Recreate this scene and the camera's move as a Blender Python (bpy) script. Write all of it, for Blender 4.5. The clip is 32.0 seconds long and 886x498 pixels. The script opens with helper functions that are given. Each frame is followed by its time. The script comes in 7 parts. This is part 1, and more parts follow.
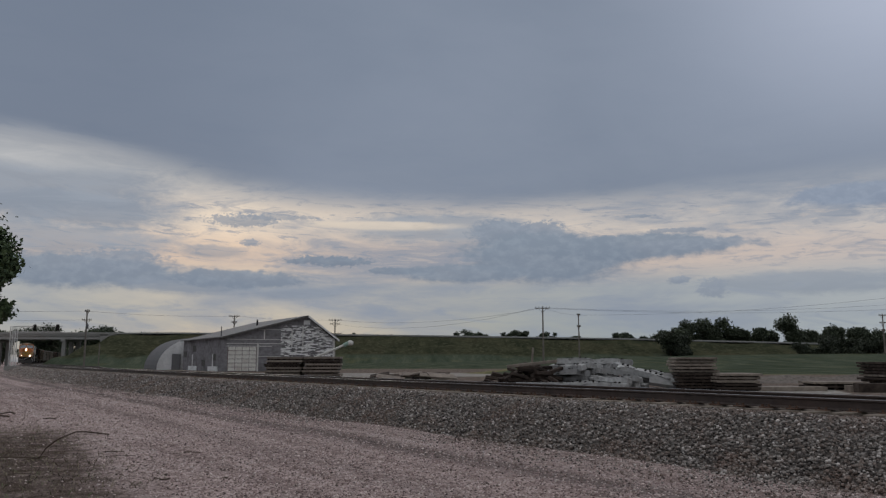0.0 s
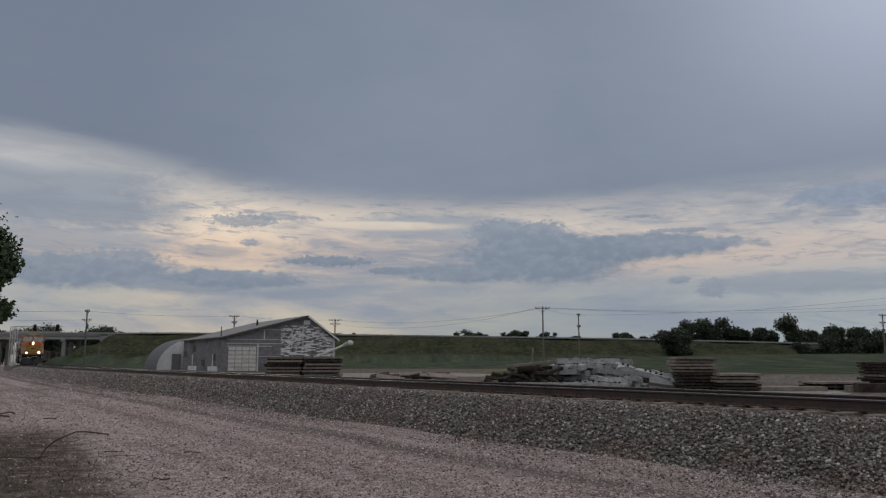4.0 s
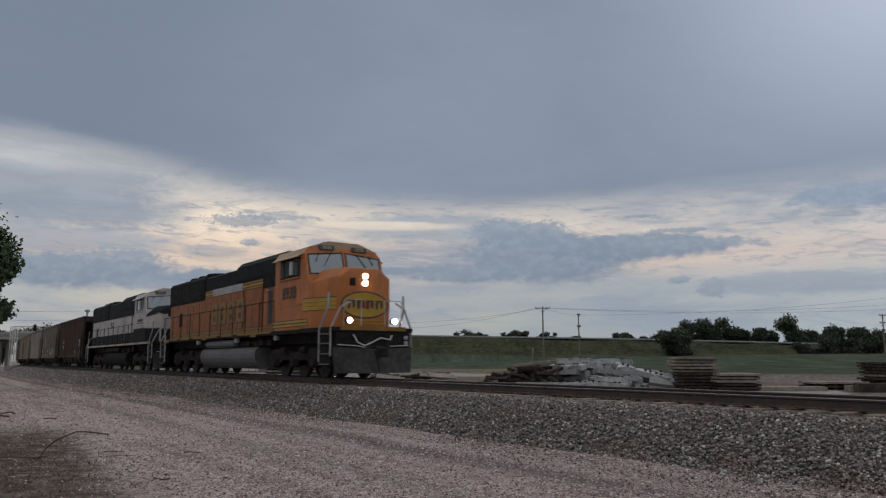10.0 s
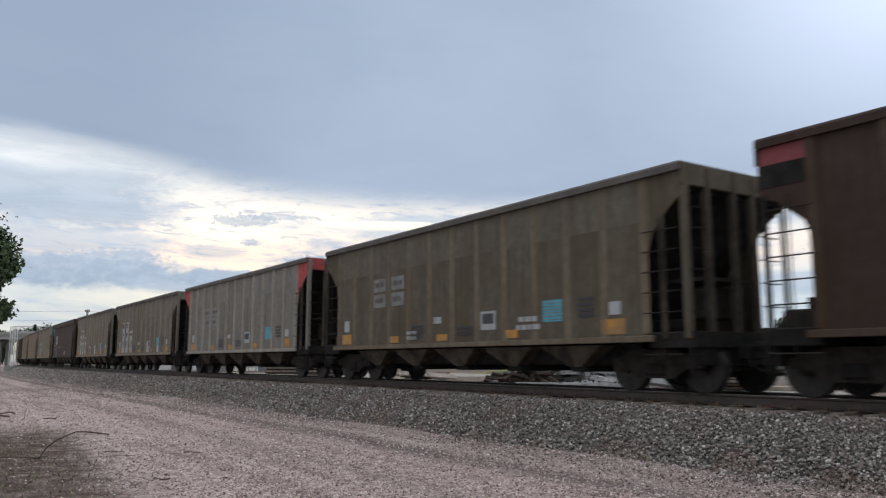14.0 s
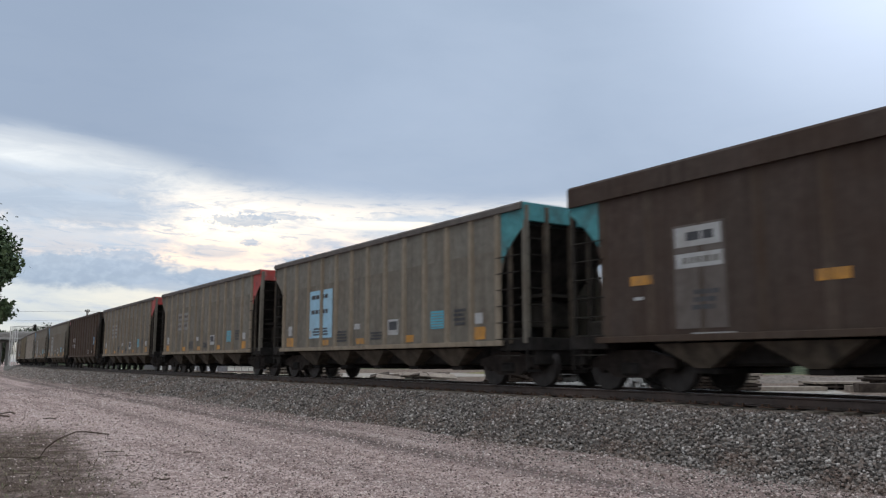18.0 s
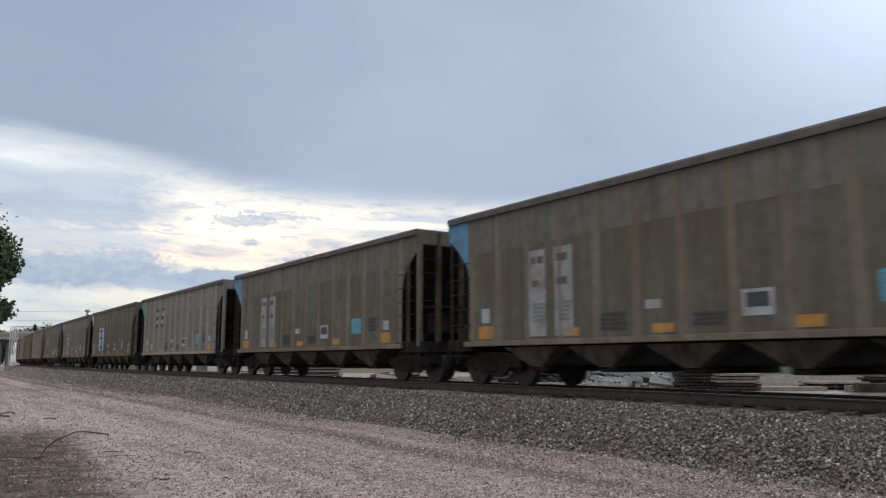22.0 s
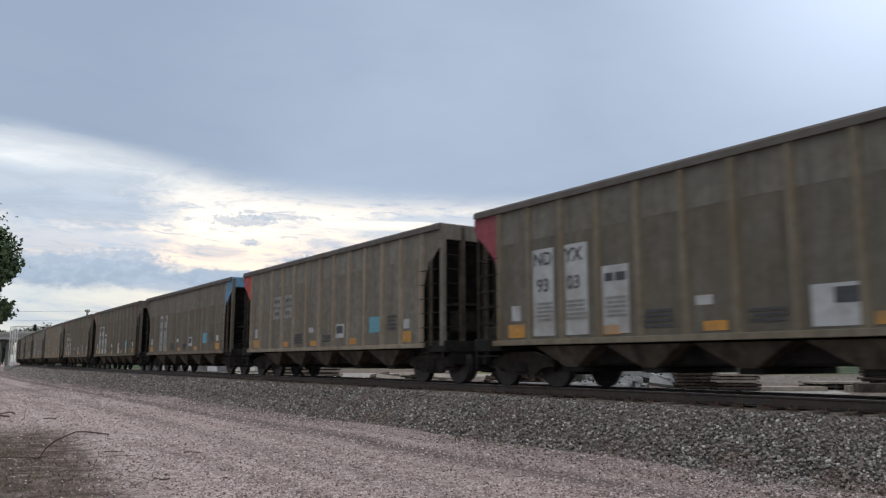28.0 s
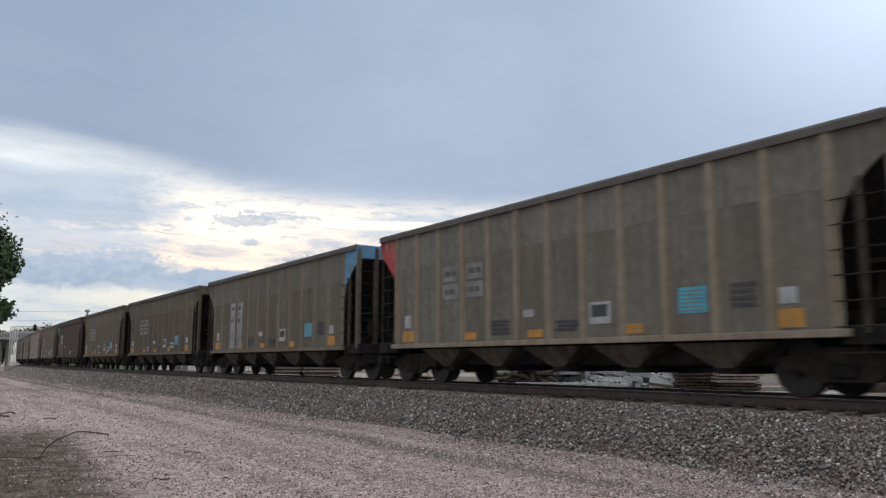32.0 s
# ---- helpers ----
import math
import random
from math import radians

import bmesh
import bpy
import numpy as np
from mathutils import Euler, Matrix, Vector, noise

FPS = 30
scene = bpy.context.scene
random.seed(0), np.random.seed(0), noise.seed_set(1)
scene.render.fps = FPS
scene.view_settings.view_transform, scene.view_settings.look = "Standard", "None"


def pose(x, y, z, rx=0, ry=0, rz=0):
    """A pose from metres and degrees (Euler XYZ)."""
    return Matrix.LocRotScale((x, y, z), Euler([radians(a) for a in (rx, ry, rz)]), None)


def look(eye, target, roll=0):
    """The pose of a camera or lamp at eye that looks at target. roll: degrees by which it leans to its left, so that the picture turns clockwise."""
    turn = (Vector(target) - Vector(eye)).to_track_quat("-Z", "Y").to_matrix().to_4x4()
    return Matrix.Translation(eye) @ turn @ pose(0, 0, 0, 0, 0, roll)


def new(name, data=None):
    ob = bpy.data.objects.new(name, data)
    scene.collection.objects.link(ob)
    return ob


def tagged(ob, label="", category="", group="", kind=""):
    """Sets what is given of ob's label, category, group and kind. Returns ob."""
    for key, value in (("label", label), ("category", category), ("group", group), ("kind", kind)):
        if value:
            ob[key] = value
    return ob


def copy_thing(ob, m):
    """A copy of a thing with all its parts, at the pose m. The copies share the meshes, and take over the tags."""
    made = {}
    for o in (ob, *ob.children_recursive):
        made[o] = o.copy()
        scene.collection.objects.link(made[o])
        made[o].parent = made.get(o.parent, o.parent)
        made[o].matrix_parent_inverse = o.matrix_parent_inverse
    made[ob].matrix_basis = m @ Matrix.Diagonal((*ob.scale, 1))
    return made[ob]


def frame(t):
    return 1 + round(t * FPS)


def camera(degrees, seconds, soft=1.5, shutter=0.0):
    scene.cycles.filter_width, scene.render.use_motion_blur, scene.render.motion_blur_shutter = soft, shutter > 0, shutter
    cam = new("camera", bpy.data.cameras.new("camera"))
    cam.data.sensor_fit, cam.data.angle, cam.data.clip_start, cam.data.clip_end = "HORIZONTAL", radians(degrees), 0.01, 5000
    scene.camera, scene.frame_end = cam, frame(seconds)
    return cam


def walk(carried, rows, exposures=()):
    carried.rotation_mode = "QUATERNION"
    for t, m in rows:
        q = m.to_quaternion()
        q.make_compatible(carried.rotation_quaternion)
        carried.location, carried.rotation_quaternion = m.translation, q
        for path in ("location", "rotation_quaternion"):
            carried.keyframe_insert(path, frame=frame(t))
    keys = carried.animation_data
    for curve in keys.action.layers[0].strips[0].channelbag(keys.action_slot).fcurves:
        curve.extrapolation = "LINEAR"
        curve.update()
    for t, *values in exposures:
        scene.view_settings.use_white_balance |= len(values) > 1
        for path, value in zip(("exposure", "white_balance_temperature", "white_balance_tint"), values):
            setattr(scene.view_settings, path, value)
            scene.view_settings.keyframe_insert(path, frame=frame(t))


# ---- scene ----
# Camera: it stands still beside a gravel road, a little above the height of the rails.
SECONDS = 32.0
RT = 0.95                    # top of rail above the road
EYE = (0.0, 0.0, 1.53)
cam = camera(58.81, SECONDS, soft=1.3, shutter=0.2)
AIM = look(EYE, (0.0, 10.0, 1.53 + 10.0 * math.tan(radians(8.128))))
walk(cam, [(0.0, AIM), (SECONDS, AIM)],
     exposures=((0.0, 0.12, 6450, 9), (9.0, 0.12, 6450, 9), (10.0, 0.28, 6400, 8), (11.0, 0.74, 6330, 6.5), (12.0, 1.02, 6300, 6), (13.0, 1.10, 6300, 6), (32.0, 1.10, 6300, 6)))

# World: an evening sky of layered cloud over a clear pale band.
world = bpy.data.worlds.new("evening_sky")
scene.world = world
world.use_nodes = True
WN, WL = world.node_tree.nodes, world.node_tree.links
WN.clear()


def wn(kind, operation=None, data_type=None, sky=None, smooth=False):
    n = WN.new(kind)
    if operation:
        n.operation = operation
    if data_type:
        n.data_type = data_type
    if sky:
        n.sky_type, n.sun_disc, n.sun_elevation, n.sun_rotation = "NISHITA", False, *sky
    if smooth:
        n.interpolation_type, n.clamp = "SMOOTHSTEP", True
    return n


def feed(socket, value):
    if isinstance(value, bpy.types.NodeSocket):
        WL.new(value, socket)
    else:
        socket.default_value = value


def wmath(op, a, b=0.0, c=0.0, clamp=False):
    n = wn("ShaderNodeMath", operation=op)
    n.use_clamp = clamp
    for i, value in enumerate((a, b, c)):
        feed(n.inputs[i], value)
    return n.outputs[0]


def wmix(fac, a, b):
    n = wn("ShaderNodeMix", data_type="RGBA")
    feed(n.inputs[0], fac)
    for i, value in ((6, a), (7, b)):
        feed(n.inputs[i], value if isinstance(value, bpy.types.NodeSocket) else (*value, 1.0))
    return n.outputs[2]


def wramp(fac, stops):
    n = wn("ShaderNodeValToRGB")
    n.color_ramp.interpolation = "EASE"
    while len(n.color_ramp.elements) < len(stops):
        n.color_ramp.elements.new(0.5)
    for e, (at, colour) in zip(n.color_ramp.elements, stops):
        e.position, e.color = at, (*colour, 1.0)
    feed(n.inputs[0], fac)
    return n.outputs[0]


def wstep(value, low, high):
    n = wn("ShaderNodeMapRange", smooth=True)
    feed(n.inputs[0], value)
    feed(n.inputs[1], low)
    feed(n.inputs[2], high)
    return n.outputs[0]


def wnoise(vector, scale, detail=6.0, rough=0.55, distort=0.0):
    n = wn("ShaderNodeTexNoise")
    feed(n.inputs["Vector"], vector)
    n.inputs["Scale"].default_value = scale
    n.inputs["Detail"].default_value = detail
    n.inputs["Roughness"].default_value = rough
    n.inputs["Distortion"].default_value = distort
    return n.outputs[0]


def wcombine(x, y, z=0.0):
    n = wn("ShaderNodeCombineXYZ")
    for i, value in enumerate((x, y, z)):
        feed(n.inputs[i], value)
    return n.outputs[0]


sky_split = wn("ShaderNodeSeparateXYZ")
WL.new(wn("ShaderNodeTexCoord").outputs["Generated"], sky_split.inputs[0])
SX, SY, SZ = sky_split.outputs
DEG = 180.0 / math.pi
az = wmath("MULTIPLY", wmath("ARCTAN2", SX, SY), DEG)          # degrees to the right of straight ahead
el = wmath("MULTIPLY", wmath("ARCSINE", SZ), DEG)              # degrees above the horizon
# perspective of flat layers: the clouds get thinner towards the horizon
flat = wmath("DIVIDE", 1.0, wmath("MAXIMUM", wmath("ADD", SZ, 0.055), 0.02))
layer = wcombine(wmath("MULTIPLY", SX, flat), wmath("MULTIPLY", SY, flat), 0.0)
streak = wcombine(wmath("MULTIPLY", az, 0.045), wmath("MULTIPLY", el, 0.22), 3.0)
streak_fine = wcombine(wmath("MULTIPLY", az, 0.20), wmath("MULTIPLY", el, 0.95), 7.0)
n_layer = wnoise(layer, 0.55, 7.0, 0.55, 0.4)
n_streak = wnoise(streak, 1.0, 8.0, 0.58, 0.5)
n_fine = wnoise(streak_fine, 1.0, 8.0, 0.62, 0.7)
n_thin = wnoise(wcombine(wmath("MULTIPLY", az, 0.42), wmath("MULTIPLY", wmath("ADD", el, wmath("MULTIPLY", az, 0.03)), 2.6), 11.0), 1.0, 7.0, 0.62, 0.9)
n_curl = wnoise(wcombine(wmath("MULTIPLY", az, 1.0), wmath("MULTIPLY", el, 1.7), 5.0), 1.0, 7.0, 0.62, 0.25)
n_tiny = wnoise(wcombine(wmath("MULTIPLY", az, 2.3), wmath("MULTIPLY", el, 3.6), 2.0), 1.0, 5.0, 0.6, 0.2)
n_puff = wnoise(wcombine(wmath("MULTIPLY", az, 0.45), wmath("MULTIPLY", el, 1.15), 1.0), 1.0, 8.0, 0.66, 0.3)
# the clear band behind the clouds: pale at the horizon, cream and peach above it
nishita = wn("ShaderNodeTexSky", sky=(radians(9.0), radians(-14.0)))
el01 = wmath("DIVIDE", el, 40.0, clamp=True)
pale = wramp(el01, ((0.0, (0.190, 0.238, 0.265)), (0.05, (0.215, 0.262, 0.292)), (0.125, (0.265, 0.292, 0.318)), (0.185, (0.52, 0.395, 0.33)),
                    (0.25, (0.62, 0.53, 0.45)), (0.33, (0.46, 0.455, 0.45)), (0.44, (0.34, 0.365, 0.42)), (1.0, (0.25, 0.29, 0.37))))
glow_az = wmath("SUBTRACT", 1.0, wstep(wmath("ABSOLUTE", wmath("SUBTRACT", az, -9.0)), 8.0, 42.0))
clear = wmix(wmath("MULTIPLY", wmath("SUBTRACT", 1.0, glow_az), 0.45), pale, (0.42, 0.44, 0.47))
clear = wmix(0.004, clear, nishita.outputs[0])
# broad veil of thin cloud streaks
veil = wmath("MULTIPLY", wstep(n_streak, 0.42, 0.66), 0.85)
sky = wmix(veil, clear, (0.23, 0.265, 0.33))
veil_fine = wmath("MULTIPLY", wstep(n_fine, 0.50, 0.68), 0.6)
sky = wmix(veil_fine, sky, (0.235, 0.27, 0.335))
# thin torn streaks over the warm band
warm_band = wmath("MULTIPLY", wstep(el, 4.5, 7.5), wmath("SUBTRACT", 1.0, wstep(el, 10.5, 13.0)))
sky = wmix(wmath("MULTIPLY", wmath("MULTIPLY", wstep(n_thin, 0.53, 0.66), warm_band), 0.62), sky, (0.23, 0.262, 0.325))
sky = wmix(wmath("MULTIPLY", wmath("MULTIPLY", wstep(n_thin, 0.47, 0.33), warm_band), 0.30), sky, (0.60, 0.50, 0.42))


def bank(sky, at_az, at_el, half_az, half_el, colour, strength, ragged=0.55, soft=0.35):
    """One bank of cloud with a ragged outline round the given direction."""
    dx = wmath("DIVIDE", wmath("SUBTRACT", az, at_az), half_az)
    dy = wmath("DIVIDE", wmath("SUBTRACT", el, at_el), half_el)
    r = wmath("SQRT", wmath("ADD", wmath("MULTIPLY", dx, dx), wmath("MULTIPLY", dy, dy)))
    r = wmath("ADD", r, wmath("MULTIPLY", wmath("SUBTRACT", n_puff, 0.5), ragged * 2.6))
    small, broad = half_az < 4.0, soft > 0.45
    colour = [c * 1.09 for c in colour]
    r = wmath("ADD", r, wmath("MULTIPLY", wmath("SUBTRACT", n_streak if broad else n_tiny if small else n_curl, 0.5), ragged * (4.0 if small else 2.6)))
    r = wmath("ADD", r, wmath("MULTIPLY", wmath("SUBTRACT", n_fine, 0.5), ragged * 1.3))
    # the underside fades out, the top is crisp and a little lighter
    lift = wmath("MULTIPLY", wmath("ADD", dy, 1.0), 0.5, clamp=True)
    m = wmath("SUBTRACT", 1.0, wstep(r, wmath("SUBTRACT", 1.0, wmath("MULTIPLY", wmath("SUBTRACT", 1.3, lift), soft * 0.8)), 1.08 + soft * 0.6))
    shade = wmath("MULTIPLY", wmath("ADD", wstep(n_fine if broad else n_curl, 0.40, 0.68), lift), 0.5)
    tone = wmix(shade, colour, (colour[0] * 1.36, colour[1] * 1.31, colour[2] * 1.24))
    return wmix(wmath("MULTIPLY", m, strength), sky, tone)


DUSK = (0.150, 0.184, 0.238)
PALER = (0.183, 0.214, 0.268)
sky = bank(sky, -29.0, 11.4, 9.0, 2.0, (0.195, 0.225, 0.278), 0.88, 0.35, 0.6)
sky = bank(sky, -25.0, 9.9, 6.0, 1.1, (0.195, 0.225, 0.278), 0.85, 0.45, 0.5)
sky = bank(sky, -27.0, 7.9, 7.5, 1.0, (0.205, 0.236, 0.288), 0.75, 0.5, 0.6)
sky = bank(sky, -25.0, 5.9, 7.0, 1.05, (0.165, 0.198, 0.252), 0.95, 0.30, 0.45)
sky = bank(sky, -22.5, 6.7, 2.6, 0.85, PALER, 0.8, 0.42)
sky = bank(sky, -17.5, 5.2, 4.2, 0.6, PALER, 0.8, 0.4, 0.5)
sky = bank(sky, -14.5, 5.7, 4.4, 0.62, (0.163, 0.196, 0.25), 0.9, 0.4)
sky = bank(sky, -10.5, 4.75, 3.6, 0.48, PALER, 0.75, 0.45, 0.5)
sky = bank(sky, -16.5, 7.6, 2.2, 0.40, PALER, 0.55, 0.5, 0.6)
sky = bank(sky, -8.5, 7.15, 3.0, 0.34, DUSK, 0.92, 0.5)
sky = bank(sky, -3.6, 6.5, 1.9, 0.24, DUSK, 0.85, 0.38)
sky = bank(sky, -14.4, 9.9, 2.6, 0.42, PALER, 0.72, 0.75)
sky = bank(sky, -12.0, 10.2, 2.4, 0.22, PALER, 0.6, 0.7)
sky = bank(sky, -13.9, 8.35, 0.6, 0.24, PALER, 0.75, 0.6)
sky = bank(sky, -0.5, 9.5, 6.5, 1.0, (0.215, 0.245, 0.295), 0.8, 0.45, 0.6)
sky = bank(sky, 4.2, 9.15, 2.1, 0.95, PALER, 0.97, 0.30)
sky = bank(sky, 7.0, 9.2, 1.9, 0.75, PALER, 0.85, 0.36)
sky = bank(sky, 7.6, 7.35, 6.0, 1.75, (0.162, 0.196, 0.25), 0.98, 0.22, 0.3)
sky = bank(sky, 13.8, 8.0, 6.4, 0.9, (0.162, 0.196, 0.25), 0.96, 0.26, 0.3)
sky = bank(sky, 18.2, 8.05, 4.2, 0.38, PALER, 0.85, 0.4)
sky = bank(sky, 1.6, 6.3, 4.4, 0.62, (0.162, 0.196, 0.25), 0.93, 0.32)
sky = bank(sky, 17.0, 9.1, 2.0, 0.16, PALER, 0.8, 0.45)
sky = bank(sky, 14.2, 10.2, 1.1, 0.12, PALER, 0.8, 0.45)
sky = bank(sky, 28.5, 10.7, 4.0, 0.75, (0.19, 0.228, 0.30), 0.95, 0.35)
sky = bank(sky, 24.5, 5.1, 5.5, 0.65, PALER, 0.65, 0.5, 0.6)
sky = bank(sky, 16.8, 5.6, 0.75, 0.26, PALER, 0.8, 0.45)
sky = bank(sky, 19.0, 5.0, 0.9, 0.65, PALER, 0.7, 0.5)
sky = bank(sky, -4.5, 9.75, 5.0, 0.32, (0.50, 0.44, 0.375), 0.75, 0.3, 0.5)
sky = bank(sky, -27.5, 13.6, 7.0, 1.1, (0.40, 0.40, 0.405), 0.7, 0.3, 0.7)
# the high deck that covers the upper sky, with a soft lower edge that dips in the middle
dip = wmath("MULTIPLY", wmath("ABSOLUTE", wmath("SUBTRACT", az, 2.0)), 0.025)
dip = wmath("ADD", dip, wmath("MULTIPLY", wstep(wmath("MULTIPLY", az, -1.0), 8.0, 30.0), 2.7))
edge = wmath("ADD", wmath("ADD", 9.9, dip), wmath("MULTIPLY", wmath("SUBTRACT", n_streak, 0.5), 3.5))
deck = wstep(wmath("SUBTRACT", el, edge), -0.4, 2.8)
deck_tone = wmix(wstep(n_layer, 0.35, 0.70), (0.181, 0.216, 0.282), (0.216, 0.250, 0.318))
deck_tone = wmix(wmath("MULTIPLY", wstep(wmath("MULTIPLY", az, -1.0), 2.0, 26.0), 0.75), deck_tone, (0.149, 0.180, 0.242))
deck_tone = wmix(wmath("MULTIPLY", wstep(az, 8.0, 40.0), wstep(el, 8.0, 26.0)), deck_tone, (0.45, 0.49, 0.60))
deck_tone = wmix(wstep(el, 27.0, 60.0), deck_tone, (0.66, 0.66, 0.68))
sky = wmix(wmath("MULTIPLY", deck, 0.97), sky, deck_tone)
# behind the camera the evening deck is even and a little brighter
behind = wstep(wmath("MULTIPLY", SY, -1.0), -0.3, 0.5)
sky = wmix(wmath("MULTIPLY", behind, 0.9), sky, wmix(wstep(el, 15.0, 60.0), (0.27, 0.29, 0.32), (0.62, 0.62, 0.64)))
# below the horizon: the tone of the land
sky = wmix(wstep(wmath("MULTIPLY", el, -1.0), 0.0, 1.0), sky, (0.10, 0.11, 0.09))
background = wn("ShaderNodeBackground")
WL.new(sky, background.inputs[0])
background.inputs[1].default_value = 1.0
WL.new(background.outputs[0], wn("ShaderNodeOutputWorld").inputs[0])

sun_data = bpy.data.lights.new("veiled_sun", "SUN")
sun_data.energy, sun_data.angle, sun_data.color = 0.35, radians(25.0), (1.0, 0.90, 0.80)
sun = new("veiled_sun", sun_data)
sun.matrix_world = look((0, 0, 60), (60 * math.sin(radians(14.0)), -60 * math.cos(radians(14.0)), 60 - 60 * math.tan(radians(14.0))))
# ---- materials ----
def material(name, colour, rough=0.8, metal=0.0, vary=0.25, scale=6.0, dirt=None, dirt_scale=0.8, dirt_amount=0.5, bump=0.2, bump_scale=40.0,
             stretch=(1, 1, 1), spread=0.0, emit=0.0, low=0.45, high=0.7):
    """A surface with fine grain, larger stains in the dirt colour and slight relief; spread shifts the tone from piece to piece."""
    m = bpy.data.materials.new(name)
    m.use_nodes = True
    nodes, links = m.node_tree.nodes, m.node_tree.links
    shader = nodes["Principled BSDF"]
    coord, info = nodes.new("ShaderNodeTexCoord"), nodes.new("ShaderNodeObjectInfo")
    shift = nodes.new("ShaderNodeVectorMath")
    shift.operation = "MULTIPLY_ADD"
    links.new(info.outputs["Random"], shift.inputs[0])
    shift.inputs[1].default_value = (37.0, 23.0, 51.0)
    links.new(coord.outputs["Object"], shift.inputs[2])

    def grain(s, detail, vector):
        n = nodes.new("ShaderNodeTexNoise")
        n.inputs["Scale"].default_value, n.inputs["Detail"].default_value, n.inputs["Roughness"].default_value = s, detail, 0.6
        links.new(vector, n.inputs["Vector"])
        return n.outputs[0]

    def blend(kind, fac, a, b):
        n = nodes.new("ShaderNodeMix")
        n.data_type, n.blend_type = "RGBA", kind
        for i, value in ((0, fac), (6, a), (7, b)):
            if isinstance(value, bpy.types.NodeSocket):
                links.new(value, n.inputs[i])
            else:
                n.inputs[i].default_value = value
        return n.outputs[2]

    def span(value, a, b, c, d):
        n = nodes.new("ShaderNodeMapRange")
        links.new(value, n.inputs[0])
        for i, x in enumerate((a, b, c, d)):
            n.inputs[i + 1].default_value = x
        return n.outputs[0]

    fine = grain(scale, 8.0, shift.outputs[0])
    dark = [c * (1 - vary) for c in colour] + [1]
    light = [min(1.0, c * (1 + vary)) for c in colour] + [1]
    tone = blend("MIX", span(fine, 0.3, 0.7, 0.0, 1.0), dark, light)
    if spread:
        tone = blend("MULTIPLY", 1.0, tone, blend("MIX", info.outputs["Random"], [1 - spread] * 3 + [1], [1.0, 1.0, 1.0, 1]))
    if dirt:
        wide = nodes.new("ShaderNodeVectorMath")
        wide.operation = "MULTIPLY"
        links.new(shift.outputs[0], wide.inputs[0])
        wide.inputs[1].default_value = stretch
        stain = span(grain(dirt_scale, 7.0, wide.outputs[0]), low, high, 0.0, dirt_amount)
        tone = blend("MIX", stain, tone, [*dirt, 1])
    links.new(tone, shader.inputs["Base Color"])
    links.new(span(fine, 0.3, 0.7, min(1.0, rough + 0.08), max(0.05, rough - 0.08)), shader.inputs["Roughness"])
    shader.inputs["Metallic"].default_value = metal
    if rough > 0.75 and not metal:
        shader.inputs["Specular IOR Level"].default_value = 0.15
    if emit:
        shader.inputs["Emission Color"].default_value = (*colour, 1)
        shader.inputs["Emission Strength"].default_value = emit
    if bump:
        b = nodes.new("ShaderNodeBump")
        b.inputs["Strength"].default_value, b.inputs["Distance"].default_value = bump, 0.02
        links.new(grain(bump_scale, 4.0, shift.outputs[0]), b.inputs["Height"])
        links.new(b.outputs[0], shader.inputs["Normal"])
    return m


def weather(m, colour, scale, stretch, amount, low, high):
    """Lays one more kind of stain over a material."""
    nodes, links = m.node_tree.nodes, m.node_tree.links
    base = nodes["Principled BSDF"].inputs["Base Color"]
    under = base.links[0].from_socket
    coord, info = nodes.new("ShaderNodeTexCoord"), nodes.new("ShaderNodeObjectInfo")
    place, wide = nodes.new("ShaderNodeVectorMath"), nodes.new("ShaderNodeVectorMath")
    place.operation, wide.operation = "MULTIPLY_ADD", "MULTIPLY"
    links.new(info.outputs["Random"], place.inputs[0])
    place.inputs[1].default_value = (71.0, 13.0, 29.0)
    links.new(coord.outputs["Object"], place.inputs[2])
    links.new(place.outputs[0], wide.inputs[0])
    wide.inputs[1].default_value = stretch
    n = nodes.new("ShaderNodeTexNoise")
    n.inputs["Scale"].default_value, n.inputs["Detail"].default_value, n.inputs["Roughness"].default_value = scale, 6.0, 0.62
    links.new(wide.outputs[0], n.inputs["Vector"])
    span = nodes.new("ShaderNodeMapRange")
    links.new(n.outputs[0], span.inputs[0])
    for i, x in enumerate((low, high, 0.0, amount)):
        span.inputs[i + 1].default_value = x
    mix = nodes.new("ShaderNodeMix")
    mix.data_type = "RGBA"
    links.new(span.outputs[0], mix.inputs[0])
    links.new(under, mix.inputs[6])
    mix.inputs[7].default_value = (*colour, 1)
    links.new(mix.outputs[2], base)
    return m


def stones_material(name, stops, rough=0.9, patch=None):
    """Loose stones: each takes its own tone from the list; patch (colour, scale, amount) tints whole areas."""
    m = material(name, (0.3, 0.3, 0.3), rough, bump=0.3, bump_scale=90.0)
    nodes, links = m.node_tree.nodes, m.node_tree.links
    geo, ramp = nodes.new("ShaderNodeNewGeometry"), nodes.new("ShaderNodeValToRGB")
    while len(ramp.color_ramp.elements) < len(stops):
        ramp.color_ramp.elements.new(0.5)
    for e, (at, colour) in zip(ramp.color_ramp.elements, stops):
        e.position, e.color = at, (*colour, 1)
    links.new(geo.outputs["Random Per Island"], ramp.inputs[0])
    links.new(ramp.outputs[0], nodes["Principled BSDF"].inputs["Base Color"])
    return weather(m, patch[0], patch[1], (1.0, 1.0, 1.0), patch[2], 0.48, 0.66) if patch else m


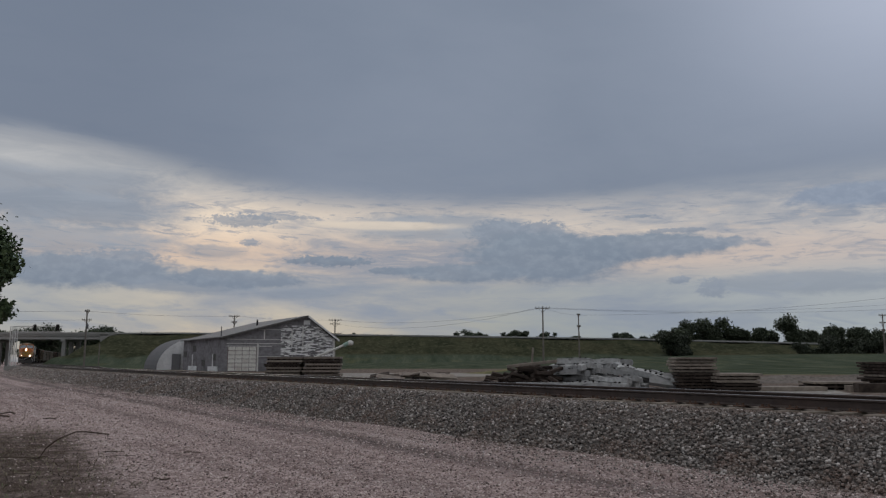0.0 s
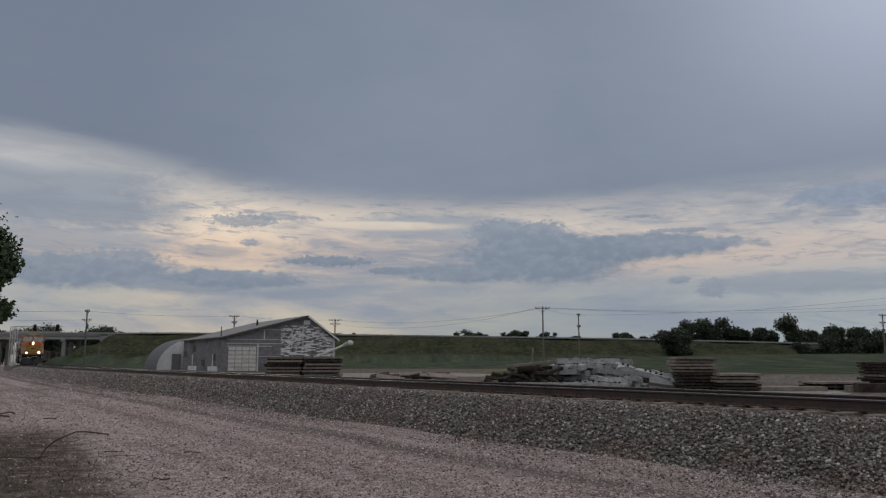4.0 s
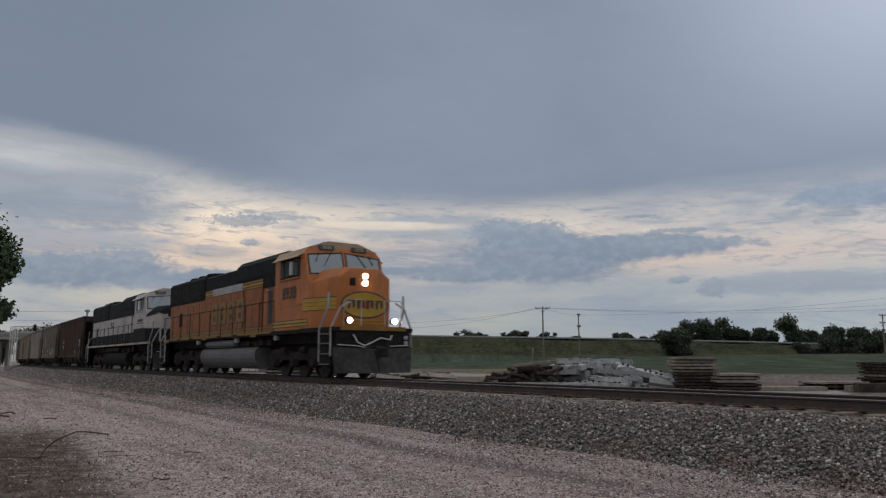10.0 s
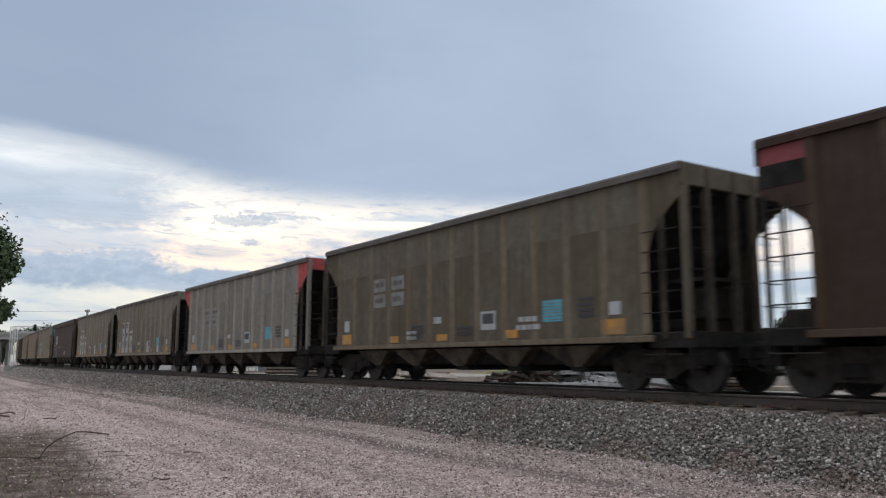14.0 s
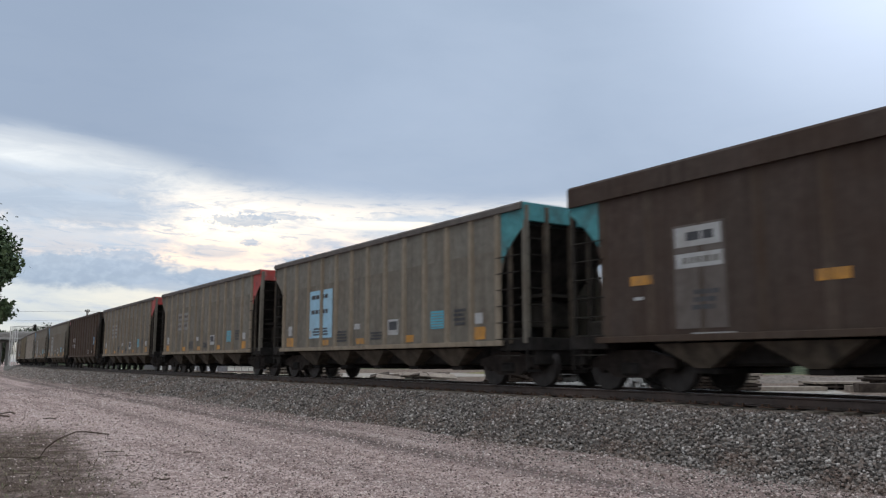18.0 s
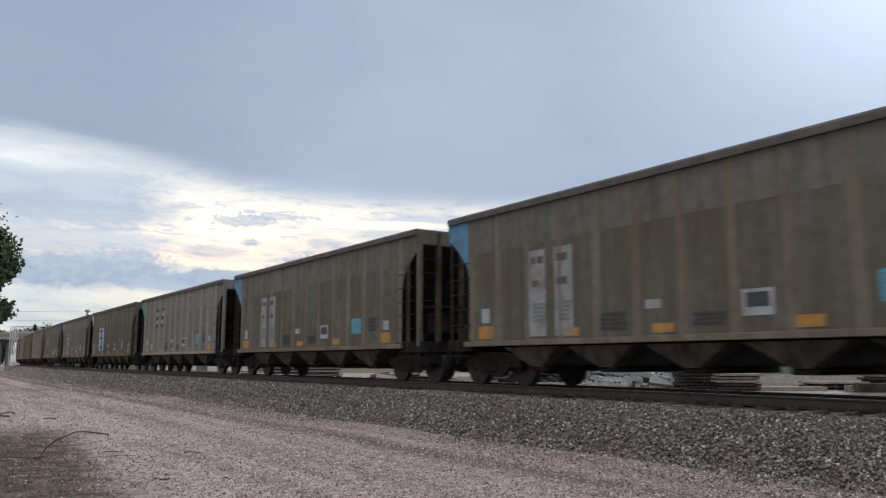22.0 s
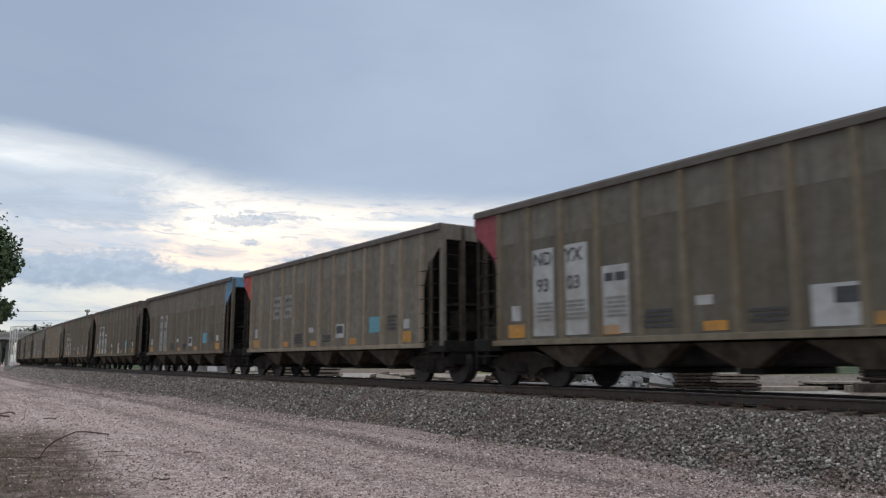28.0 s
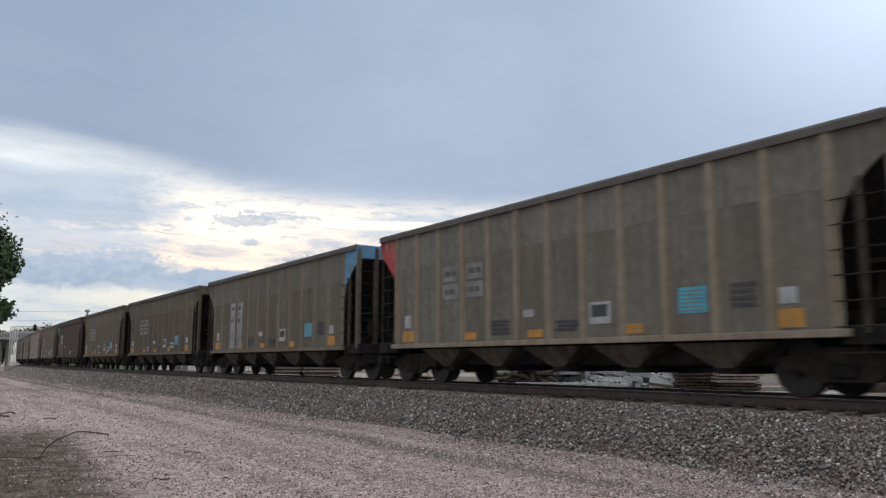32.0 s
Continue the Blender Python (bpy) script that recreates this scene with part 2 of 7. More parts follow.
STEEL = material("rail_steel", (0.055, 0.040, 0.034), 0.75, 0.0, dirt=(0.10, 0.06, 0.045), bump=0.15)
SHINE = material("worn_rail_top", (0.30, 0.29, 0.29), 0.35, 0.9, vary=0.1, bump=0.02)
TIMBER = material("tie_timber", (0.24, 0.20, 0.165), 0.9, vary=0.35, scale=9.0, dirt=(0.36, 0.31, 0.26), stretch=(4, 0.4, 4), spread=0.4, bump=0.5)
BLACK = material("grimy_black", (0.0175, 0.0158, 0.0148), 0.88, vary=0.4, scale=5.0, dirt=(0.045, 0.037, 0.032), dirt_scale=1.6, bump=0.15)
GRIME = material("brown_running_gear", (0.025, 0.0195, 0.017), 0.85, vary=0.45, scale=7.0, dirt=(0.060, 0.047, 0.039), dirt_scale=2.5, bump=0.2)
WHEEL = material("wheel_steel", (0.026, 0.021, 0.019), 0.65, 0.2, vary=0.3, bump=0.1)
LENS = material("lit_headlight", (1.0, 0.86, 0.66), 0.2, vary=0.0, emit=60.0, bump=0.0)
GLASS = material("tinted_cab_glass", (0.20, 0.225, 0.235), 0.06, 0.75, vary=0.05, bump=0.0)
GLASS.node_tree.nodes["Principled BSDF"].inputs["Specular IOR Level"].default_value = 1.0
WHITE = material("white_paint", (0.66, 0.65, 0.62), 0.55, vary=0.12, dirt=(0.40, 0.36, 0.32), bump=0.05)
CONCRETE = material("pale_concrete", (0.31, 0.305, 0.29), 0.9, vary=0.15, dirt=(0.24, 0.22, 0.20), dirt_scale=0.5, bump=0.2)


# ---- mesh building ----
class Build:
    """Collects corners and faces of one mesh."""

    def __init__(self):
        self.v, self.f = [], []

    def add(self, verts, faces):
        n = len(self.v)
        self.v += [tuple(p) for p in verts]
        self.f += [tuple(i + n for i in face) for face in faces]
        return self

    def box(self, x0, x1, y0, y1, z0, z1, cut=0.0):
        """A box; cut chamfers its twelve edges."""
        x0, x1, y0, y1, z0, z1 = min(x0, x1), max(x0, x1), min(y0, y1), max(y0, y1), min(z0, z1), max(z0, z1)
        if not cut:
            return self.add([(x, y, z) for x in (x0, x1) for y in (y0, y1) for z in (z0, z1)],
                            [(0, 1, 3, 2), (4, 6, 7, 5), (0, 4, 5, 1), (2, 3, 7, 6), (0, 2, 6, 4), (1, 5, 7, 3)])
        c = min(cut, (x1 - x0) * 0.45, (y1 - y0) * 0.45, (z1 - z0) * 0.45)
        ring = [(x0 + c, y0), (x1 - c, y0), (x1, y0 + c), (x1, y1 - c), (x1 - c, y1), (x0 + c, y1), (x0, y1 - c), (x0, y0 + c)]
        inner = [(x0 + c, y0 + c), (x1 - c, y0 + c), (x1 - c, y0 + c), (x1 - c, y1 - c), (x1 - c, y1 - c), (x0 + c, y1 - c), (x0 + c, y1 - c), (x0 + c, y0 + c)]
        v = [(x, y, z0) for x, y in inner] + [(x, y, z0 + c) for x, y in ring] + [(x, y, z1 - c) for x, y in ring] + [(x, y, z1) for x, y in inner]
        f = [(i + 8 * k, (i + 1) % 8 + 8 * k, (i + 1) % 8 + 8 * k + 8, i + 8 * k + 8) for k in range(3) for i in range(8)]
        return self.add(v, f + [(7, 5, 3, 1), (25, 27, 29, 31)])

    def prism(self, outline, a, b, axis="y"):
        """An outline carried from a to b. axis y: outline of (x, z); x: of (y, z); z: of (x, y)."""
        put = {"y": lambda p, t: (p[0], t, p[1]), "x": lambda p, t: (t, p[0], p[1]), "z": lambda p, t: (p[0], p[1], t)}[axis]
        n = len(outline)
        v = [put(p, a) for p in outline] + [put(p, b) for p in outline]
        return self.add(v, [(i, (i + 1) % n, (i + 1) % n + n, i + n) for i in range(n)] + [tuple(range(n))[::-1], tuple(range(n, 2 * n))])

    def loft(self, rings, caps=True):
        n = len(rings[0])
        v = [p for ring in rings for p in ring]
        f = [(k * n + i, k * n + (i + 1) % n, (k + 1) * n + (i + 1) % n, (k + 1) * n + i) for k in range(len(rings) - 1) for i in range(n)]
        if caps:
            f += [tuple(range(n))[::-1], tuple(range((len(rings) - 1) * n, len(rings) * n))]
        return self.add(v, f)

    def rod(self, p, q, r, sides=8, r2=None):
        p, q = Vector(p), Vector(q)
        w = (q - p).normalized()
        u = w.orthogonal().normalized()
        t = w.cross(u)
        ring = lambda c, k: [c + (u * math.cos(a) + t * math.sin(a)) * k for a in (2 * math.pi * i / sides for i in range(sides))]
        return self.loft([ring(p, r), ring(q, r if r2 is None else r2)])

    def pipe(self, points, r, sides=6):
        for p, q in zip(points, points[1:]):
            self.rod(p, q, r, sides)
        return self

    def lathe(self, profile, centre, axis="y", sides=24):
        """A profile of (along, radius) turned round the axis through centre."""
        rings = []
        for along, r in profile:
            ring = []
            for i in range(sides):
                a = 2 * math.pi * i / sides
                c, s = math.cos(a) * r, math.sin(a) * r
                d = {"y": (c, along, s), "x": (along, c, s), "z": (c, s, along)}[axis]
                ring.append((centre[0] + d[0], centre[1] + d[1], centre[2] + d[2]))
            rings.append(ring)
        return self.loft(rings)

    def mesh(self, name, mat, smooth=False):
        me = bpy.data.meshes.new(name)
        me.from_pydata(self.v, [], self.f)
        me.materials.append(mat)
        b = bmesh.new()
        b.from_mesh(me)
        bmesh.ops.recalc_face_normals(b, faces=b.faces)
        b.to_mesh(me)
        b.free()
        if smooth:
            me.shade_smooth()
            me.set_sharp_from_angle(angle=radians(40))
        return me


def part(name, build, mat, parent, label="", smooth=False, at=None):
    ob = new(name, build.mesh(name, mat, smooth))
    ob.parent = parent
    if at is not None:
        ob.matrix_basis = at
    return tagged(ob, label)


def thing(name, label, category, group="", at=None):
    ob = new(name)
    ob.empty_display_size = 0.3
    if at is not None:
        ob.matrix_basis = at
    return tagged(ob, label, category, group)


def structure(name, build, mat, label, smooth=False, category=""):
    return tagged(new(name, build.mesh(name, mat, smooth)), label, category, kind="structure")


def fast_mesh(name, verts, faces, mat):
    """A large mesh out of arrays; all faces with the same number of corners."""
    me = bpy.data.meshes.new(name)
    verts, faces = np.asarray(verts, dtype=np.float32), np.asarray(faces, dtype=np.int32)
    me.vertices.add(len(verts))
    me.vertices.foreach_set("co", verts.ravel())
    k = faces.shape[1]
    me.loops.add(faces.size)
    me.loops.foreach_set("vertex_index", faces.ravel())
    me.polygons.add(len(faces))
    me.polygons.foreach_set("loop_start", np.arange(0, faces.size, k, dtype=np.int32))
    me.update(calc_edges=True)
    me.materials.append(mat)
    return me


def lettering(words, size, mat, parent, at, name="number", label=""):
    """Raised lettering with the built-in font."""
    data = bpy.data.curves.new(name, "FONT")
    data.body, data.size, data.extrude, data.offset = words, size, 0.004, 0.012 * size
    data.align_x, data.align_y = "CENTER", "CENTER"
    carrier = bpy.data.objects.new(name, data)
    me = bpy.data.meshes.new_from_object(carrier)
    bpy.data.objects.remove(carrier)
    me.materials.append(mat)
    ob = new(name, me)
    ob.parent = parent
    ob.matrix_basis = at
    return tagged(ob, label)
# ---- the line of the track ----
# s runs along the track in the direction of travel; s = 0 lies straight ahead of the camera
LINE_S = np.arange(-620.0, 1000.0, 0.25)
_turn = 0.59326 + np.where(LINE_S < -26.24, 0.000734 * (np.maximum(LINE_S, -119.62) + 26.24), 0.0) + np.where(LINE_S < -119.62, 0.00075 * (LINE_S + 119.62), 0.0)
_x = np.concatenate(([0.0], np.cumsum(np.sin(_turn[:-1]) * 0.25)))
_y = np.concatenate(([0.0], np.cumsum(-np.cos(_turn[:-1]) * 0.25)))
_zero = int(np.searchsorted(LINE_S, 0.0))
LINE_X, LINE_Y = _x - _x[_zero], _y - _y[_zero] + 23.08


def on_line(s, side=0.0):
    """The point of the track's centre line at s, moved sideways by side metres towards the camera, and the heading in degrees."""
    x, y, a = np.interp(s, LINE_S, LINE_X), np.interp(s, LINE_S, LINE_Y), np.interp(s, LINE_S, _turn)
    return x - math.cos(a) * side, y - math.sin(a) * side, math.degrees(a) - 90.0


def from_line(x, y):
    """Distance from the centre line for arrays of points, positive towards the camera."""
    step = slice(0, None, 8)
    lx, ly, la = LINE_X[step], LINE_Y[step], _turn[step]
    out = np.empty(len(x))
    for a in range(0, len(x), 4000):
        dx, dy = x[a:a + 4000, None] - lx, y[a:a + 4000, None] - ly
        i = np.argmin(dx * dx + dy * dy, axis=1)
        r = np.arange(len(i))
        out[a:a + 4000] = -dx[r, i] * np.cos(la[i]) - dy[r, i] * np.sin(la[i])
    return out


def swing(v, a, b):
    t = np.clip((v - a) / (b - a), 0.0, 1.0)
    return t * t * (3 - 2 * t)


BANK_Y = 235.0          # the road on its embankment


def bank_top(x):
    return np.interp(x, (-135.0, -75.0, -14.0, 53.0, 87.0, 131.0, 260.0), (9.3, 9.4, 8.75, 7.75, 6.95, 5.8, 2.4))


def land_height(x, y, d):
    near = 0.0 + 0.035 * np.sin(x * 0.9 + y * 0.35) * np.cos(y * 0.5 - x * 0.2)
    z = near + (0.5 - near) * swing(-d, -2.6, 1.2)
    z += swing(-d, 30.0, 140.0) * swing(y, 90.0, 190.0) * (1.2 + 1.6 * swing(x, 0.0, 95.0)) * swing(x, -100.0, -70.0)
    top = bank_top(x) - 0.06
    rise = np.clip(top - np.maximum(np.abs(y - BANK_Y) - 6.0, 0.0) / 2.6, 0.0, None)
    rise = np.minimum(rise, np.clip((x + 107.0) * 0.80, 0.0, None) + 20.0 * swing(-x, 190.0, 215.0))
    return np.maximum(z, rise)


def ground():
    """One sheet of land from the camera to the horizon, with the kinds of cover as masks for its material."""
    angles = np.concatenate((np.linspace(-45, 45, 420), np.linspace(46, 314, 90)[0:]))
    radii = np.concatenate(([0.001], np.geomspace(1.5, 4300.0, 330)))
    a, r = np.meshgrid(np.radians(angles), radii)
    x, y = (r * np.sin(a)).ravel(), (r * np.cos(a) - 0.4).ravel()
    d = from_line(x, y)
    z = land_height(x, y, d)
    n, m = len(angles), len(radii)
    i, j = np.meshgrid(np.arange(m - 1), np.arange(n), indexing="ij")
    i, j = i.ravel(), j.ravel()
    k = (j + 1) % n
    faces = np.stack((i * n + j, i * n + k, (i + 1) * n + k, (i + 1) * n + j), axis=1)
    me = fast_mesh("ground", np.stack((x, y, z), axis=1), faces, GROUND)
    me.shade_smooth()
    far = swing(-d, 2.0, 3.5)
    crop = far * swing(y + 0.12 * x, 62.0, 70.0) * swing(x - 0.30 * (y - 60.0) * 0.6, -3.0, 6.0)
    crop = np.maximum(crop, far * swing(y, 104.0, 112.0))
    steep = swing(z - 0.3 * swing(x, 0, 95), 2.2, 3.4)
    verge = swing(-(x + 0.55 * (y - 9.0)), 2.6, 4.2) * swing(-y, -21.0, -15.0) * (d > 3)
    cover = np.zeros((len(x), 4), dtype=np.float32)
    cover[:, 0], cover[:, 1], cover[:, 2], cover[:, 3] = far, crop, np.maximum(steep, 0.0), verge
    layer = me.attributes.new("cover", "FLOAT_COLOR", "POINT")
    layer.data.foreach_set("color", cover.ravel())
    layer2 = me.attributes.new("toward", "FLOAT", "POINT")
    layer2.data.foreach_set("value", d.astype(np.float32))
    lane = swing(y - 0.10 * x, 52.0, 56.0) * swing(-(y - 0.10 * x), -74.0, -68.0) * swing(-x, -12.0, -5.0) * far
    lane = np.maximum(lane, far * swing(x - 0.28 * y, 2.2, 3.0) * swing(-(x - 0.28 * y), -6.5, -5.5) * swing(y, 24.0, 26.0) * swing(-y, -35.0, -32.0))
    layer3 = me.attributes.new("lane", "FLOAT", "POINT")
    layer3.data.foreach_set("value", lane.astype(np.float32))
    return tagged(new("ground", me), "grey-pink gravel lot, dirt yard and green fields under evening light", "ground", kind="structure")


def ground_material():
    m = material("gravel_and_fields", (0.20, 0.17, 0.16), 0.95)
    nodes, links = m.node_tree.nodes, m.node_tree.links
    shader = nodes["Principled BSDF"]
    shader.inputs["Specular IOR Level"].default_value = 0.0
    shader.inputs["Roughness"].default_value = 1.0
    for n in list(nodes):
        if n != shader and n.bl_idname != "ShaderNodeOutputMaterial":
            nodes.remove(n)
    coord = nodes.new("ShaderNodeTexCoord").outputs["Object"]

    def grain(s, detail=6.0, rough=0.6, kind="ShaderNodeTexNoise"):
        n = nodes.new(kind)
        n.inputs["Scale"].default_value = s
        if kind == "ShaderNodeTexNoise":
            n.inputs["Detail"].default_value, n.inputs["Roughness"].default_value = detail, rough
        links.new(coord, n.inputs["Vector"])
        return n

    def mix(fac, a, b):
        n = nodes.new("ShaderNodeMix")
        n.data_type = "RGBA"
        for i, value in ((0, fac), (6, a), (7, b)):
            if isinstance(value, bpy.types.NodeSocket):
                links.new(value, n.inputs[i])
            else:
                n.inputs[i].default_value = value if i == 0 else (*value, 1)
        return n.outputs[2]

    def calc(op, a, b):
        n = nodes.new("ShaderNodeMath")
        n.operation = op
        for i, value in enumerate((a, b)):
            if isinstance(value, bpy.types.NodeSocket):
                links.new(value, n.inputs[i])
            else:
                n.inputs[i].default_value = value
        return n.outputs[0]

    def step(value, a, b):
        n = nodes.new("ShaderNodeMapRange")
        n.interpolation_type = "SMOOTHSTEP"
        links.new(value, n.inputs[0])
        n.inputs[1].default_value, n.inputs[2].default_value = a, b
        return n.outputs[0]

    attr = nodes.new("ShaderNodeAttribute")
    attr.attribute_name = "cover"
    split = nodes.new("ShaderNodeSeparateColor")
    links.new(attr.outputs["Color"], split.inputs[0])
    toward = nodes.new("ShaderNodeAttribute")
    toward.attribute_name = "toward"
    wide, mid, fine = grain(0.22).outputs[0], grain(2.4).outputs[0], grain(26.0, 4.0, 0.75).outputs[0]
    pebble = grain(30.0, kind="ShaderNodeTexVoronoi")
    coarse = grain(7.0, 5.0, 0.7).outputs[0]
    tone = mix(step(mid, 0.35, 0.68), (0.37, 0.258, 0.238), (0.53, 0.395, 0.37))
    tone = mix(calc("MULTIPLY", step(wide, 0.45, 0.62), 0.55), tone, (0.41, 0.338, 0.328))
    lump = grain(9.0, kind="ShaderNodeTexVoronoi")
    speck = mix(step(pebble.outputs["Color"], 0.1, 0.9), (0.125, 0.092, 0.086), (0.72, 0.585, 0.55))
    tone = mix(0.7, tone, speck)
    tone = mix(0.30, tone, mix(step(lump.outputs["Color"], 0.15, 0.85), (0.15, 0.112, 0.105), (0.76, 0.63, 0.595)))
    # pale and dark clumps: the shading of coarse relief, put into the colour
    tone = mix(calc("MULTIPLY", step(coarse, 0.53, 0.70), 0.55), tone, (0.58, 0.485, 0.46))
    tone = mix(calc("MULTIPLY", step(calc("SUBTRACT", 1.0, coarse), 0.54, 0.70), 0.5), tone, (0.10, 0.078, 0.068))
    tone = mix(calc("MULTIPLY", step(fine, 0.52, 0.72), 0.5), tone, (0.11, 0.09, 0.085))
    # grey-brown ballast dust spreads over the road beside the bank
    dust = mix(step(coarse, 0.4, 0.62), (0.155, 0.118, 0.107), (0.37, 0.295, 0.27))
    dust = mix(calc("MULTIPLY", step(lump.outputs["Color"], 0.35, 0.9), 0.5), dust, (0.36, 0.325, 0.31))
    near_bank = calc("ADD", toward.outputs["Fac"], calc("MULTIPLY", calc("SUBTRACT", wide, 0.5), 3.5))
    tone = mix(calc("MULTIPLY", calc("SUBTRACT", 1.0, step(near_bank, 3.6, 7.4)), 0.6), tone, dust)
    # long drawn streaks of finer and coarser gravel, parallel to the rails
    run = nodes.new("ShaderNodeVectorMath")
    run.operation = "DOT_PRODUCT"
    links.new(coord, run.inputs[0])
    run.inputs[1].default_value = (0.559, -0.829, 0.0)
    lay = nodes.new("ShaderNodeCombineXYZ")
    links.new(calc("MULTIPLY", run.outputs["Value"], 0.11), lay.inputs[0])
    links.new(calc("MULTIPLY", toward.outputs["Fac"], 1.5), lay.inputs[1])
    drawn = nodes.new("ShaderNodeTexNoise")
    drawn.inputs["Scale"].default_value, drawn.inputs["Detail"].default_value, drawn.inputs["Roughness"].default_value = 1.0, 6.0, 0.62
    links.new(lay.outputs[0], drawn.inputs["Vector"])
    tone = mix(calc("MULTIPLY", step(drawn.outputs[0], 0.50, 0.66), 0.5), tone, (0.185, 0.142, 0.133))
    tone = mix(calc("MULTIPLY", step(calc("SUBTRACT", 1.0, drawn.outputs[0]), 0.52, 0.68), 0.4), tone, (0.56, 0.47, 0.45))
    # wheel tracks along the road, parallel to the rails
    wob = calc("ADD", toward.outputs["Fac"], calc("MULTIPLY", calc("SUBTRACT", wide, 0.5), 0.7))
    for centre, strength in ((5.48, 0.62), (7.5, 0.30)):
        band = calc("SUBTRACT", 1.0, step(calc("ABSOLUTE", calc("SUBTRACT", wob, centre), 0.0), 0.10, 0.62))
        tone = mix(calc("MULTIPLY", band, strength), tone, (0.105, 0.09, 0.088))
    dead = mix(step(fine, 0.4, 0.66), (0.050, 0.038, 0.031), (0.135, 0.104, 0.085))
    edge = calc("ADD", attr.outputs["Alpha"], calc("MULTIPLY", calc("SUBTRACT", mid, 0.5), 2.0))
    tone = mix(step(edge, -0.1, 1.35), tone, dead)
    yard = mix(step(mid, 0.35, 0.65), (0.12, 0.095, 0.080), (0.22, 0.18, 0.155))
    yard = mix(calc("MULTIPLY", step(coarse, 0.5, 0.68), 0.6), yard, (0.26, 0.225, 0.20))
    tone = mix(split.outputs[0], tone, yard)
    lane = nodes.new("ShaderNodeAttribute")
    lane.attribute_name = "lane"
    pale = mix(step(mid, 0.35, 0.65), (0.27, 0.25, 0.225), (0.38, 0.355, 0.325))
    tone = mix(step(calc("ADD", lane.outputs["Fac"], calc("MULTIPLY", calc("SUBTRACT", wide, 0.5), 0.8)), 0.4, 0.6), tone, pale)
    rows = nodes.new("ShaderNodeVectorMath")
    rows.operation = "MULTIPLY"
    links.new(coord, rows.inputs[0])
    rows.inputs[1].default_value = (0.30, 0.055, 0.0)
    strip = nodes.new("ShaderNodeTexNoise")
    strip.inputs["Scale"].default_value, strip.inputs["Detail"].default_value, strip.inputs["Roughness"].default_value = 1.0, 7.0, 0.68
    links.new(rows.outputs[0], strip.inputs["Vector"])
    tuft = grain(0.9, 8.0, 0.75).outputs[0]
    leaf = mix(step(mid, 0.3, 0.7), (0.058, 0.072, 0.050), (0.092, 0.108, 0.078))
    leaf = mix(calc("MULTIPLY", step(wide, 0.5, 0.7), 0.6), leaf, (0.115, 0.115, 0.06))
    leaf = mix(calc("MULTIPLY", step(strip.outputs[0], 0.50, 0.66), 0.75), leaf, (0.128, 0.140, 0.098))
    leaf = mix(calc("MULTIPLY", step(calc("SUBTRACT", 1.0, strip.outputs[0]), 0.50, 0.66), 0.7), leaf, (0.038, 0.052, 0.034))
    leaf = mix(calc("MULTIPLY", step(tuft, 0.52, 0.70), 0.6), leaf, (0.040, 0.056, 0.034))
    broad = grain(0.05, 8.0, 0.7).outputs[0]
    cropped = calc("ADD", split.outputs[1], calc("MULTIPLY", calc("SUBTRACT", wide, 0.5), 0.5))
    tone = mix(step(cropped, 0.22, 0.42), tone, mix(step(mid, 0.4, 0.65), (0.16, 0.15, 0.075), (0.25, 0.23, 0.13)))
    tone = mix(step(cropped, 0.5, 0.68), tone, leaf)
    slope = mix(step(wide, 0.35, 0.65), (0.033, 0.039, 0.024), (0.064, 0.066, 0.040))
    slope = mix(calc("MULTIPLY", step(broad, 0.50, 0.66), 0.65), slope, (0.082, 0.072, 0.044))
    slope = mix(calc("MULTIPLY", step(mid, 0.52, 0.7), 0.5), slope, (0.022, 0.028, 0.016))
    slope = mix(calc("MULTIPLY", step(tuft, 0.48, 0.62), 0.8), slope, (0.095, 0.090, 0.056))
    slope = mix(calc("MULTIPLY", step(strip.outputs[0], 0.52, 0.68), 0.45), slope, (0.024, 0.030, 0.018))
    tone = mix(step(split.outputs[2], 0.3, 0.7), tone, slope)
    links.new(tone, shader.inputs["Base Color"])
    bump = nodes.new("ShaderNodeBump")
    bump.inputs["Strength"].default_value, bump.inputs["Distance"].default_value = 0.9, 0.03
    links.new(calc("ADD", pebble.outputs["Distance"], calc("MULTIPLY", fine, 0.8)), bump.inputs["Height"])
    links.new(bump.outputs[0], shader.inputs["Normal"])
    return m


GROUND = ground_material()
ground()

BALLAST = stones_material("ballast_stone", ((0.0, (0.045, 0.040, 0.038)), (0.28, (0.138, 0.122, 0.112)), (0.50, (0.232, 0.188, 0.163)), (0.70, (0.25, 0.232, 0.215)), (0.93, (0.37, 0.335, 0.31)), (0.99, (0.64, 0.59, 0.56))),
                          patch=((0.215, 0.140, 0.110), 0.8, 0.5))
# the bed's dark tone holds the shadows between the loose stones
BED = material("ballast_bed", (0.085, 0.074, 0.067), 0.98, vary=0.6, scale=22.0, dirt=(0.26, 0.235, 0.22), dirt_scale=30.0, dirt_amount=0.8, bump=1.0, bump_scale=22.0)


def along(section, s0, s1, step, side=0.0, shift=None):
    """A cross-section of (side, height) carried along the track."""
    rings = []
    for s in np.arange(s0, s1 + step * 0.5, step):
        off = side + (shift(s) if shift else 0.0)
        rings.append([(*on_line(s, off + q)[:2], z) for q, z in section])
    return Build().loft(rings)


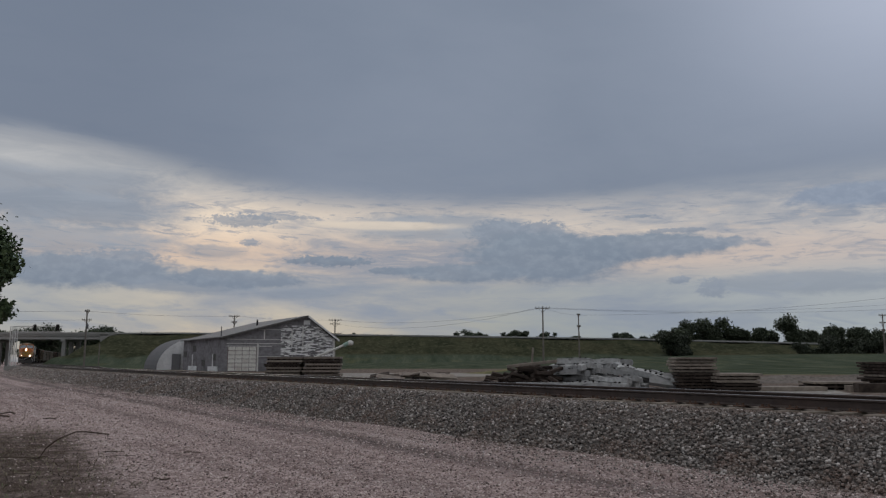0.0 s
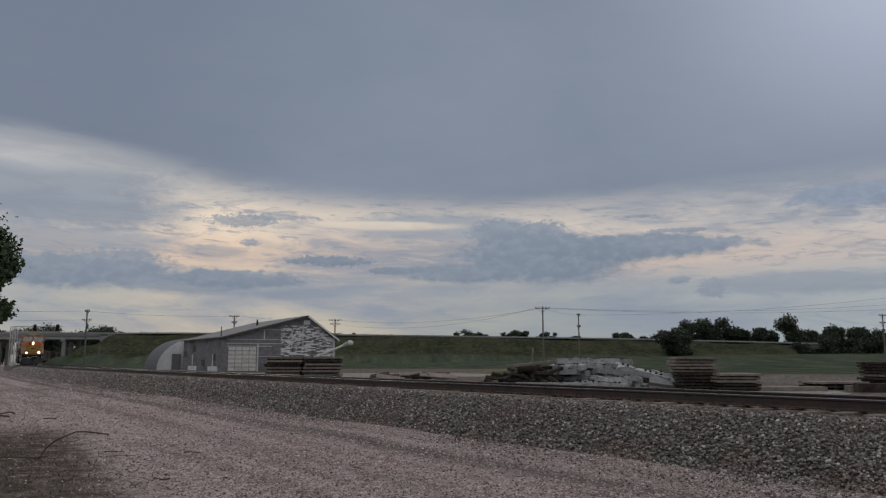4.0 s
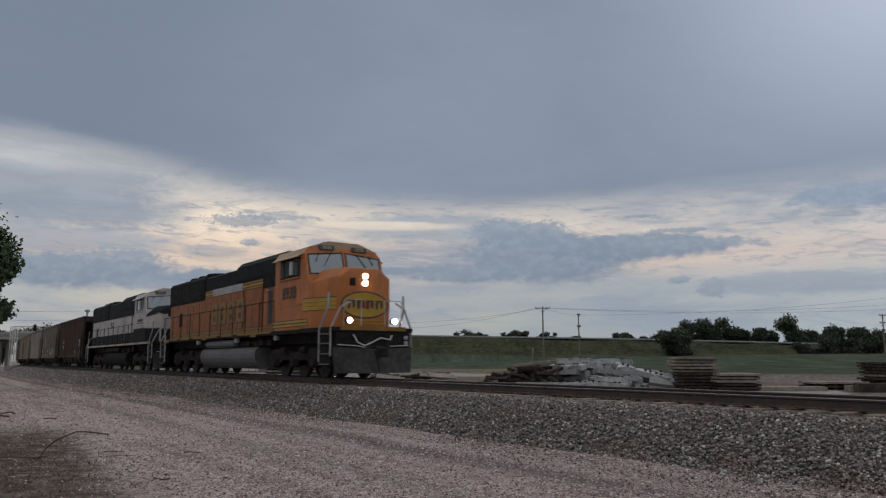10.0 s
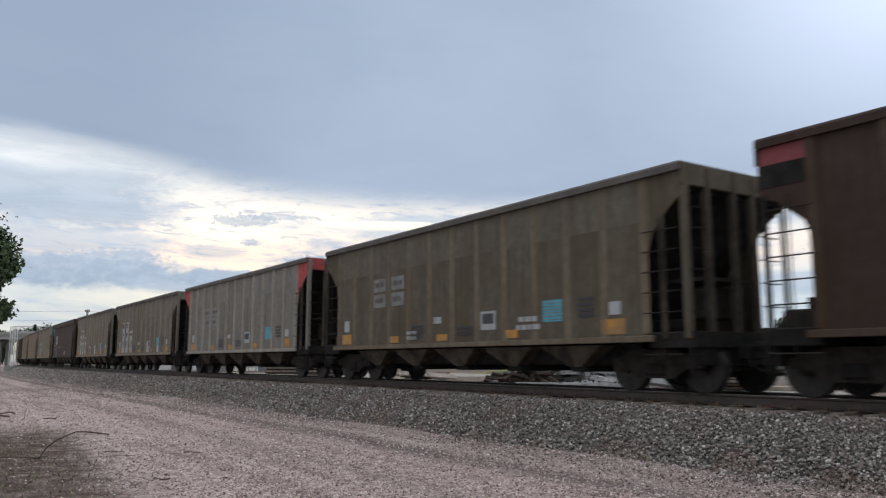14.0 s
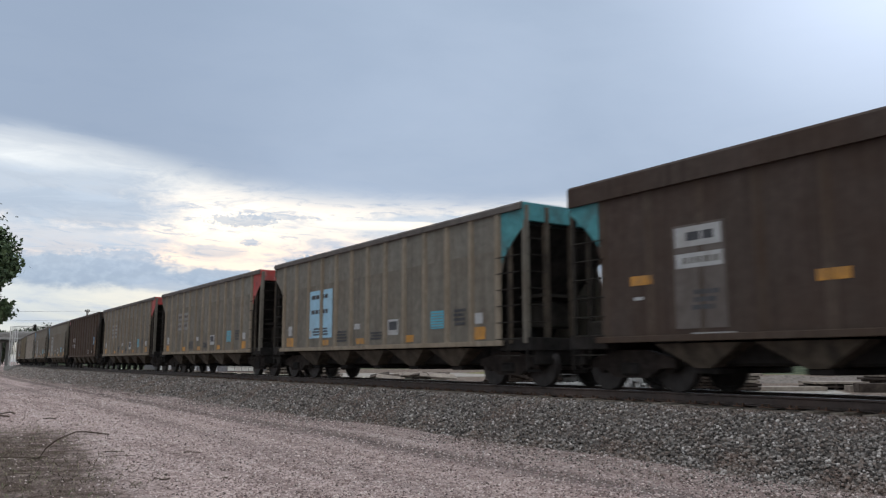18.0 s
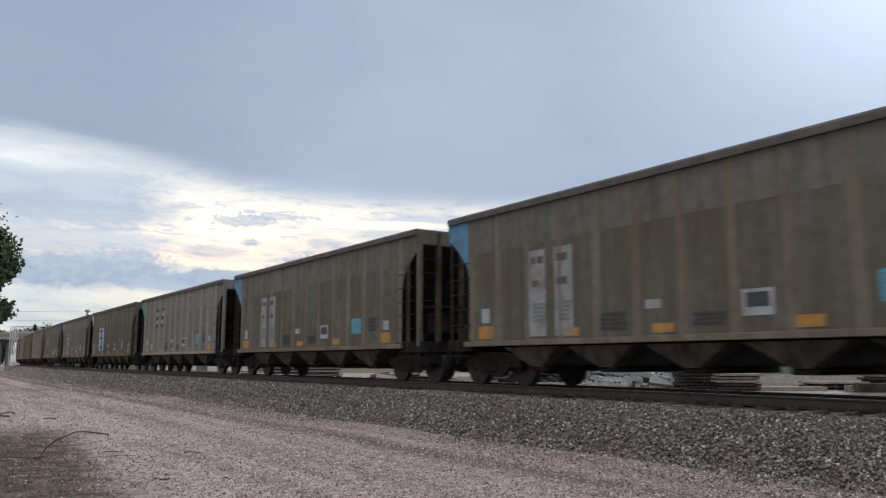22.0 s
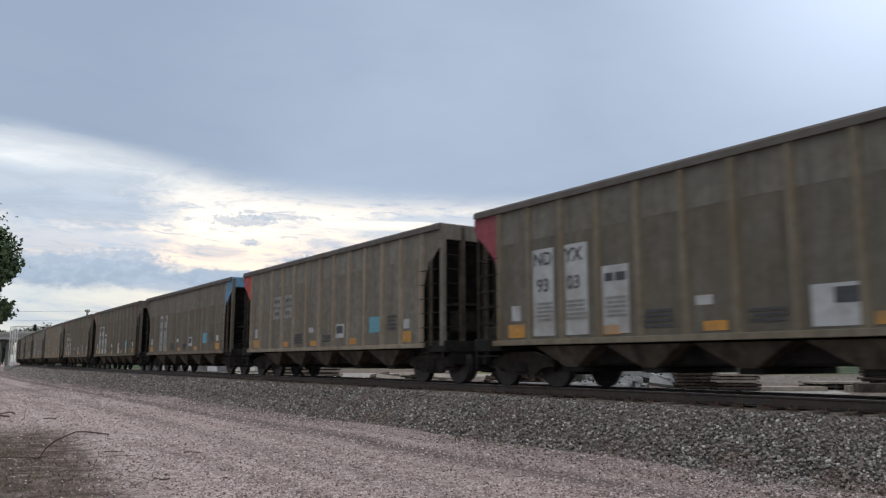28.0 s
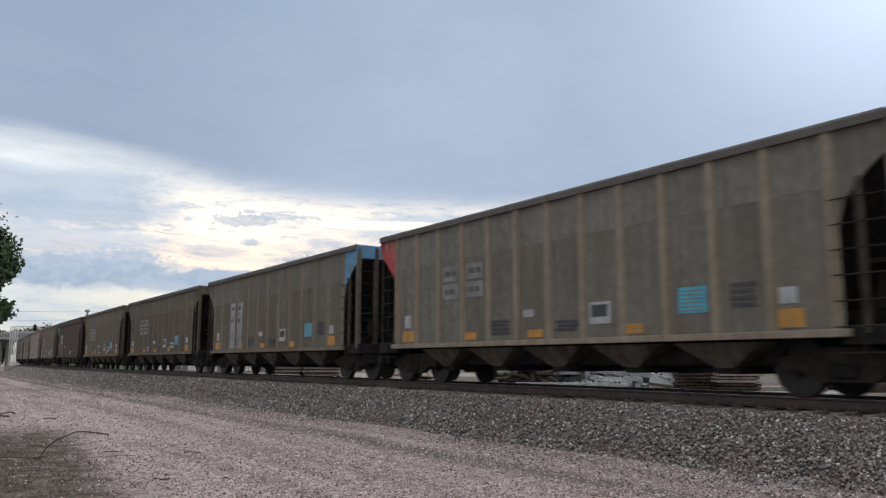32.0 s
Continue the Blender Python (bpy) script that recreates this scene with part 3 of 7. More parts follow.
def rail_section(side):
    foot, web, head, z = 0.075, 0.010, 0.037, RT - 0.18
    return [(side - foot, z), (side + foot, z), (side + foot, z + 0.014), (side + web, z + 0.035), (side + web, z + 0.135), (side + head, z + 0.150),
            (side + head, z + 0.172), (side + head - 0.006, z + 0.178), (side - head + 0.006, z + 0.178), (side - head, z + 0.172), (side - head, z + 0.150), (side - web, z + 0.135),
            (side - web, z + 0.035), (side - foot, z + 0.014)]


def main_track():
    bed = structure("ballast", along([(-3.3, 0.40), (-1.75, 0.715), (1.60, 0.715), (1.95, 0.68), (3.55, -0.06), (3.0, -0.3), (-3.0, -0.3)], -430, 60, 1.0), BED,
                    "grey crushed-stone ballast bank carrying the rails", category="ballast")
    track = thing("railway_track", "rusty steel rails spiked to worn timber ties", "track")
    track["kind"] = "structure"
    for side in (0.755, -0.755):
        part("rail", along(rail_section(side), -430, 80, 1.0), STEEL, track, "rusty steel rail with a worn top")
        part("rail_top", along([(side - 0.030, RT - 0.003), (side + 0.030, RT - 0.003), (side + 0.028, RT + 0.001), (side - 0.028, RT + 0.001)], -430, 80, 1.0), SHINE, track, "polished running surface")
    tie = Build().box(-0.115, 0.115, -1.32, 1.32, RT - 0.385, RT - 0.195, 0.012)
    tie_mesh = tie.mesh("tie", TIMBER)
    plate = Build().box(-0.10, 0.10, -0.17, 0.17, RT - 0.196, RT - 0.176, 0.004)
    for x in (-0.06, 0.06):
        for y in (-0.105, 0.105):
            plate.box(x - 0.012, x + 0.012, y - 0.016, y + 0.016, RT - 0.18, RT - 0.135)
    plate_mesh = plate.mesh("tie_plate", material("rusty_plate", (0.12, 0.075, 0.055), 0.85, vary=0.4))
    rng = random.Random(5)
    for i in range(270):
        s = 27.0 - i * 0.5
        x, y, turn = on_line(s)
        ob = new("tie", tie_mesh)
        ob.parent = track
        ob.matrix_basis = pose(x, y, rng.uniform(-0.012, 0.012), 0, 0, turn + rng.uniform(-0.8, 0.8))
        if s > -22:
            for side in (0.755, -0.755):
                px, py, turn = on_line(s, side)
                ob = new("tie_plate", plate_mesh)
                ob.parent = track
                ob.matrix_basis = pose(px, py, 0.0, 0, 0, turn)
    # the second track, which joins the main line short of the yard
    gap = lambda s: -4.3 + 4.3 * float(swing(np.array(s), -95.0, -38.0))
    siding = thing("siding_track", "rusty second track that joins the main line at a switch", "track")
    siding["kind"] = "structure"
    for side in (0.755, -0.755):
        part("rail", along([(q, z - 0.02) for q, z in rail_section(side)], -430, -42 if side < 0 else -46, 2.0, shift=gap), STEEL, siding)
    part("ballast", along([(-3.0, 0.45), (-1.7, 0.70), (1.7, 0.70), (3.0, 0.3)], -430, -50, 2.0, shift=gap), BED, siding)


def scatter(name, count, place, size, mat, label, seed, flat=0.7, faces=8):
    """Loose stones, each a small uneven block."""
    rng = np.random.default_rng(seed)
    pts, scale = place(rng, count)
    k = len(pts)
    if faces == 8:
        base = np.array([(1, 0, 0), (0, 1, 0), (-1, 0, 0), (0, -1, 0), (0, 0, 1), (0, 0, -1)], dtype=float)
        tri = np.array([(0, 1, 4), (1, 2, 4), (2, 3, 4), (3, 0, 4), (1, 0, 5), (2, 1, 5), (3, 2, 5), (0, 3, 5)])
    else:
        base = np.array([(x, y, z) for x in (-.6, .6) for y in (-.6, .6) for z in (-.6, .6)], dtype=float)
        quads = [(0, 1, 3, 2), (4, 6, 7, 5), (0, 4, 5, 1), (2, 3, 7, 6), (0, 2, 6, 4), (1, 5, 7, 3)]
        tri = np.array([t for a, b, c, d in quads for t in ((a, b, c), (a, c, d))])
    v = base[None] * rng.uniform(0.55, 1.3, (k, len(base), 3))
    v *= (rng.uniform(size[0], size[1], (k, 1, 1)) * scale[:, None, None])
    v[:, :, 2] *= flat
    a, b = rng.uniform(0, 6.283, k), rng.uniform(-0.9, 0.9, k)
    ca, sa, cb, sb = np.cos(a)[:, None], np.sin(a)[:, None], np.cos(b)[:, None], np.sin(b)[:, None]
    x, z = v[:, :, 0] * cb - v[:, :, 2] * sb, v[:, :, 0] * sb + v[:, :, 2] * cb
    v = np.stack((x * ca - v[:, :, 1] * sa, x * sa + v[:, :, 1] * ca, z), axis=2) + pts[:, None, :]
    f = (tri[None] + (np.arange(k) * len(base))[:, None, None]).reshape(-1, 3)
    return tagged(new(name, fast_mesh(name, v.reshape(-1, 3), f, mat)), label, "stones", kind="stuff")


def ballast_place(rng, n):
    s = 16.0 - 130.0 * rng.random(n) ** 2.2
    q = np.where(rng.random(n) < 0.84, rng.uniform(1.1, 3.5, n), 3.35 + np.abs(rng.normal(0, 0.75, n)))
    keep = rng.random(n) < np.where(q < 1.42, 0.25, 1.0)
    s, q = s[keep], q[keep]
    z = np.interp(q, (1.0, 1.6, 1.95, 3.5, 4.6), (0.705, 0.715, 0.68, -0.01, 0.0))
    x, y, a = np.interp(s, LINE_S, LINE_X), np.interp(s, LINE_S, LINE_Y), np.interp(s, LINE_S, _turn)
    return np.stack((x - np.cos(a) * q, y - np.sin(a) * q, z + rng.uniform(-0.005, 0.02, len(s))), axis=1), (1.0 + 0.016 * (16 - s)) * np.interp(q, (3.3, 4.2), (1.0, 0.62))


def road_place(rng, n):
    r = 8.0 + 44.0 * rng.random(n) ** 1.9
    a = np.radians(rng.uniform(-33, 33, n))
    x, y = r * np.sin(a), r * np.cos(a)
    d = from_line(x, y)
    keep = (d > 3.5) & ((-(x + 0.55 * (y - 9.0)) + rng.normal(0, 0.45, n) < 3.1) | (y > 20.0) | (rng.random(n) < 0.10))
    x, y, d, r = x[keep], y[keep], d[keep], r[keep]
    return np.stack((x, y, land_height(x, y, d) + 0.002), axis=1), (0.7 + 0.03 * r) * np.where(rng.random(len(r)) < 0.05, 1.6, 1.0)


main_track()
scatter("ballast_stones", 84000, ballast_place, (0.012, 0.034), BALLAST, "loose grey crushed stones on the track bank", 11, 0.8, 12)
scatter("gravel_stones", 96000, road_place, (0.006, 0.022),
        stones_material("road_pebble", ((0.0, (0.07, 0.054, 0.050)), (0.35, (0.29, 0.212, 0.196)), (0.75, (0.50, 0.395, 0.37)), (1.0, (0.74, 0.645, 0.61)))),
        "small loose pinkish-grey gravel stones on the road", 12)
# ---- the train ----
# Vehicle space: x forward, y to the far side (the camera is on the -y side), z up from the top of the rail.
def wheelset(parent, x, radius, gauge=0.755):
    axle = part("wheelset", Build().rod((0, -0.95, 0), (0, 0.95, 0), 0.075, 10), WHEEL, parent, "steel axle with two wheels", at=pose(x, 0, radius))
    profile = [(-0.065, radius * 0.25), (-0.07, radius * 0.86), (-0.065, radius), (0.045, radius + 0.004), (0.05, radius + 0.028), (0.075, radius + 0.026), (0.075, radius * 0.84), (0.03, radius * 0.80),
               (0.035, radius * 0.30)]
    for side in (-1, 1):
        part("wheel", Build().lathe([(side * -a, r) for a, r in profile], (0, side * gauge, 0), "y", 28), WHEEL, axle, smooth=True)
    bolts = Build()
    for i in range(3):
        a = 2 * math.pi * i / 3
        bolts.rod((0.07 * math.cos(a), -1.0, 0.07 * math.sin(a)), (0.07 * math.cos(a), -0.94, 0.07 * math.sin(a)), 0.022, 6)
    part("bearing_cap", bolts.rod((0, -0.985, 0), (0, -0.90, 0), 0.115, 12), GRIME, axle)
    return axle


def freight_truck(car, x):
    truck = part("truck", Build().box(-0.22, 0.22, -1.05, 1.05, 0.35, 0.62, 0.04), GRIME, car, "three-piece freight truck", at=pose(x, 0, 0))
    for side in (-1, 1):
        y = side * 1.02
        outline = [(-1.10, 0.46), (-1.10, 0.62), (-0.80, 0.70), (-0.35, 0.80), (0.35, 0.80), (0.80, 0.70), (1.10, 0.62), (1.10, 0.46), (0.72, 0.44), (0.42, 0.26), (-0.42, 0.26), (-0.72, 0.44)]
        part("side_frame", Build().prism(outline, y - 0.07, y + 0.07), GRIME, truck)
        part("spring_nest", Build().box(-0.24, 0.24, y + side * 0.02, y + side * 0.13, 0.30, 0.55, 0.05), BLACK, truck)
    for k in (-0.89, 0.89):
        wheelset(truck, k, 0.457)
    return truck


def bars(car, x0, x1, z0, z1, rows, mat, y=-1.548, name="lettering"):
    """Rows of short bars in place of writing that cannot be read."""
    b, rng = Build(), random.Random(int(x0 * 100 + z0 * 10))
    h = (z1 - z0) / (rows * 1.6)
    for i in range(rows):
        z = z1 - (i + 1) * (z1 - z0) / rows + h * 0.3
        x = x0 + rng.uniform(0, 0.15) * (x1 - x0)
        while x < x1 - h:
            w = min(rng.uniform(0.8, 2.2) * h, x1 - x)
            b.box(x, x + w, y - 0.003, y + 0.002, z, z + h)
            x += w + 0.4 * h
    return part(name, b, mat, car)


def panel(car, x0, x1, z0, z1, mat, name="stencil_panel", y=-1.538):
    return part(name, Build().box(x0, x1, y - 0.004, y + 0.004, z0, z1), mat, car)


INK = material("dark_lettering", (0.045, 0.045, 0.05), 0.7, vary=0.2, bump=0.0)
PANEL = material("pale_stencil_panel", (0.37, 0.37, 0.37), 0.7, vary=0.15, dirt=(0.24, 0.215, 0.185), dirt_scale=1.6, dirt_amount=0.75, bump=0.0)
DULL = material("dull_brown_grey_panel", (0.125, 0.108, 0.098), 0.8, vary=0.2, dirt=(0.075, 0.06, 0.052), dirt_scale=1.5, bump=0.0)
COLUMN = material("faded_column_panel", (0.28, 0.275, 0.265), 0.75, vary=0.18, dirt=(0.15, 0.135, 0.115), dirt_scale=1.8, dirt_amount=0.85, bump=0.0)
FAINT = material("faded_stencil_patch", (0.20, 0.198, 0.188), 0.75, vary=0.2, dirt=(0.12, 0.108, 0.092), dirt_scale=2.2, dirt_amount=0.9, bump=0.0)
AQUA = material("aqua_panel", (0.07, 0.33, 0.43), 0.6, vary=0.15, dirt=(0.10, 0.20, 0.21), dirt_scale=2.0, bump=0.0)
BLUE = material("blue_paint", (0.10, 0.24, 0.38), 0.7, vary=0.2, dirt=(0.10, 0.115, 0.13), dirt_scale=1.6, dirt_amount=0.75, bump=0.0)
ORANGE = material("orange_patch", (0.44, 0.205, 0.030), 0.65, vary=0.2, dirt=(0.19, 0.13, 0.075), dirt_scale=2.6, dirt_amount=0.85, bump=0.0)
PALE_BLUE = material("pale_blue_panel", (0.28, 0.47, 0.60), 0.6, vary=0.1, dirt=(0.28, 0.34, 0.38), bump=0.0)
RED = weather(material("red_end_paint", (0.38, 0.043, 0.036), 0.7, vary=0.2, dirt=(0.10, 0.045, 0.04), dirt_scale=2.2, dirt_amount=0.75, bump=0.0), (0.30, 0.22, 0.19), 1.0, (5.0, 5.0, 1.2), 0.7, 0.56, 0.68)
GREEN = material("green_end_paint", (0.04, 0.26, 0.15), 0.6, vary=0.15, dirt=(0.08, 0.2, 0.14), bump=0.0)
COAL_DUST = (0.055, 0.045, 0.037)
CHORD = material("dusty_grey_chord", (0.120, 0.105, 0.096), 0.8, vary=0.25, scale=4.0, dirt=(0.06, 0.052, 0.047), dirt_scale=2.0, bump=0.2)


def hull_paint(name, colour, dust=0.55, rust=0.75):
    m = material(name, colour, 0.8, 0.0, vary=0.18, scale=5.0, dirt=COAL_DUST, dirt_scale=1.0, dirt_amount=dust + 0.15, stretch=(2.6, 2.6, 0.30), bump=0.25, bump_scale=9.0, low=0.36, high=0.80)
    weather(m, (colour[0] * 0.74, colour[1] * 0.63, colour[2] * 0.53), 0.55, (1.0, 1.0, 0.8), rust, 0.42, 0.66)          # rusty brown fields
    weather(m, (colour[0] * 0.45, colour[1] * 0.40, colour[2] * 0.37), 1.0, (7.0, 7.0, 0.22), 0.6, 0.52, 0.72)           # dark runs
    return weather(m, [c * 1.35 for c in colour], 1.0, (9.0, 9.0, 0.35), 0.4, 0.58, 0.74)                                # pale runs


PAINTS = {
    "brown": hull_paint("brown_steel", (0.057, 0.038, 0.031), 0.5),
    "umber": hull_paint("tan_steel", (0.124, 0.106, 0.080), 0.45),
    "tan": hull_paint("dusty_tan", (0.150, 0.136, 0.110), 0.5),
    "grey": hull_paint("dusty_aluminium", (0.182, 0.166, 0.140), 0.42, 0.4),
    "sepia": hull_paint("brown_grey_aluminium", (0.142, 0.130, 0.107), 0.5, 0.5),
    "cocoa": hull_paint("dark_brown_aluminium", (0.070, 0.051, 0.043), 0.5),
    "silver": hull_paint("pale_aluminium", (0.222, 0.206, 0.182), 0.42, 0.35),
}
MAROON = material("maroon_end_paint", (0.22, 0.03, 0.04), 0.6, vary=0.15, dirt=(0.14, 0.05, 0.05), bump=0.0)
ENDS = {"maroon": MAROON, "black": BLACK, "red": RED, "blue": BLUE, "green": GREEN, "white": WHITE, "aqua": material("dull_teal_end_paint", (0.055, 0.225, 0.245), 0.7, vary=0.2, dirt=(0.05, 0.09, 0.095), dirt_scale=1.8, dirt_amount=0.75, bump=0.0), "pale_blue": PALE_BLUE}
POSTS = {
    "brown": hull_paint("brown_post_paint", (0.080, 0.054, 0.038), 0.45),
    "umber": hull_paint("tan_post_paint", (0.178, 0.146, 0.105), 0.35),
    "tan": hull_paint("dusty_tan_post_paint", (0.21, 0.175, 0.135), 0.45),
    "grey": hull_paint("rust_streaked_post_paint", (0.275, 0.230, 0.175), 0.3, 0.4),
    "sepia": hull_paint("yellowed_post_paint", (0.195, 0.168, 0.125), 0.35),
    "cocoa": hull_paint("dark_brown_post_paint", (0.080, 0.059, 0.047), 0.45),
    "silver": hull_paint("pale_post_paint", (0.34, 0.305, 0.265), 0.3, 0.4),
}
UPPER = {
    "umber": hull_paint("tan_upper_sheet", (0.140, 0.124, 0.098), 0.35, 0.4),
    "tan": hull_paint("dusty_tan_upper_sheet", (0.170, 0.158, 0.132), 0.35, 0.4),
    "grey": hull_paint("dusty_upper_sheet", (0.196, 0.183, 0.158), 0.3, 0.3),
    "sepia": hull_paint("grey_upper_sheet", (0.165, 0.155, 0.132), 0.35, 0.3),
    "silver": hull_paint("pale_upper_sheet", (0.234, 0.219, 0.196), 0.3, 0.3),
}
# coal-stained end posts; also the discharge hoppers, whose shade is in this colour
END_BROWN = material("coal_stained_shaded_brown", (0.085, 0.068, 0.052), 0.85, vary=0.35, scale=4.0, dirt=(0.02, 0.018, 0.016), dirt_scale=1.3, dirt_amount=0.85, stretch=(2, 2, 0.5), bump=0.1)
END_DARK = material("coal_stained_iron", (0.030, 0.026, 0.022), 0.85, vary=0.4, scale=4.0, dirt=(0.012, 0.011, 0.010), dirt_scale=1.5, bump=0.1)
HALF = 7.31          # half the length of the body at its top


def hopper(paint, end, rear="", posts=11, words="plain", label=""):
    """An open-top coal hopper. paint: body; end: colour of the forward end's top; rear: that of the rear corner."""
    hull, tip, tail = PAINTS[paint], ENDS.get(end, PAINTS[paint]), ENDS.get(rear or end, PAINTS[paint])
    car = thing("hopper_car", label, "freight car", "cars of the coal train")
    sill, top, half = 0.98, 4.17, HALF
    outline = [(-half, top), (half, top), (half, 3.62), (half - 0.35, 3.35), (half - 0.72, 2.95), (half - 0.92, 2.3), (half - 0.95, sill), (-half + 0.95, sill), (-half + 0.92, 2.3), (-half + 0.72, 2.95),
               (-half + 0.35, 3.35), (-half, 3.62)]
    if paint == "brown":                      # the older steel cars have squarer ends
        outline = [(-half, top), (half, top), (half, 3.30), (half - 0.30, 3.12), (half - 0.75, 2.75), (half - 0.92, 2.3), (half - 0.95, sill), (-half + 0.95, sill), (-half + 0.92, 2.3), (-half + 0.75, 2.75), (-half + 0.30, 3.12), (-half, 3.30)]
    for side in (-1, 1):
        y = side * 1.52
        if side > 0:                          # brake gear closes more of the far corners
            outline = [(math.copysign(min(abs(x) + 0.33, half - 0.02), x), z) if z < 2.9 else (x, z) for x, z in outline]
        sheet = part("side_sheet", Build().prism(outline, y - 0.012, y + 0.012), hull, car)
        if side < 0 and paint in UPPER:
            seam = 3.02 + 0.3 * random.Random(label).random()
            part("upper_sheet", Build().prism([(-half + 0.78, seam), (half - 0.78, seam + 0.05), (half - 0.82, top - 0.13), (-half + 0.82, top - 0.13)], y - 0.016, y - 0.011), UPPER[paint], sheet, "dustier upper side sheet")
        drop = 0.40 if paint == "cocoa" else 0.14
        part("top_chord", Build().prism([(y - side * 0.05, top - drop), (y + side * 0.10, top - drop), (y + side * 0.10, top - 0.02), (y + side * 0.06, top + 0.03), (y - side * 0.05, top + 0.03)], -half, half, "x"), CHORD if paint not in ("brown", "cocoa") else hull, car)
        part("side_sill", Build().box(-half + 0.72, half - 0.72, y - 0.03, y + side * 0.08 + 0.02 * side, sill - 0.05, sill + 0.07, 0.01), POSTS[paint], car)
        if side < 0:
            deep = 0.022 if words == "columns" or paint in ("cocoa", "umber") else 0.075
            for i in range(posts):
                x = -half + 0.93 + i * (2 * half - 1.86) / (posts - 1)
                part("side_post", Build().prism([(x - 0.105, y - 0.012), (x - 0.06, y - deep), (x + 0.06, y - deep), (x + 0.105, y - 0.012)], sill + 0.06, top - 0.14, "z"), POSTS[paint], sheet)
        else:
            b = Build()
            for i in range(posts):
                x = -half + 1.0 + i * (2 * half - 2.0) / (posts - 1)
                b.box(x - 0.06, x + 0.06, y + 0.01, y + 0.08, sill, top - 0.14)
            part("side_posts", b, hull, sheet)
    if paint == "brown" and words == "dark":
        part("corner_panel", Build().box(-half, -half + 0.85, -1.541, -1.533, 3.74, top - 0.14), MAROON, car, "dull red corner strip")
        part("corner_panel", Build().box(-half, -half + 0.85, -1.541, -1.533, 3.36, 3.735), BLACK, car, "black corner panel")
    # the painted corners of the near side
    for fore, mat in ((1, tip), (-1, tail)):
        if mat is not hull and mat is not BLACK:
            part("corner_panel", Build().prism([(fore * half, top - 0.14), (fore * half, 3.62), (fore * (half - 0.35), 3.35), (fore * (half - 0.72), 2.95), (fore * (half - 0.80), 2.85), (fore * (half - 0.80), top - 0.14)],
                                               -1.541, -1.533), mat, car, "coloured corner panel")
    for fore, mat in ((1, tip), (-1, tail)):
        x = fore * half
        part("end_beam", Build().box(x - 0.05, x + 0.05, -1.56, 1.56, 3.76, top + 0.02, 0.015), mat if mat is not BLACK else hull, car)
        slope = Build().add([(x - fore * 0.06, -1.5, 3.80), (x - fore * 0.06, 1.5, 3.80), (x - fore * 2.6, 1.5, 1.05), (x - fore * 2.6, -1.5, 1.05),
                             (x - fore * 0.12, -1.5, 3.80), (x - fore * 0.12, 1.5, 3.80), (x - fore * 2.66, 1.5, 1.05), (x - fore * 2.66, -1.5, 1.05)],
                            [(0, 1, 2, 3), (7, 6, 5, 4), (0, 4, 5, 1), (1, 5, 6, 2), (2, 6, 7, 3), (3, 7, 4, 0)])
        # black puts the shade of the open end into the sheet's colour
        part("slope_sheet", slope, BLACK, car, "sloped end sheet coloured black for its shade")
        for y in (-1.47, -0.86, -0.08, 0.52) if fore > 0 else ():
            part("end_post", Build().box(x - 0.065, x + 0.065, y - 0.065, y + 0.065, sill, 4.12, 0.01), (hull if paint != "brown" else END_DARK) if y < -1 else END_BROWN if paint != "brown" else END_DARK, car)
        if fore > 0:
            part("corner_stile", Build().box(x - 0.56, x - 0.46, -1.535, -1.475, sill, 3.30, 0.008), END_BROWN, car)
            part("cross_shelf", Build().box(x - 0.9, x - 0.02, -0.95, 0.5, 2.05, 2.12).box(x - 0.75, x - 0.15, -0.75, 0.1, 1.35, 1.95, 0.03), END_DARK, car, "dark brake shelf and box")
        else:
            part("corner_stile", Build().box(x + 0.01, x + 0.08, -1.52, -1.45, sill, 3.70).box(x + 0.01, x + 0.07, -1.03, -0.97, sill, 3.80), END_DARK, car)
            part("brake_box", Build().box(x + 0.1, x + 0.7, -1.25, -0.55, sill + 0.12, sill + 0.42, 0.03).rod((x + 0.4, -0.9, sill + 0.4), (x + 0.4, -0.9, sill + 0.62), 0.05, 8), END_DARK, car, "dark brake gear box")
        # the wide black plate below the platform is added to darken the shaded gap
        part("end_platform", Build().box(x - fore * 0.9, x + fore * 0.14, -1.5, 1.5, sill - 0.16, sill + 0.13, 0.01).box(x - fore * 1.0, x + fore * 0.35, -0.28, 0.28, 0.62, sill - 0.1, 0.02)
             .box(x - fore * 0.05, x + fore * 0.10, -1.30, 1.30, 0.50, sill - 0.12, 0.02).box(x + fore * 0.02, x + fore * 0.06, -1.52, -1.10, 0.34, 0.40).box(x + fore * 0.02, x + fore * 0.06, -1.52, -1.47, 0.34, sill - 0.1), BLACK, car)
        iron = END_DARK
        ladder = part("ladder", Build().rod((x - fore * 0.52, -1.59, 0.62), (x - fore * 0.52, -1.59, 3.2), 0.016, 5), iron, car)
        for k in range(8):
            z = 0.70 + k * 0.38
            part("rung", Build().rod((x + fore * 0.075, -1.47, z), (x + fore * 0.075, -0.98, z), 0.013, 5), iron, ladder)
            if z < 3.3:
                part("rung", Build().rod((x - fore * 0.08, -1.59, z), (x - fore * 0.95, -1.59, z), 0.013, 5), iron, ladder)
        coupler = Build().rod((x + fore * 0.30, 0, 0.86), (x + fore * 0.74, 0, 0.86), 0.085, 8).box(x + fore * 0.68, x + fore * 0.90, -0.13, 0.15, 0.71, 1.0, 0.03)
        part("coupler", coupler, GRIME, car)
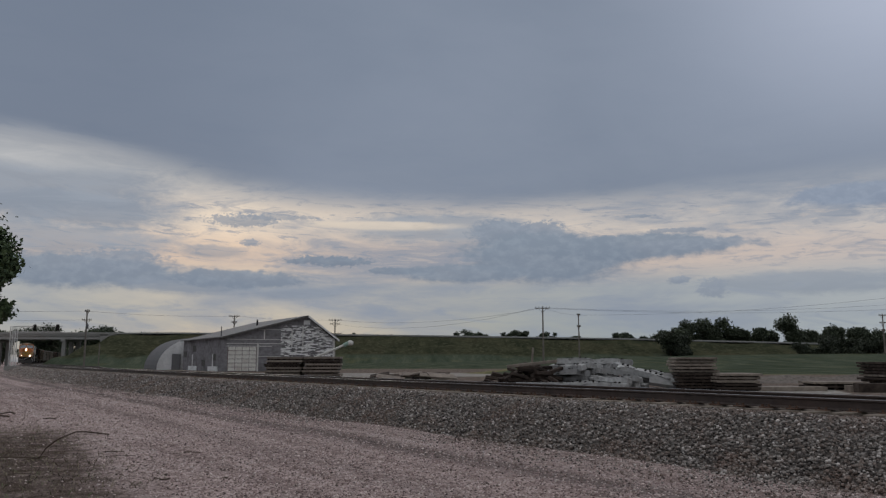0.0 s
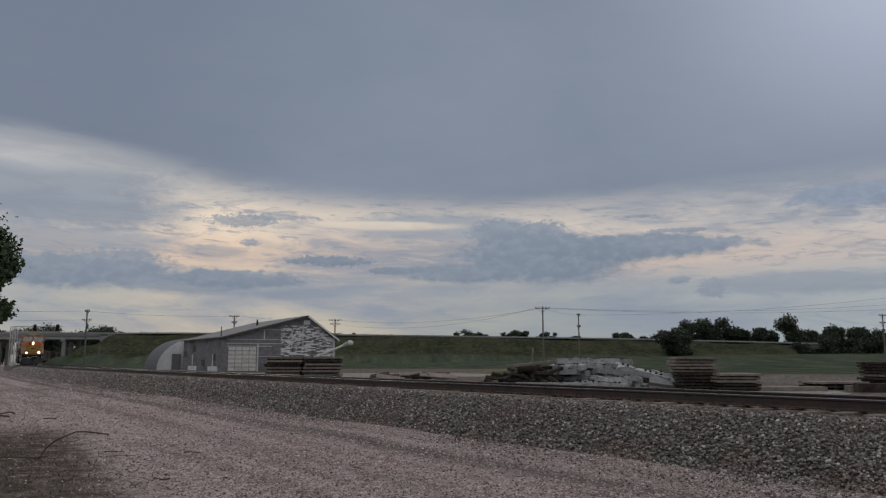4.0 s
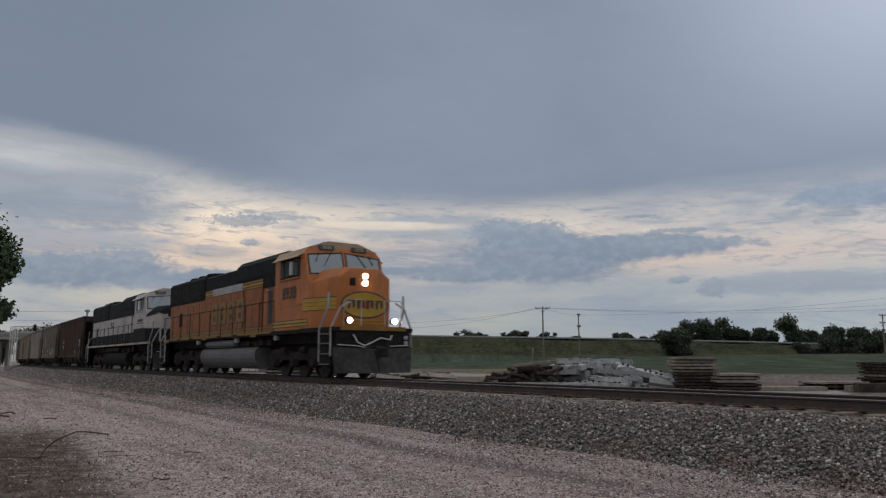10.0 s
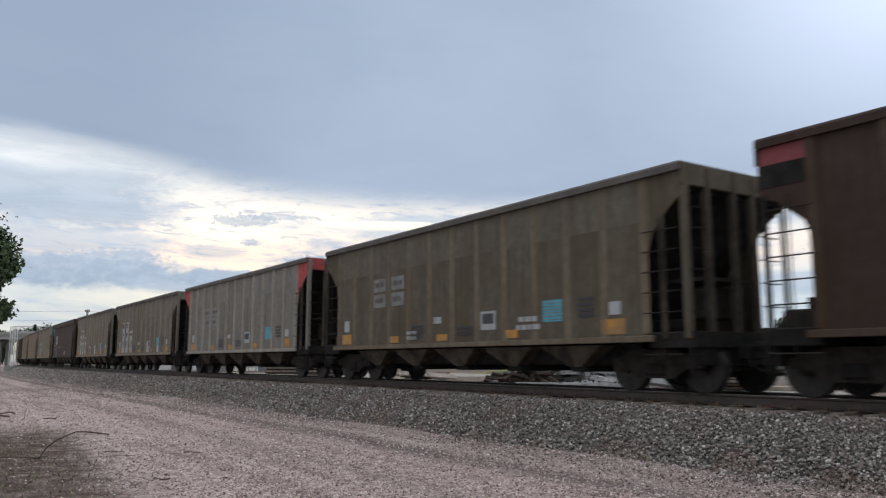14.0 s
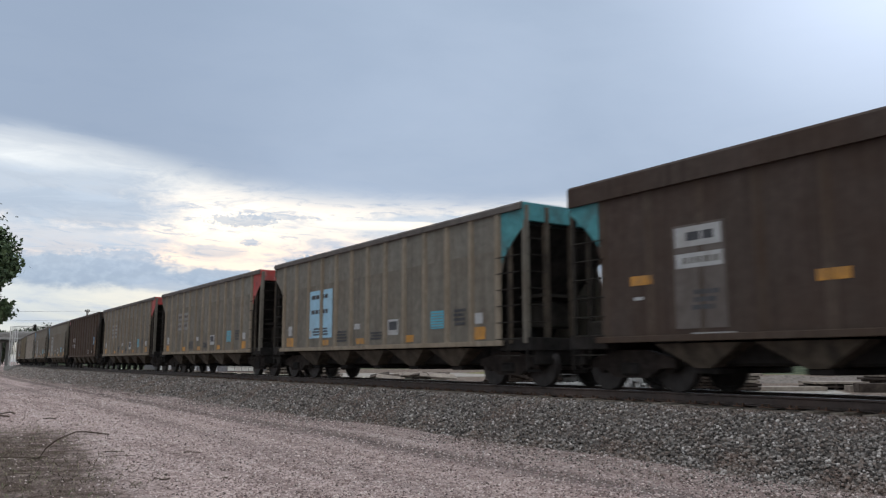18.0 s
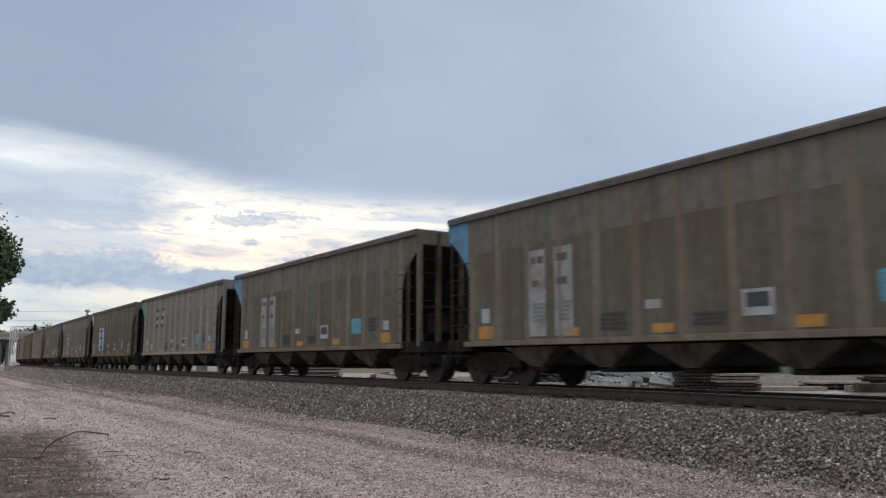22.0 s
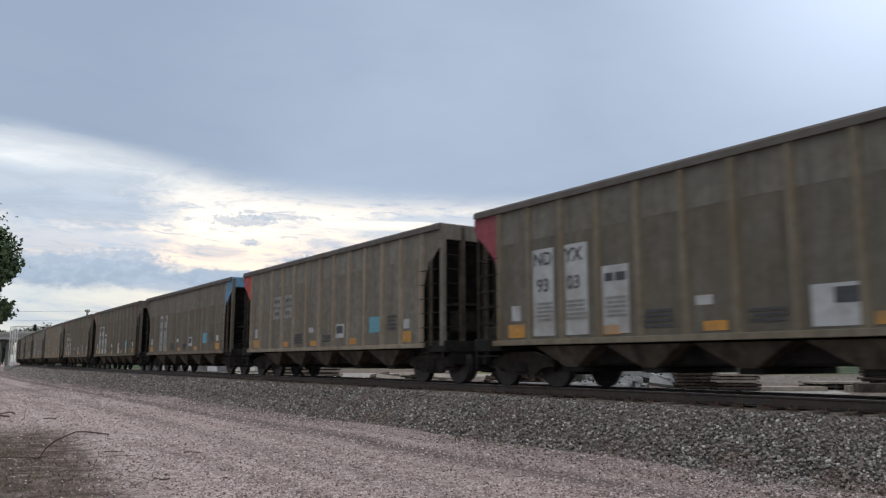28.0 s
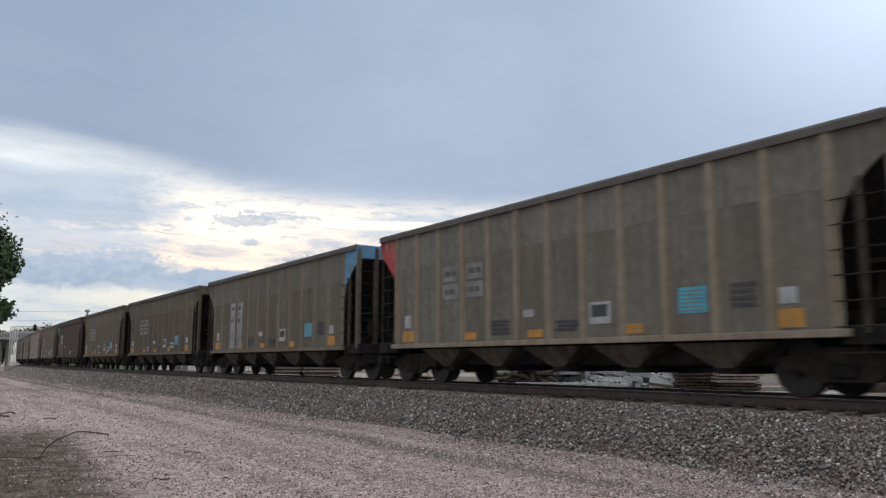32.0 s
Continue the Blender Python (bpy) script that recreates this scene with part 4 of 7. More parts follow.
        part("air_hose", Build().pipe([(x + fore * 0.3, -0.35, 0.78), (x + fore * 0.45, -0.36, 0.50), (x + fore * 0.62, -0.30, 0.40), (x + fore * 0.78, -0.22, 0.46)], 0.022), BLACK, car)
    part("brake_tank", Build().lathe([(-0.45, 0.02), (-0.42, 0.16), (0.42, 0.16), (0.45, 0.02)], (half - 1.1, -0.75, 1.22), "x", 12), BLACK, car, smooth=True)
    # underneath: centre sill, a black box added as shade, a row of discharge hoppers
    part("centre_sill", Build().box(-half, half, -0.16, 0.16, 0.62, 1.0).box(-5.1, 5.1, -0.95, 0.95, 0.50, 0.98, 0.05), BLACK, car)
    for i in range(5):
        x = -half + 2.95 - 0.0 + i * 2.12
        # darker than the hull: the shade below the sill is in the colour
        part("discharge_hopper", Build().loft([[(x - 0.92, -1.42, sill - 0.08), (x + 0.92, -1.42, sill - 0.08), (x + 0.92, 1.42, sill - 0.08), (x - 0.92, 1.42, sill - 0.08)],
                                               [(x - 0.16, -1.22, 0.46), (x + 0.16, -1.22, 0.46), (x + 0.16, 1.22, 0.46), (x - 0.16, 1.22, 0.46)]]), END_BROWN, car)
        part("gate", Build().box(x - 0.24, x + 0.24, -1.15, 1.15, 0.36, 0.47, 0.02), BLACK, car)
    for x in (-6.17 + 0.0, 6.17):
        freight_truck(car, x)
    heap, lumps = [], random.Random(label + end)
    for k in range(13):
        x = (half - 0.1) * (k - 6) / 6
        crown = (3.95 if k in (0, 12) else 4.20 + 0.26 * lumps.random())
        heap.append([(x, -1.46, 3.70), (x, -1.46, 3.86), (x, -0.9, crown - 0.2 * lumps.random()), (x, -0.1, crown), (x, 0.7, crown - 0.2), (x, 1.46, 3.86), (x, 1.46, 3.70)])
    part("load", Build().loft(heap), COAL, car, "heaped black coal")
    marks(car, words, paint)
    return car


def marks(car, words, paint):
    """Stencilled panels and patches on the near side."""
    ink = PANEL if paint == "brown" else INK
    if paint not in ("brown", "cocoa"):
        for a, b, z in ((5.25, 5.85, 1.40), (-6.08, -5.50, 1.40), (2.15, 2.62, 1.29), (-3.10, -2.65, 1.28), (-0.70, -0.22, 1.27)):
            panel(car, a, b, 1.10, z, ORANGE, "orange_patch")
    else:
        (panel(car, 5.86, 6.09, 1.2, 2.12, ORANGE, "orange_patch") if paint == "brown" else [panel(car, a, a + 0.53, z, z + 0.18, ORANGE, "orange_patch") for a, z in ((-5.7, 2.0), (-1.95, 1.79))])
    if words == "dark":                      # brown cars: white boxes and a blue panel
        panel(car, -4.65, -3.65, 2.16, 2.48, PANEL)
        bars(car, -4.52, -3.78, 2.22, 2.42, 1, INK, y=-1.544)
        panel(car, -4.65, -3.65, 1.70, 1.98, PANEL)
        bars(car, -4.52, -3.78, 1.75, 1.92, 1, INK, y=-1.544)
        panel(car, 4.96, 5.56, 1.84, 2.40, PALE_BLUE)
        bars(car, 5.0, 5.52, 1.88, 2.36, 5, BLUE, y=-1.544)
        panel(car, 2.66, 3.22, 1.14, 1.45, PANEL)
        panel(car, 2.74, 3.14, 1.20, 1.38, INK, y=-1.541)
        bars(car, 4.7, 5.2, 1.15, 1.4, 2, PANEL)
        return
    if words == "dark_white":
        panel(car, -4.65, -3.56, 1.15, 3.0, DULL)
        panel(car, -4.60, -3.62, 2.60, 2.96, PANEL, y=-1.542)
        bars(car, -4.44, -3.78, 2.66, 2.90, 1, INK, y=-1.548)
        panel(car, -4.60, -3.60, 2.22, 2.48, PANEL, y=-1.542)
        bars(car, -4.52, -3.66, 2.26, 2.44, 1, FAINT, y=-1.548)
        bars(car, -4.3, -3.7, 1.45, 1.85, 3, INK, y=-1.544)
        panel(car, -5.62, -5.40, 1.72, 1.78, PANEL)
        bars(car, -4.4, -3.4, 1.02, 1.09, 1, PANEL)
        panel(car, 1.5, 2.0, 1.2, 1.5, PANEL)
        return
    if words in ("columns", "columns3"):     # tall pale panels with the reporting marks
        cols = ((-4.20, -3.65), (-3.36, -2.80)) if words == "columns" else ((-5.20, -4.52), (-4.30, -3.50), (-3.12, -2.40))
        for i, (a, b) in enumerate(cols):
            top = 3.02 if words == "columns" or i < 2 else 2.46
            panel(car, a, b, 1.12, top, PANEL if words == "columns3" else COLUMN)
            if words == "columns3" and i < 2:
                for text, z in (("ND", "YX")[i], top - 0.24), (("93", "03")[i], top - 0.82):
                    lettering(text, 0.40, INK, car, pose((a + b) / 2, -1.548, z, 90), name="stencil")
            else:
                bars(car, a + 0.06, b - 0.06, top - 0.36, top - 0.10, 1, INK if words == "columns3" else DULL)
                if i < 2:
                    bars(car, a + 0.06, b - 0.06, top - 0.86, top - 0.62, 1, DULL)
            bars(car, a + 0.1, b - 0.05, 1.42, 1.86, 5, FAINT)
    elif words == "boxes":                   # two black boxes with pale marks
        for a, b in ((-4.06, -3.28), (-2.98, -2.18)):
            panel(car, a, b, 2.42, 3.46, INK)
            for z in (2.98, 2.54):
                bars(car, a + 0.10, b - 0.10, z, z + 0.36, 1, PANEL, y=-1.546)
        panel(car, -4.95, -4.45, 1.22, 1.52, PANEL)
    elif words == "sky_panel":
        panel(car, -4.25, -2.42, 1.35, 2.95, PALE_BLUE)
        for z in (2.62, 2.12):
            bars(car, -4.0, -2.75, z, z + 0.22, 1, INK)
        bars(car, -3.95, -2.7, 1.42, 1.70, 3, INK)
        panel(car, -4.15, -3.98, 1.40, 1.62, PANEL, y=-1.543)
    else:
        for a in (-4.08, -3.04):             # faded patches under the reporting marks
            for z in (2.14, 2.60):
                panel(car, a, a + 0.68, z, z + 0.38, FAINT)
                bars(car, a + 0.08, a + 0.60, z + 0.09, z + 0.30, 1, DULL, y=-1.544)
        if paint == "umber":
            bars(car, 2.54, 3.37, 1.24, 1.60, 2, PANEL, name="scrawl")
            bars(car, -2.2, -1.6, 1.14, 1.42, 2, PANEL, name="scrawl")
    panel(car, -0.85, -0.50, 1.55, 1.72, PANEL)
    if words == "columns3":                  # a large white consolidated panel
        panel(car, 1.29, 2.10, 1.10, 1.74, PANEL)
        panel(car, 1.66, 2.04, 1.44, 1.68, INK, y=-1.543)
        panel(car, 3.60, 4.16, 1.10, 1.42, PANEL)
    else:
        panel(car, 1.22, 1.80, 1.32, 1.76, PANEL)
        panel(car, 1.29, 1.73, 1.46, 1.70, INK, y=-1.543)
    panel(car, 3.48, 4.08, 1.42, 1.88, AQUA)
    for k in range(6):
        panel(car, 3.52, 4.04, 1.455 + k * 0.07, 1.475 + k * 0.07, FAINT, "panel_line", y=-1.543)
    bars(car, 4.55, 5.05, 1.45, 1.90, 4, INK)
    panel(car, 5.45, 5.75, 1.48, 1.74, PANEL)
    bars(car, -2.05, -1.35, 1.18, 1.55, 4, INK)
    bars(car, 0.2, 0.9, 1.2, 1.45, 3, INK)
    panel(car, -5.95, -5.65, 1.48, 1.82, PANEL)


COAL = material("coal", (0.02, 0.02, 0.021), 0.6, vary=0.5, scale=12.0, bump=1.0, bump_scale=10.0)
# ---- locomotives ----
GOLD = weather(material("orange_locomotive_paint", (0.42, 0.125, 0.019), 0.5, vary=0.10, scale=2.5, dirt=(0.19, 0.075, 0.028), dirt_scale=1.1, dirt_amount=0.65, stretch=(2, 2, 0.4), bump=0.04), (0.20, 0.06, 0.03), 1.0, (5.0, 5.0, 0.3), 0.5, 0.55, 0.75)
SOOTY = weather(material("sooty_orange_paint", (0.285, 0.083, 0.013), 0.6, vary=0.15, scale=2.5, dirt=(0.085, 0.036, 0.016), dirt_scale=1.0, dirt_amount=0.8, stretch=(2.5, 2.5, 0.4), bump=0.05), (0.42, 0.14, 0.025), 1.0, (6.0, 6.0, 0.5), 0.5, 0.55, 0.75)
WORN_GOLD = material("worn_yellow_paint", (0.26, 0.135, 0.018), 0.6, vary=0.3, dirt=(0.16, 0.06, 0.015), dirt_scale=3.0, dirt_amount=0.9, bump=0.0)
PLOW = material("scuffed_plow_steel", (0.062, 0.058, 0.056), 0.8, vary=0.3, dirt=(0.035, 0.03, 0.028), dirt_scale=1.8, dirt_amount=0.8, bump=0.1)
LEMON = material("yellow_stripe_paint", (0.44, 0.255, 0.022), 0.55, vary=0.12, dirt=(0.20, 0.125, 0.03), bump=0.02)
FOREST = material("dark_green_paint", (0.0135, 0.0175, 0.0185), 0.82, vary=0.2, dirt=(0.028, 0.028, 0.026), bump=0.04)
CREAM = material("white_locomotive_paint", (0.40, 0.365, 0.335), 0.5, vary=0.12, scale=2.5, dirt=(0.22, 0.185, 0.16), dirt_scale=0.9, dirt_amount=0.55, stretch=(2, 2, 0.4), bump=0.04)
TANK = material("grey_fuel_tank", (0.125, 0.122, 0.12), 0.7, vary=0.2, dirt=(0.09, 0.08, 0.075), dirt_scale=0.8, bump=0.05)
SILVER = material("pale_handrail", (0.55, 0.54, 0.52), 0.5, vary=0.1, bump=0.0)
OLIVE = material("olive_number_board", (0.10, 0.095, 0.06), 0.6, vary=0.1, bump=0.0)
ROOF_TAN = material("dusty_cab_roof", (0.42, 0.28, 0.18), 0.7, vary=0.15, dirt=(0.25, 0.2, 0.16), bump=0.05)
DECK_W = 1.54
PIN_DARK = material("dark_red_pin_stripe", (0.075, 0.018, 0.024), 0.6, vary=0.1, bump=0.0)
RAIL_GREY = material("dull_grey_stair_rail", (0.34, 0.33, 0.32), 0.6, vary=0.15, dirt=(0.16, 0.15, 0.14), dirt_scale=3.0, bump=0.0)
SEAM_ORANGE = material("dark_orange_seam", (0.10, 0.034, 0.012), 0.8)
SEAM_GREY = material("grey_door_seam", (0.13, 0.122, 0.115), 0.8)


def arch(half, low, side, crown, x, flat=0.5):
    """One ring of a body: upright walls to the height side, then a rounded shoulder to the crown."""
    return [(x, -half, low), (x, -half, side), (x, -half * 0.90, side + (crown - side) * 0.45), (x, -half * flat, crown - 0.02), (x, half * flat, crown - 0.02), (x, half * 0.90, side + (crown - side) * 0.45),
            (x, half, side), (x, half, low)]


def band(x0, x1, z0, z1, y, thick=0.008):
    return Build().box(x0, x1, y - thick, y + 0.002, z0, z1)


def six_wheel_truck(loco, x, facing):
    truck = part("truck", Build().box(-2.2, 2.2, -0.55, 0.55, 0.55, 0.95, 0.05), GRIME, loco, "three-axle locomotive truck", at=pose(x, 0, 0))
    for side in (-1, 1):
        y = side * 1.12
        outline = [(-2.45, 0.55), (-2.45, 0.85), (-2.1, 1.02), (-0.6, 1.06), (-0.3, 0.92), (0.3, 0.92), (0.6, 1.06), (2.1, 1.02), (2.45, 0.85), (2.45, 0.55), (2.15, 0.45), (1.35, 0.50), (1.1, 0.62),
                   (0.35, 0.62), (0.2, 0.5), (-0.2, 0.5), (-0.35, 0.62), (-1.1, 0.62), (-1.35, 0.50), (-2.15, 0.45)]
        part("side_frame", Build().prism(outline, y - 0.09, y + 0.09), GRIME, truck)
        for k in (-1.75, 0.0, 1.75):
            box = Build().box(k - 0.22, k + 0.22, y - 0.16, y + 0.12, 0.36, 0.70, 0.05).rod((k, y - 0.2, 0.53), (k, y, 0.53), 0.16, 12)
            part("journal_box", box, GRIME, truck)
            for q in (k - 0.30, k + 0.30):
                part("coil_spring", Build().rod((q, y - 0.05, 0.42), (q, y - 0.05, 0.72), 0.07, 8), BLACK, truck)
        part("brake_cylinder", Build().rod((-0.95, y - side * -0.14, 0.98), (-0.55, y - side * -0.14, 0.98), 0.12, 10).rod((0.80, y - side * -0.14, 0.98), (1.2, y - side * -0.14, 0.98), 0.12, 10), GRIME, truck)
    for k in (-1.75, 0.0, 1.75):
        wheelset(truck, k, 0.53)
    return truck


def locomotive(scheme, label, number):
    first = scheme == "orange"
    body, roof, low = (GOLD, FOREST, SOOTY) if first else (CREAM, FOREST, FOREST)
    loco = thing("locomotive", label, "locomotive", "locomotives of the coal train")
    # frame and deck
    part("frame", Build().box(-10.6, 10.25, -1.0, 1.0, 1.20, 1.60, 0.02).box(-10.3, 10.2, -0.75, 0.75, 0.80, 1.30, 0.04), BLACK, loco)
    part("walkway", Build().box(-10.6, 10.40, -DECK_W, DECK_W, 1.56, 1.70, 0.01), BLACK, loco)
    for side in (-1, 1):
        y = side * DECK_W
        if first:
            part("sill_stripe", Build().box(-10.2, 5.3, y - 0.012, y + 0.012, 1.63, 1.70), WORN_GOLD, loco, "yellow stripe along the sill")
            for k in range(9):
                x = -9.6 + k * 2.1
                part("sill_patch", Build().box(x, x + 0.55, y - 0.018, y + 0.018, 1.54, 1.68), WORN_GOLD if k % 3 == 0 else BLACK, loco)
        else:
            for k in range(20):
                x = -10.2 + k * 1.0
                part("sill_dash", Build().box(x, x + 0.995, y - 0.012, y + 0.012, 1.585, 1.70), ORANGE if k % 3 == 1 else PANEL, loco)
    # engine hood in bands
    back, front = -10.30, 5.45
    half = 1.17
    part("hood_lower", Build().box(back, front, -half, half, 1.70, 2.40 if not first else 3.57, 0.01), low, loco, "painted hood doors")
    if not first:
        part("hood_band", Build().box(back, front, -half - 0.002, half + 0.002, 2.40, 3.50, 0.01), CREAM, loco)
        part("pin_stripe", Build().box(-4.4, front, -half - 0.006, half + 0.006, 3.48, 3.52), PIN_DARK, loco)
    part("hood_roof", Build().loft([arch(half, 3.50 if not first else 3.57, 4.52, 4.70, back), arch(half, 3.50 if not first else 3.57, 4.52, 4.70, front)]), roof, loco, "dark green hood top")
    # door seams, hinges and vents
    for i in range(16):
        x = back + 0.5 + i * 0.92
        if x < front - 0.4:
            for side in (-1, 1):
                part("door_seam", Build().box(x - 0.007, x + 0.007, side * half - 0.006, side * half + 0.006, 1.80, 3.45), SEAM_ORANGE if first else SEAM_GREY, loco)
    for side in (-1, 1):
        y = side * half
        for k, z in ((0.0, 3.63), (1, 3.745), (2, 3.86)):
            if first:
                part("hood_stripe", band(-4.3, 3.28, z - 0.042, z + 0.042, y) if side < 0 else Build().box(-4.3, 3.28, y, y + 0.008, z - 0.042, z + 0.042), WORN_GOLD if k != 1 else LEMON, loco)
        part("screen", Build().box(3.32, 5.12, y - 0.05, y + 0.05, 3.50, 4.11, 0.01), BLACK, loco, "black inertial air screen")
        part("walk_door", Build().box(3.90, 4.30, y - 0.012, y + 0.012, 2.05, 3.36), material("blue_black_door", (0.018, 0.021, 0.030), 0.6), loco)
        part("louvre", Build().box(-8.55, -8.05, y - 0.015, y + 0.015, 2.35, 3.05, 0.005), BLACK, loco)
        if first:
            for z, mat in ((1.74, WORN_GOLD), (1.86, WORN_GOLD)):
                part("base_stripe", Build().box(back + 0.1, front, y - 0.007, y + 0.007, z, z + 0.10), mat, loco, "worn yellow stripe along the hood's foot")
            part("stripe_backing", Build().box(back + 0.1, front, y - 0.004, y + 0.004, 1.72, 1.985), INK, loco)
            part("door_panel", Build().box(-9.25, -8.55, y - 0.014, y + 0.014, 1.98, 3.22, 0.006), SOOTY, loco)
            part("filter_frame", Build().box(3.40, 3.80, y - 0.014, y + 0.014, 2.02, 3.30, 0.006), GOLD, loco)
        part("hood_rib", Build().box(0.98, 1.06, y - 0.02, y + 0.02, 2.0, 3.56), SEAM_ORANGE if first else SEAM_GREY, loco)
        part("hood_rib", Build().box(3.24, 3.32, y - 0.025, y + 0.025, 1.75, 3.56), SEAM_ORANGE if first else SEAM_GREY, loco)
        part("lift_lug", Build().box(-6.1, -5.95, y - 0.06, y + 0.06, 3.36, 3.44, 0.01).box(3.7, 3.85, y - 0.06, y + 0.06, 3.36, 3.44, 0.01), PANEL, loco)
        for x in (-4.35, 0.95, 5.30):
            part("junction_box", Build().box(x, x + 0.28, side * 1.36, side * 1.50, 1.36, 1.56, 0.02), PANEL if first else GRIME, loco, "pale junction box under the walkway" if first else "")
    # radiator section at the rear, flared at the top
    flare = [(-1.18, 3.50), (-1.22, 3.60), (-1.225, 4.55), (-1.10, 4.69), (1.10, 4.69), (1.225, 4.55), (1.22, 3.60), (1.18, 3.50)]
    part("radiator", Build().prism(flare, back - 0.05, -4.35, "x"), BLACK if first else FOREST, loco, "black flared radiator section")
    for side in (-1, 1):
        part("radiator_grille", Build().box(back + 0.3, -4.7, side * 1.225 - 0.01, side * 1.225 + 0.01, 3.70, 4.40), BLACK, loco)
    for x in (-8.3, -6.9, -5.5):
        part("fan_cowl", Build().lathe([(0.0, 0.74), (0.22, 0.74), (0.26, 0.68), (0.20, 0.6), (0.02, 0.1)], (x, 0, 4.67), "z", 20), BLACK, loco, smooth=True)
    # inverter housing behind the cab
    hump = [(-1.18, 3.95), (-1.22, 4.05), (-1.22, 4.60), (-1.0, 4.82), (1.0, 4.82), (1.22, 4.60), (1.22, 4.05), (1.18, 3.95)]
    part("inverter_housing", Build().prism(hump, 0.22, 5.35, "x"), FOREST, loco)
    part("exhaust_stack", Build().box(-2.0, -1.2, -0.45, 0.45, 4.58, 4.90, 0.03), BLACK, loco)
    for x in (-3.6, -2.9, -0.6, 0.1):
        part("roof_hatch", Build().box(x, x + 0.5, -0.55, 0.55, 4.60, 4.68, 0.02), FOREST, loco)
    # cab
    ring = lambda x, w=1.53, crown=4.88: arch(w, 1.70, 4.36, crown, x, 0.42)
    part("cab", Build().loft([ring(5.42), ring(7.80)]), body, loco, "rounded cab shell")
    face = [(-1.53, 3.10), (-1.53, 4.36), (-1.38, 4.59), (-0.64, 4.85), (0.64, 4.85), (1.38, 4.59), (1.53, 4.36), (1.53, 3.10)]
    part("cab_front", Build().loft([[(7.80, y, z) for y, z in face], [(8.46 - (z - 3.30) * 0.36, y, z) for y, z in face]]), body, loco)
    if not first:
        for side in (-1, 1):
            part("cab_lower", Build().box(5.42, 8.45, side * 1.53 - 0.008, side * 1.53 + 0.008, 1.70, 2.50), FOREST, loco)
            part("pin_stripe", Build().box(5.42, 8.45, side * 1.532 - 0.009, side * 1.532 + 0.009, 2.50, 2.54), PIN_DARK, loco)
    part("cab_roof", Build().loft([[(x, y * 1.01, z + 0.012) for x, y, z in arch(1.53, 4.34, 4.37, 4.89, q, 0.42)] for q in (5.38, 7.98)]), ROOF_TAN if first else CREAM, loco, "dusty cab roof")
    for side in (-1, 1):
        y = side * 1.535
        part("sun_visor", Build().add([(5.62, y, 4.40), (7.86, y, 4.40), (7.86, y + side * 0.22, 4.28), (5.62, y + side * 0.22, 4.28), (5.62, y, 4.37), (7.86, y, 4.37), (7.86, y + side * 0.22, 4.25), (5.62, y + side * 0.22, 4.25)],
                                      [(0, 1, 2, 3), (7, 6, 5, 4), (0, 4, 5, 1), (1, 5, 6, 2), (2, 6, 7, 3), (3, 7, 4, 0)]), ROOF_TAN if first else CREAM, loco)
        window = part("side_window", Build().box(5.93, 7.70, y - 0.012, y + 0.012, 3.58, 4.30, 0.004), BLACK if first else TANK, loco, "dark sliding cab window")
        part("pane", Build().box(6.35, 6.98, y - 0.018, y + 0.018, 3.64, 4.24), GLASS, window)
        part("pane", Build().box(5.98, 6.24, y - 0.017, y + 0.017, 3.64, 4.24), INK, window)
        part("pane", Build().box(7.10, 7.62, y - 0.016, y + 0.016, 3.64, 4.24), GLASS, window)
        part("window_sill", Build().box(5.90, 7.74, y - 0.05, y + 0.05, 3.52, 3.58, 0.01), body, window)
        part("mirror", Build().box(7.02, 7.18, y + side * 0.02, y + side * 0.12, 3.68, 4.16, 0.01), SILVER, loco, "pale wind deflector")
        part("rib", Build().box(5.50, 7.9, y - 0.012, y + 0.012, 2.56, 2.60), body, loco)
    # nose: full width at the cab, two flat chamfers, a flat face
    nose = []
    for x, w, hs, crown in ((7.76, 1.525, 3.28, 3.80), (8.42, 1.525, 3.28, 3.80), (8.56, 1.50, 3.30, 3.80), (8.70, 1.45, 3.32, 3.80), (9.50, 1.10, 3.46, 3.80), (9.63, 1.04, 3.47, 3.79), (9.71, 0.99, 3.46, 3.77), (9.75, 0.93, 3.43, 3.73)):
        nose.append([(x, -w, 1.72), (x, -w, hs - 0.06), (x, -w * 0.98, hs), (x, -w * 0.66, crown - 0.07), (x, -w * 0.55, crown), (x, w * 0.55, crown), (x, w * 0.66, crown - 0.07),
                     (x, w * 0.98, hs), (x, w, hs - 0.06), (x, w, 1.70)])
    part("nose", Build().loft(nose), body, loco, "broad faceted nose", smooth=True)
    for side in (-1, 1):
        slant = lambda z: 8.46 - (z - 3.30) * 0.36
        a, b = (0.10, 1.40) if side > 0 else (-1.40, -0.10)
        pane = [(a, 3.66 if side < 0 else 3.76), (b, 3.76 if side < 0 else 3.66), (b, 4.46 if side < 0 else 4.32), (a, 4.32 if side < 0 else 4.46)]
        part("windshield", Build().loft([[(slant(z) - 0.05, y, z) for y, z in pane], [(slant(z) + 0.012, y, z) for y, z in pane]]), GLASS, loco, "tinted windshield")
        gasket = [(a - 0.05, 3.61 if side < 0 else 3.71), (b + 0.05, 3.71 if side < 0 else 3.61), (b + 0.05, 4.51 if side < 0 else 4.37), (a - 0.05, 4.37 if side < 0 else 4.51)]
        part("gasket", Build().loft([[(slant(z) - 0.05, y, z) for y, z in gasket], [(slant(z) + 0.006, y, z) for y, z in gasket]]), BLACK, loco)
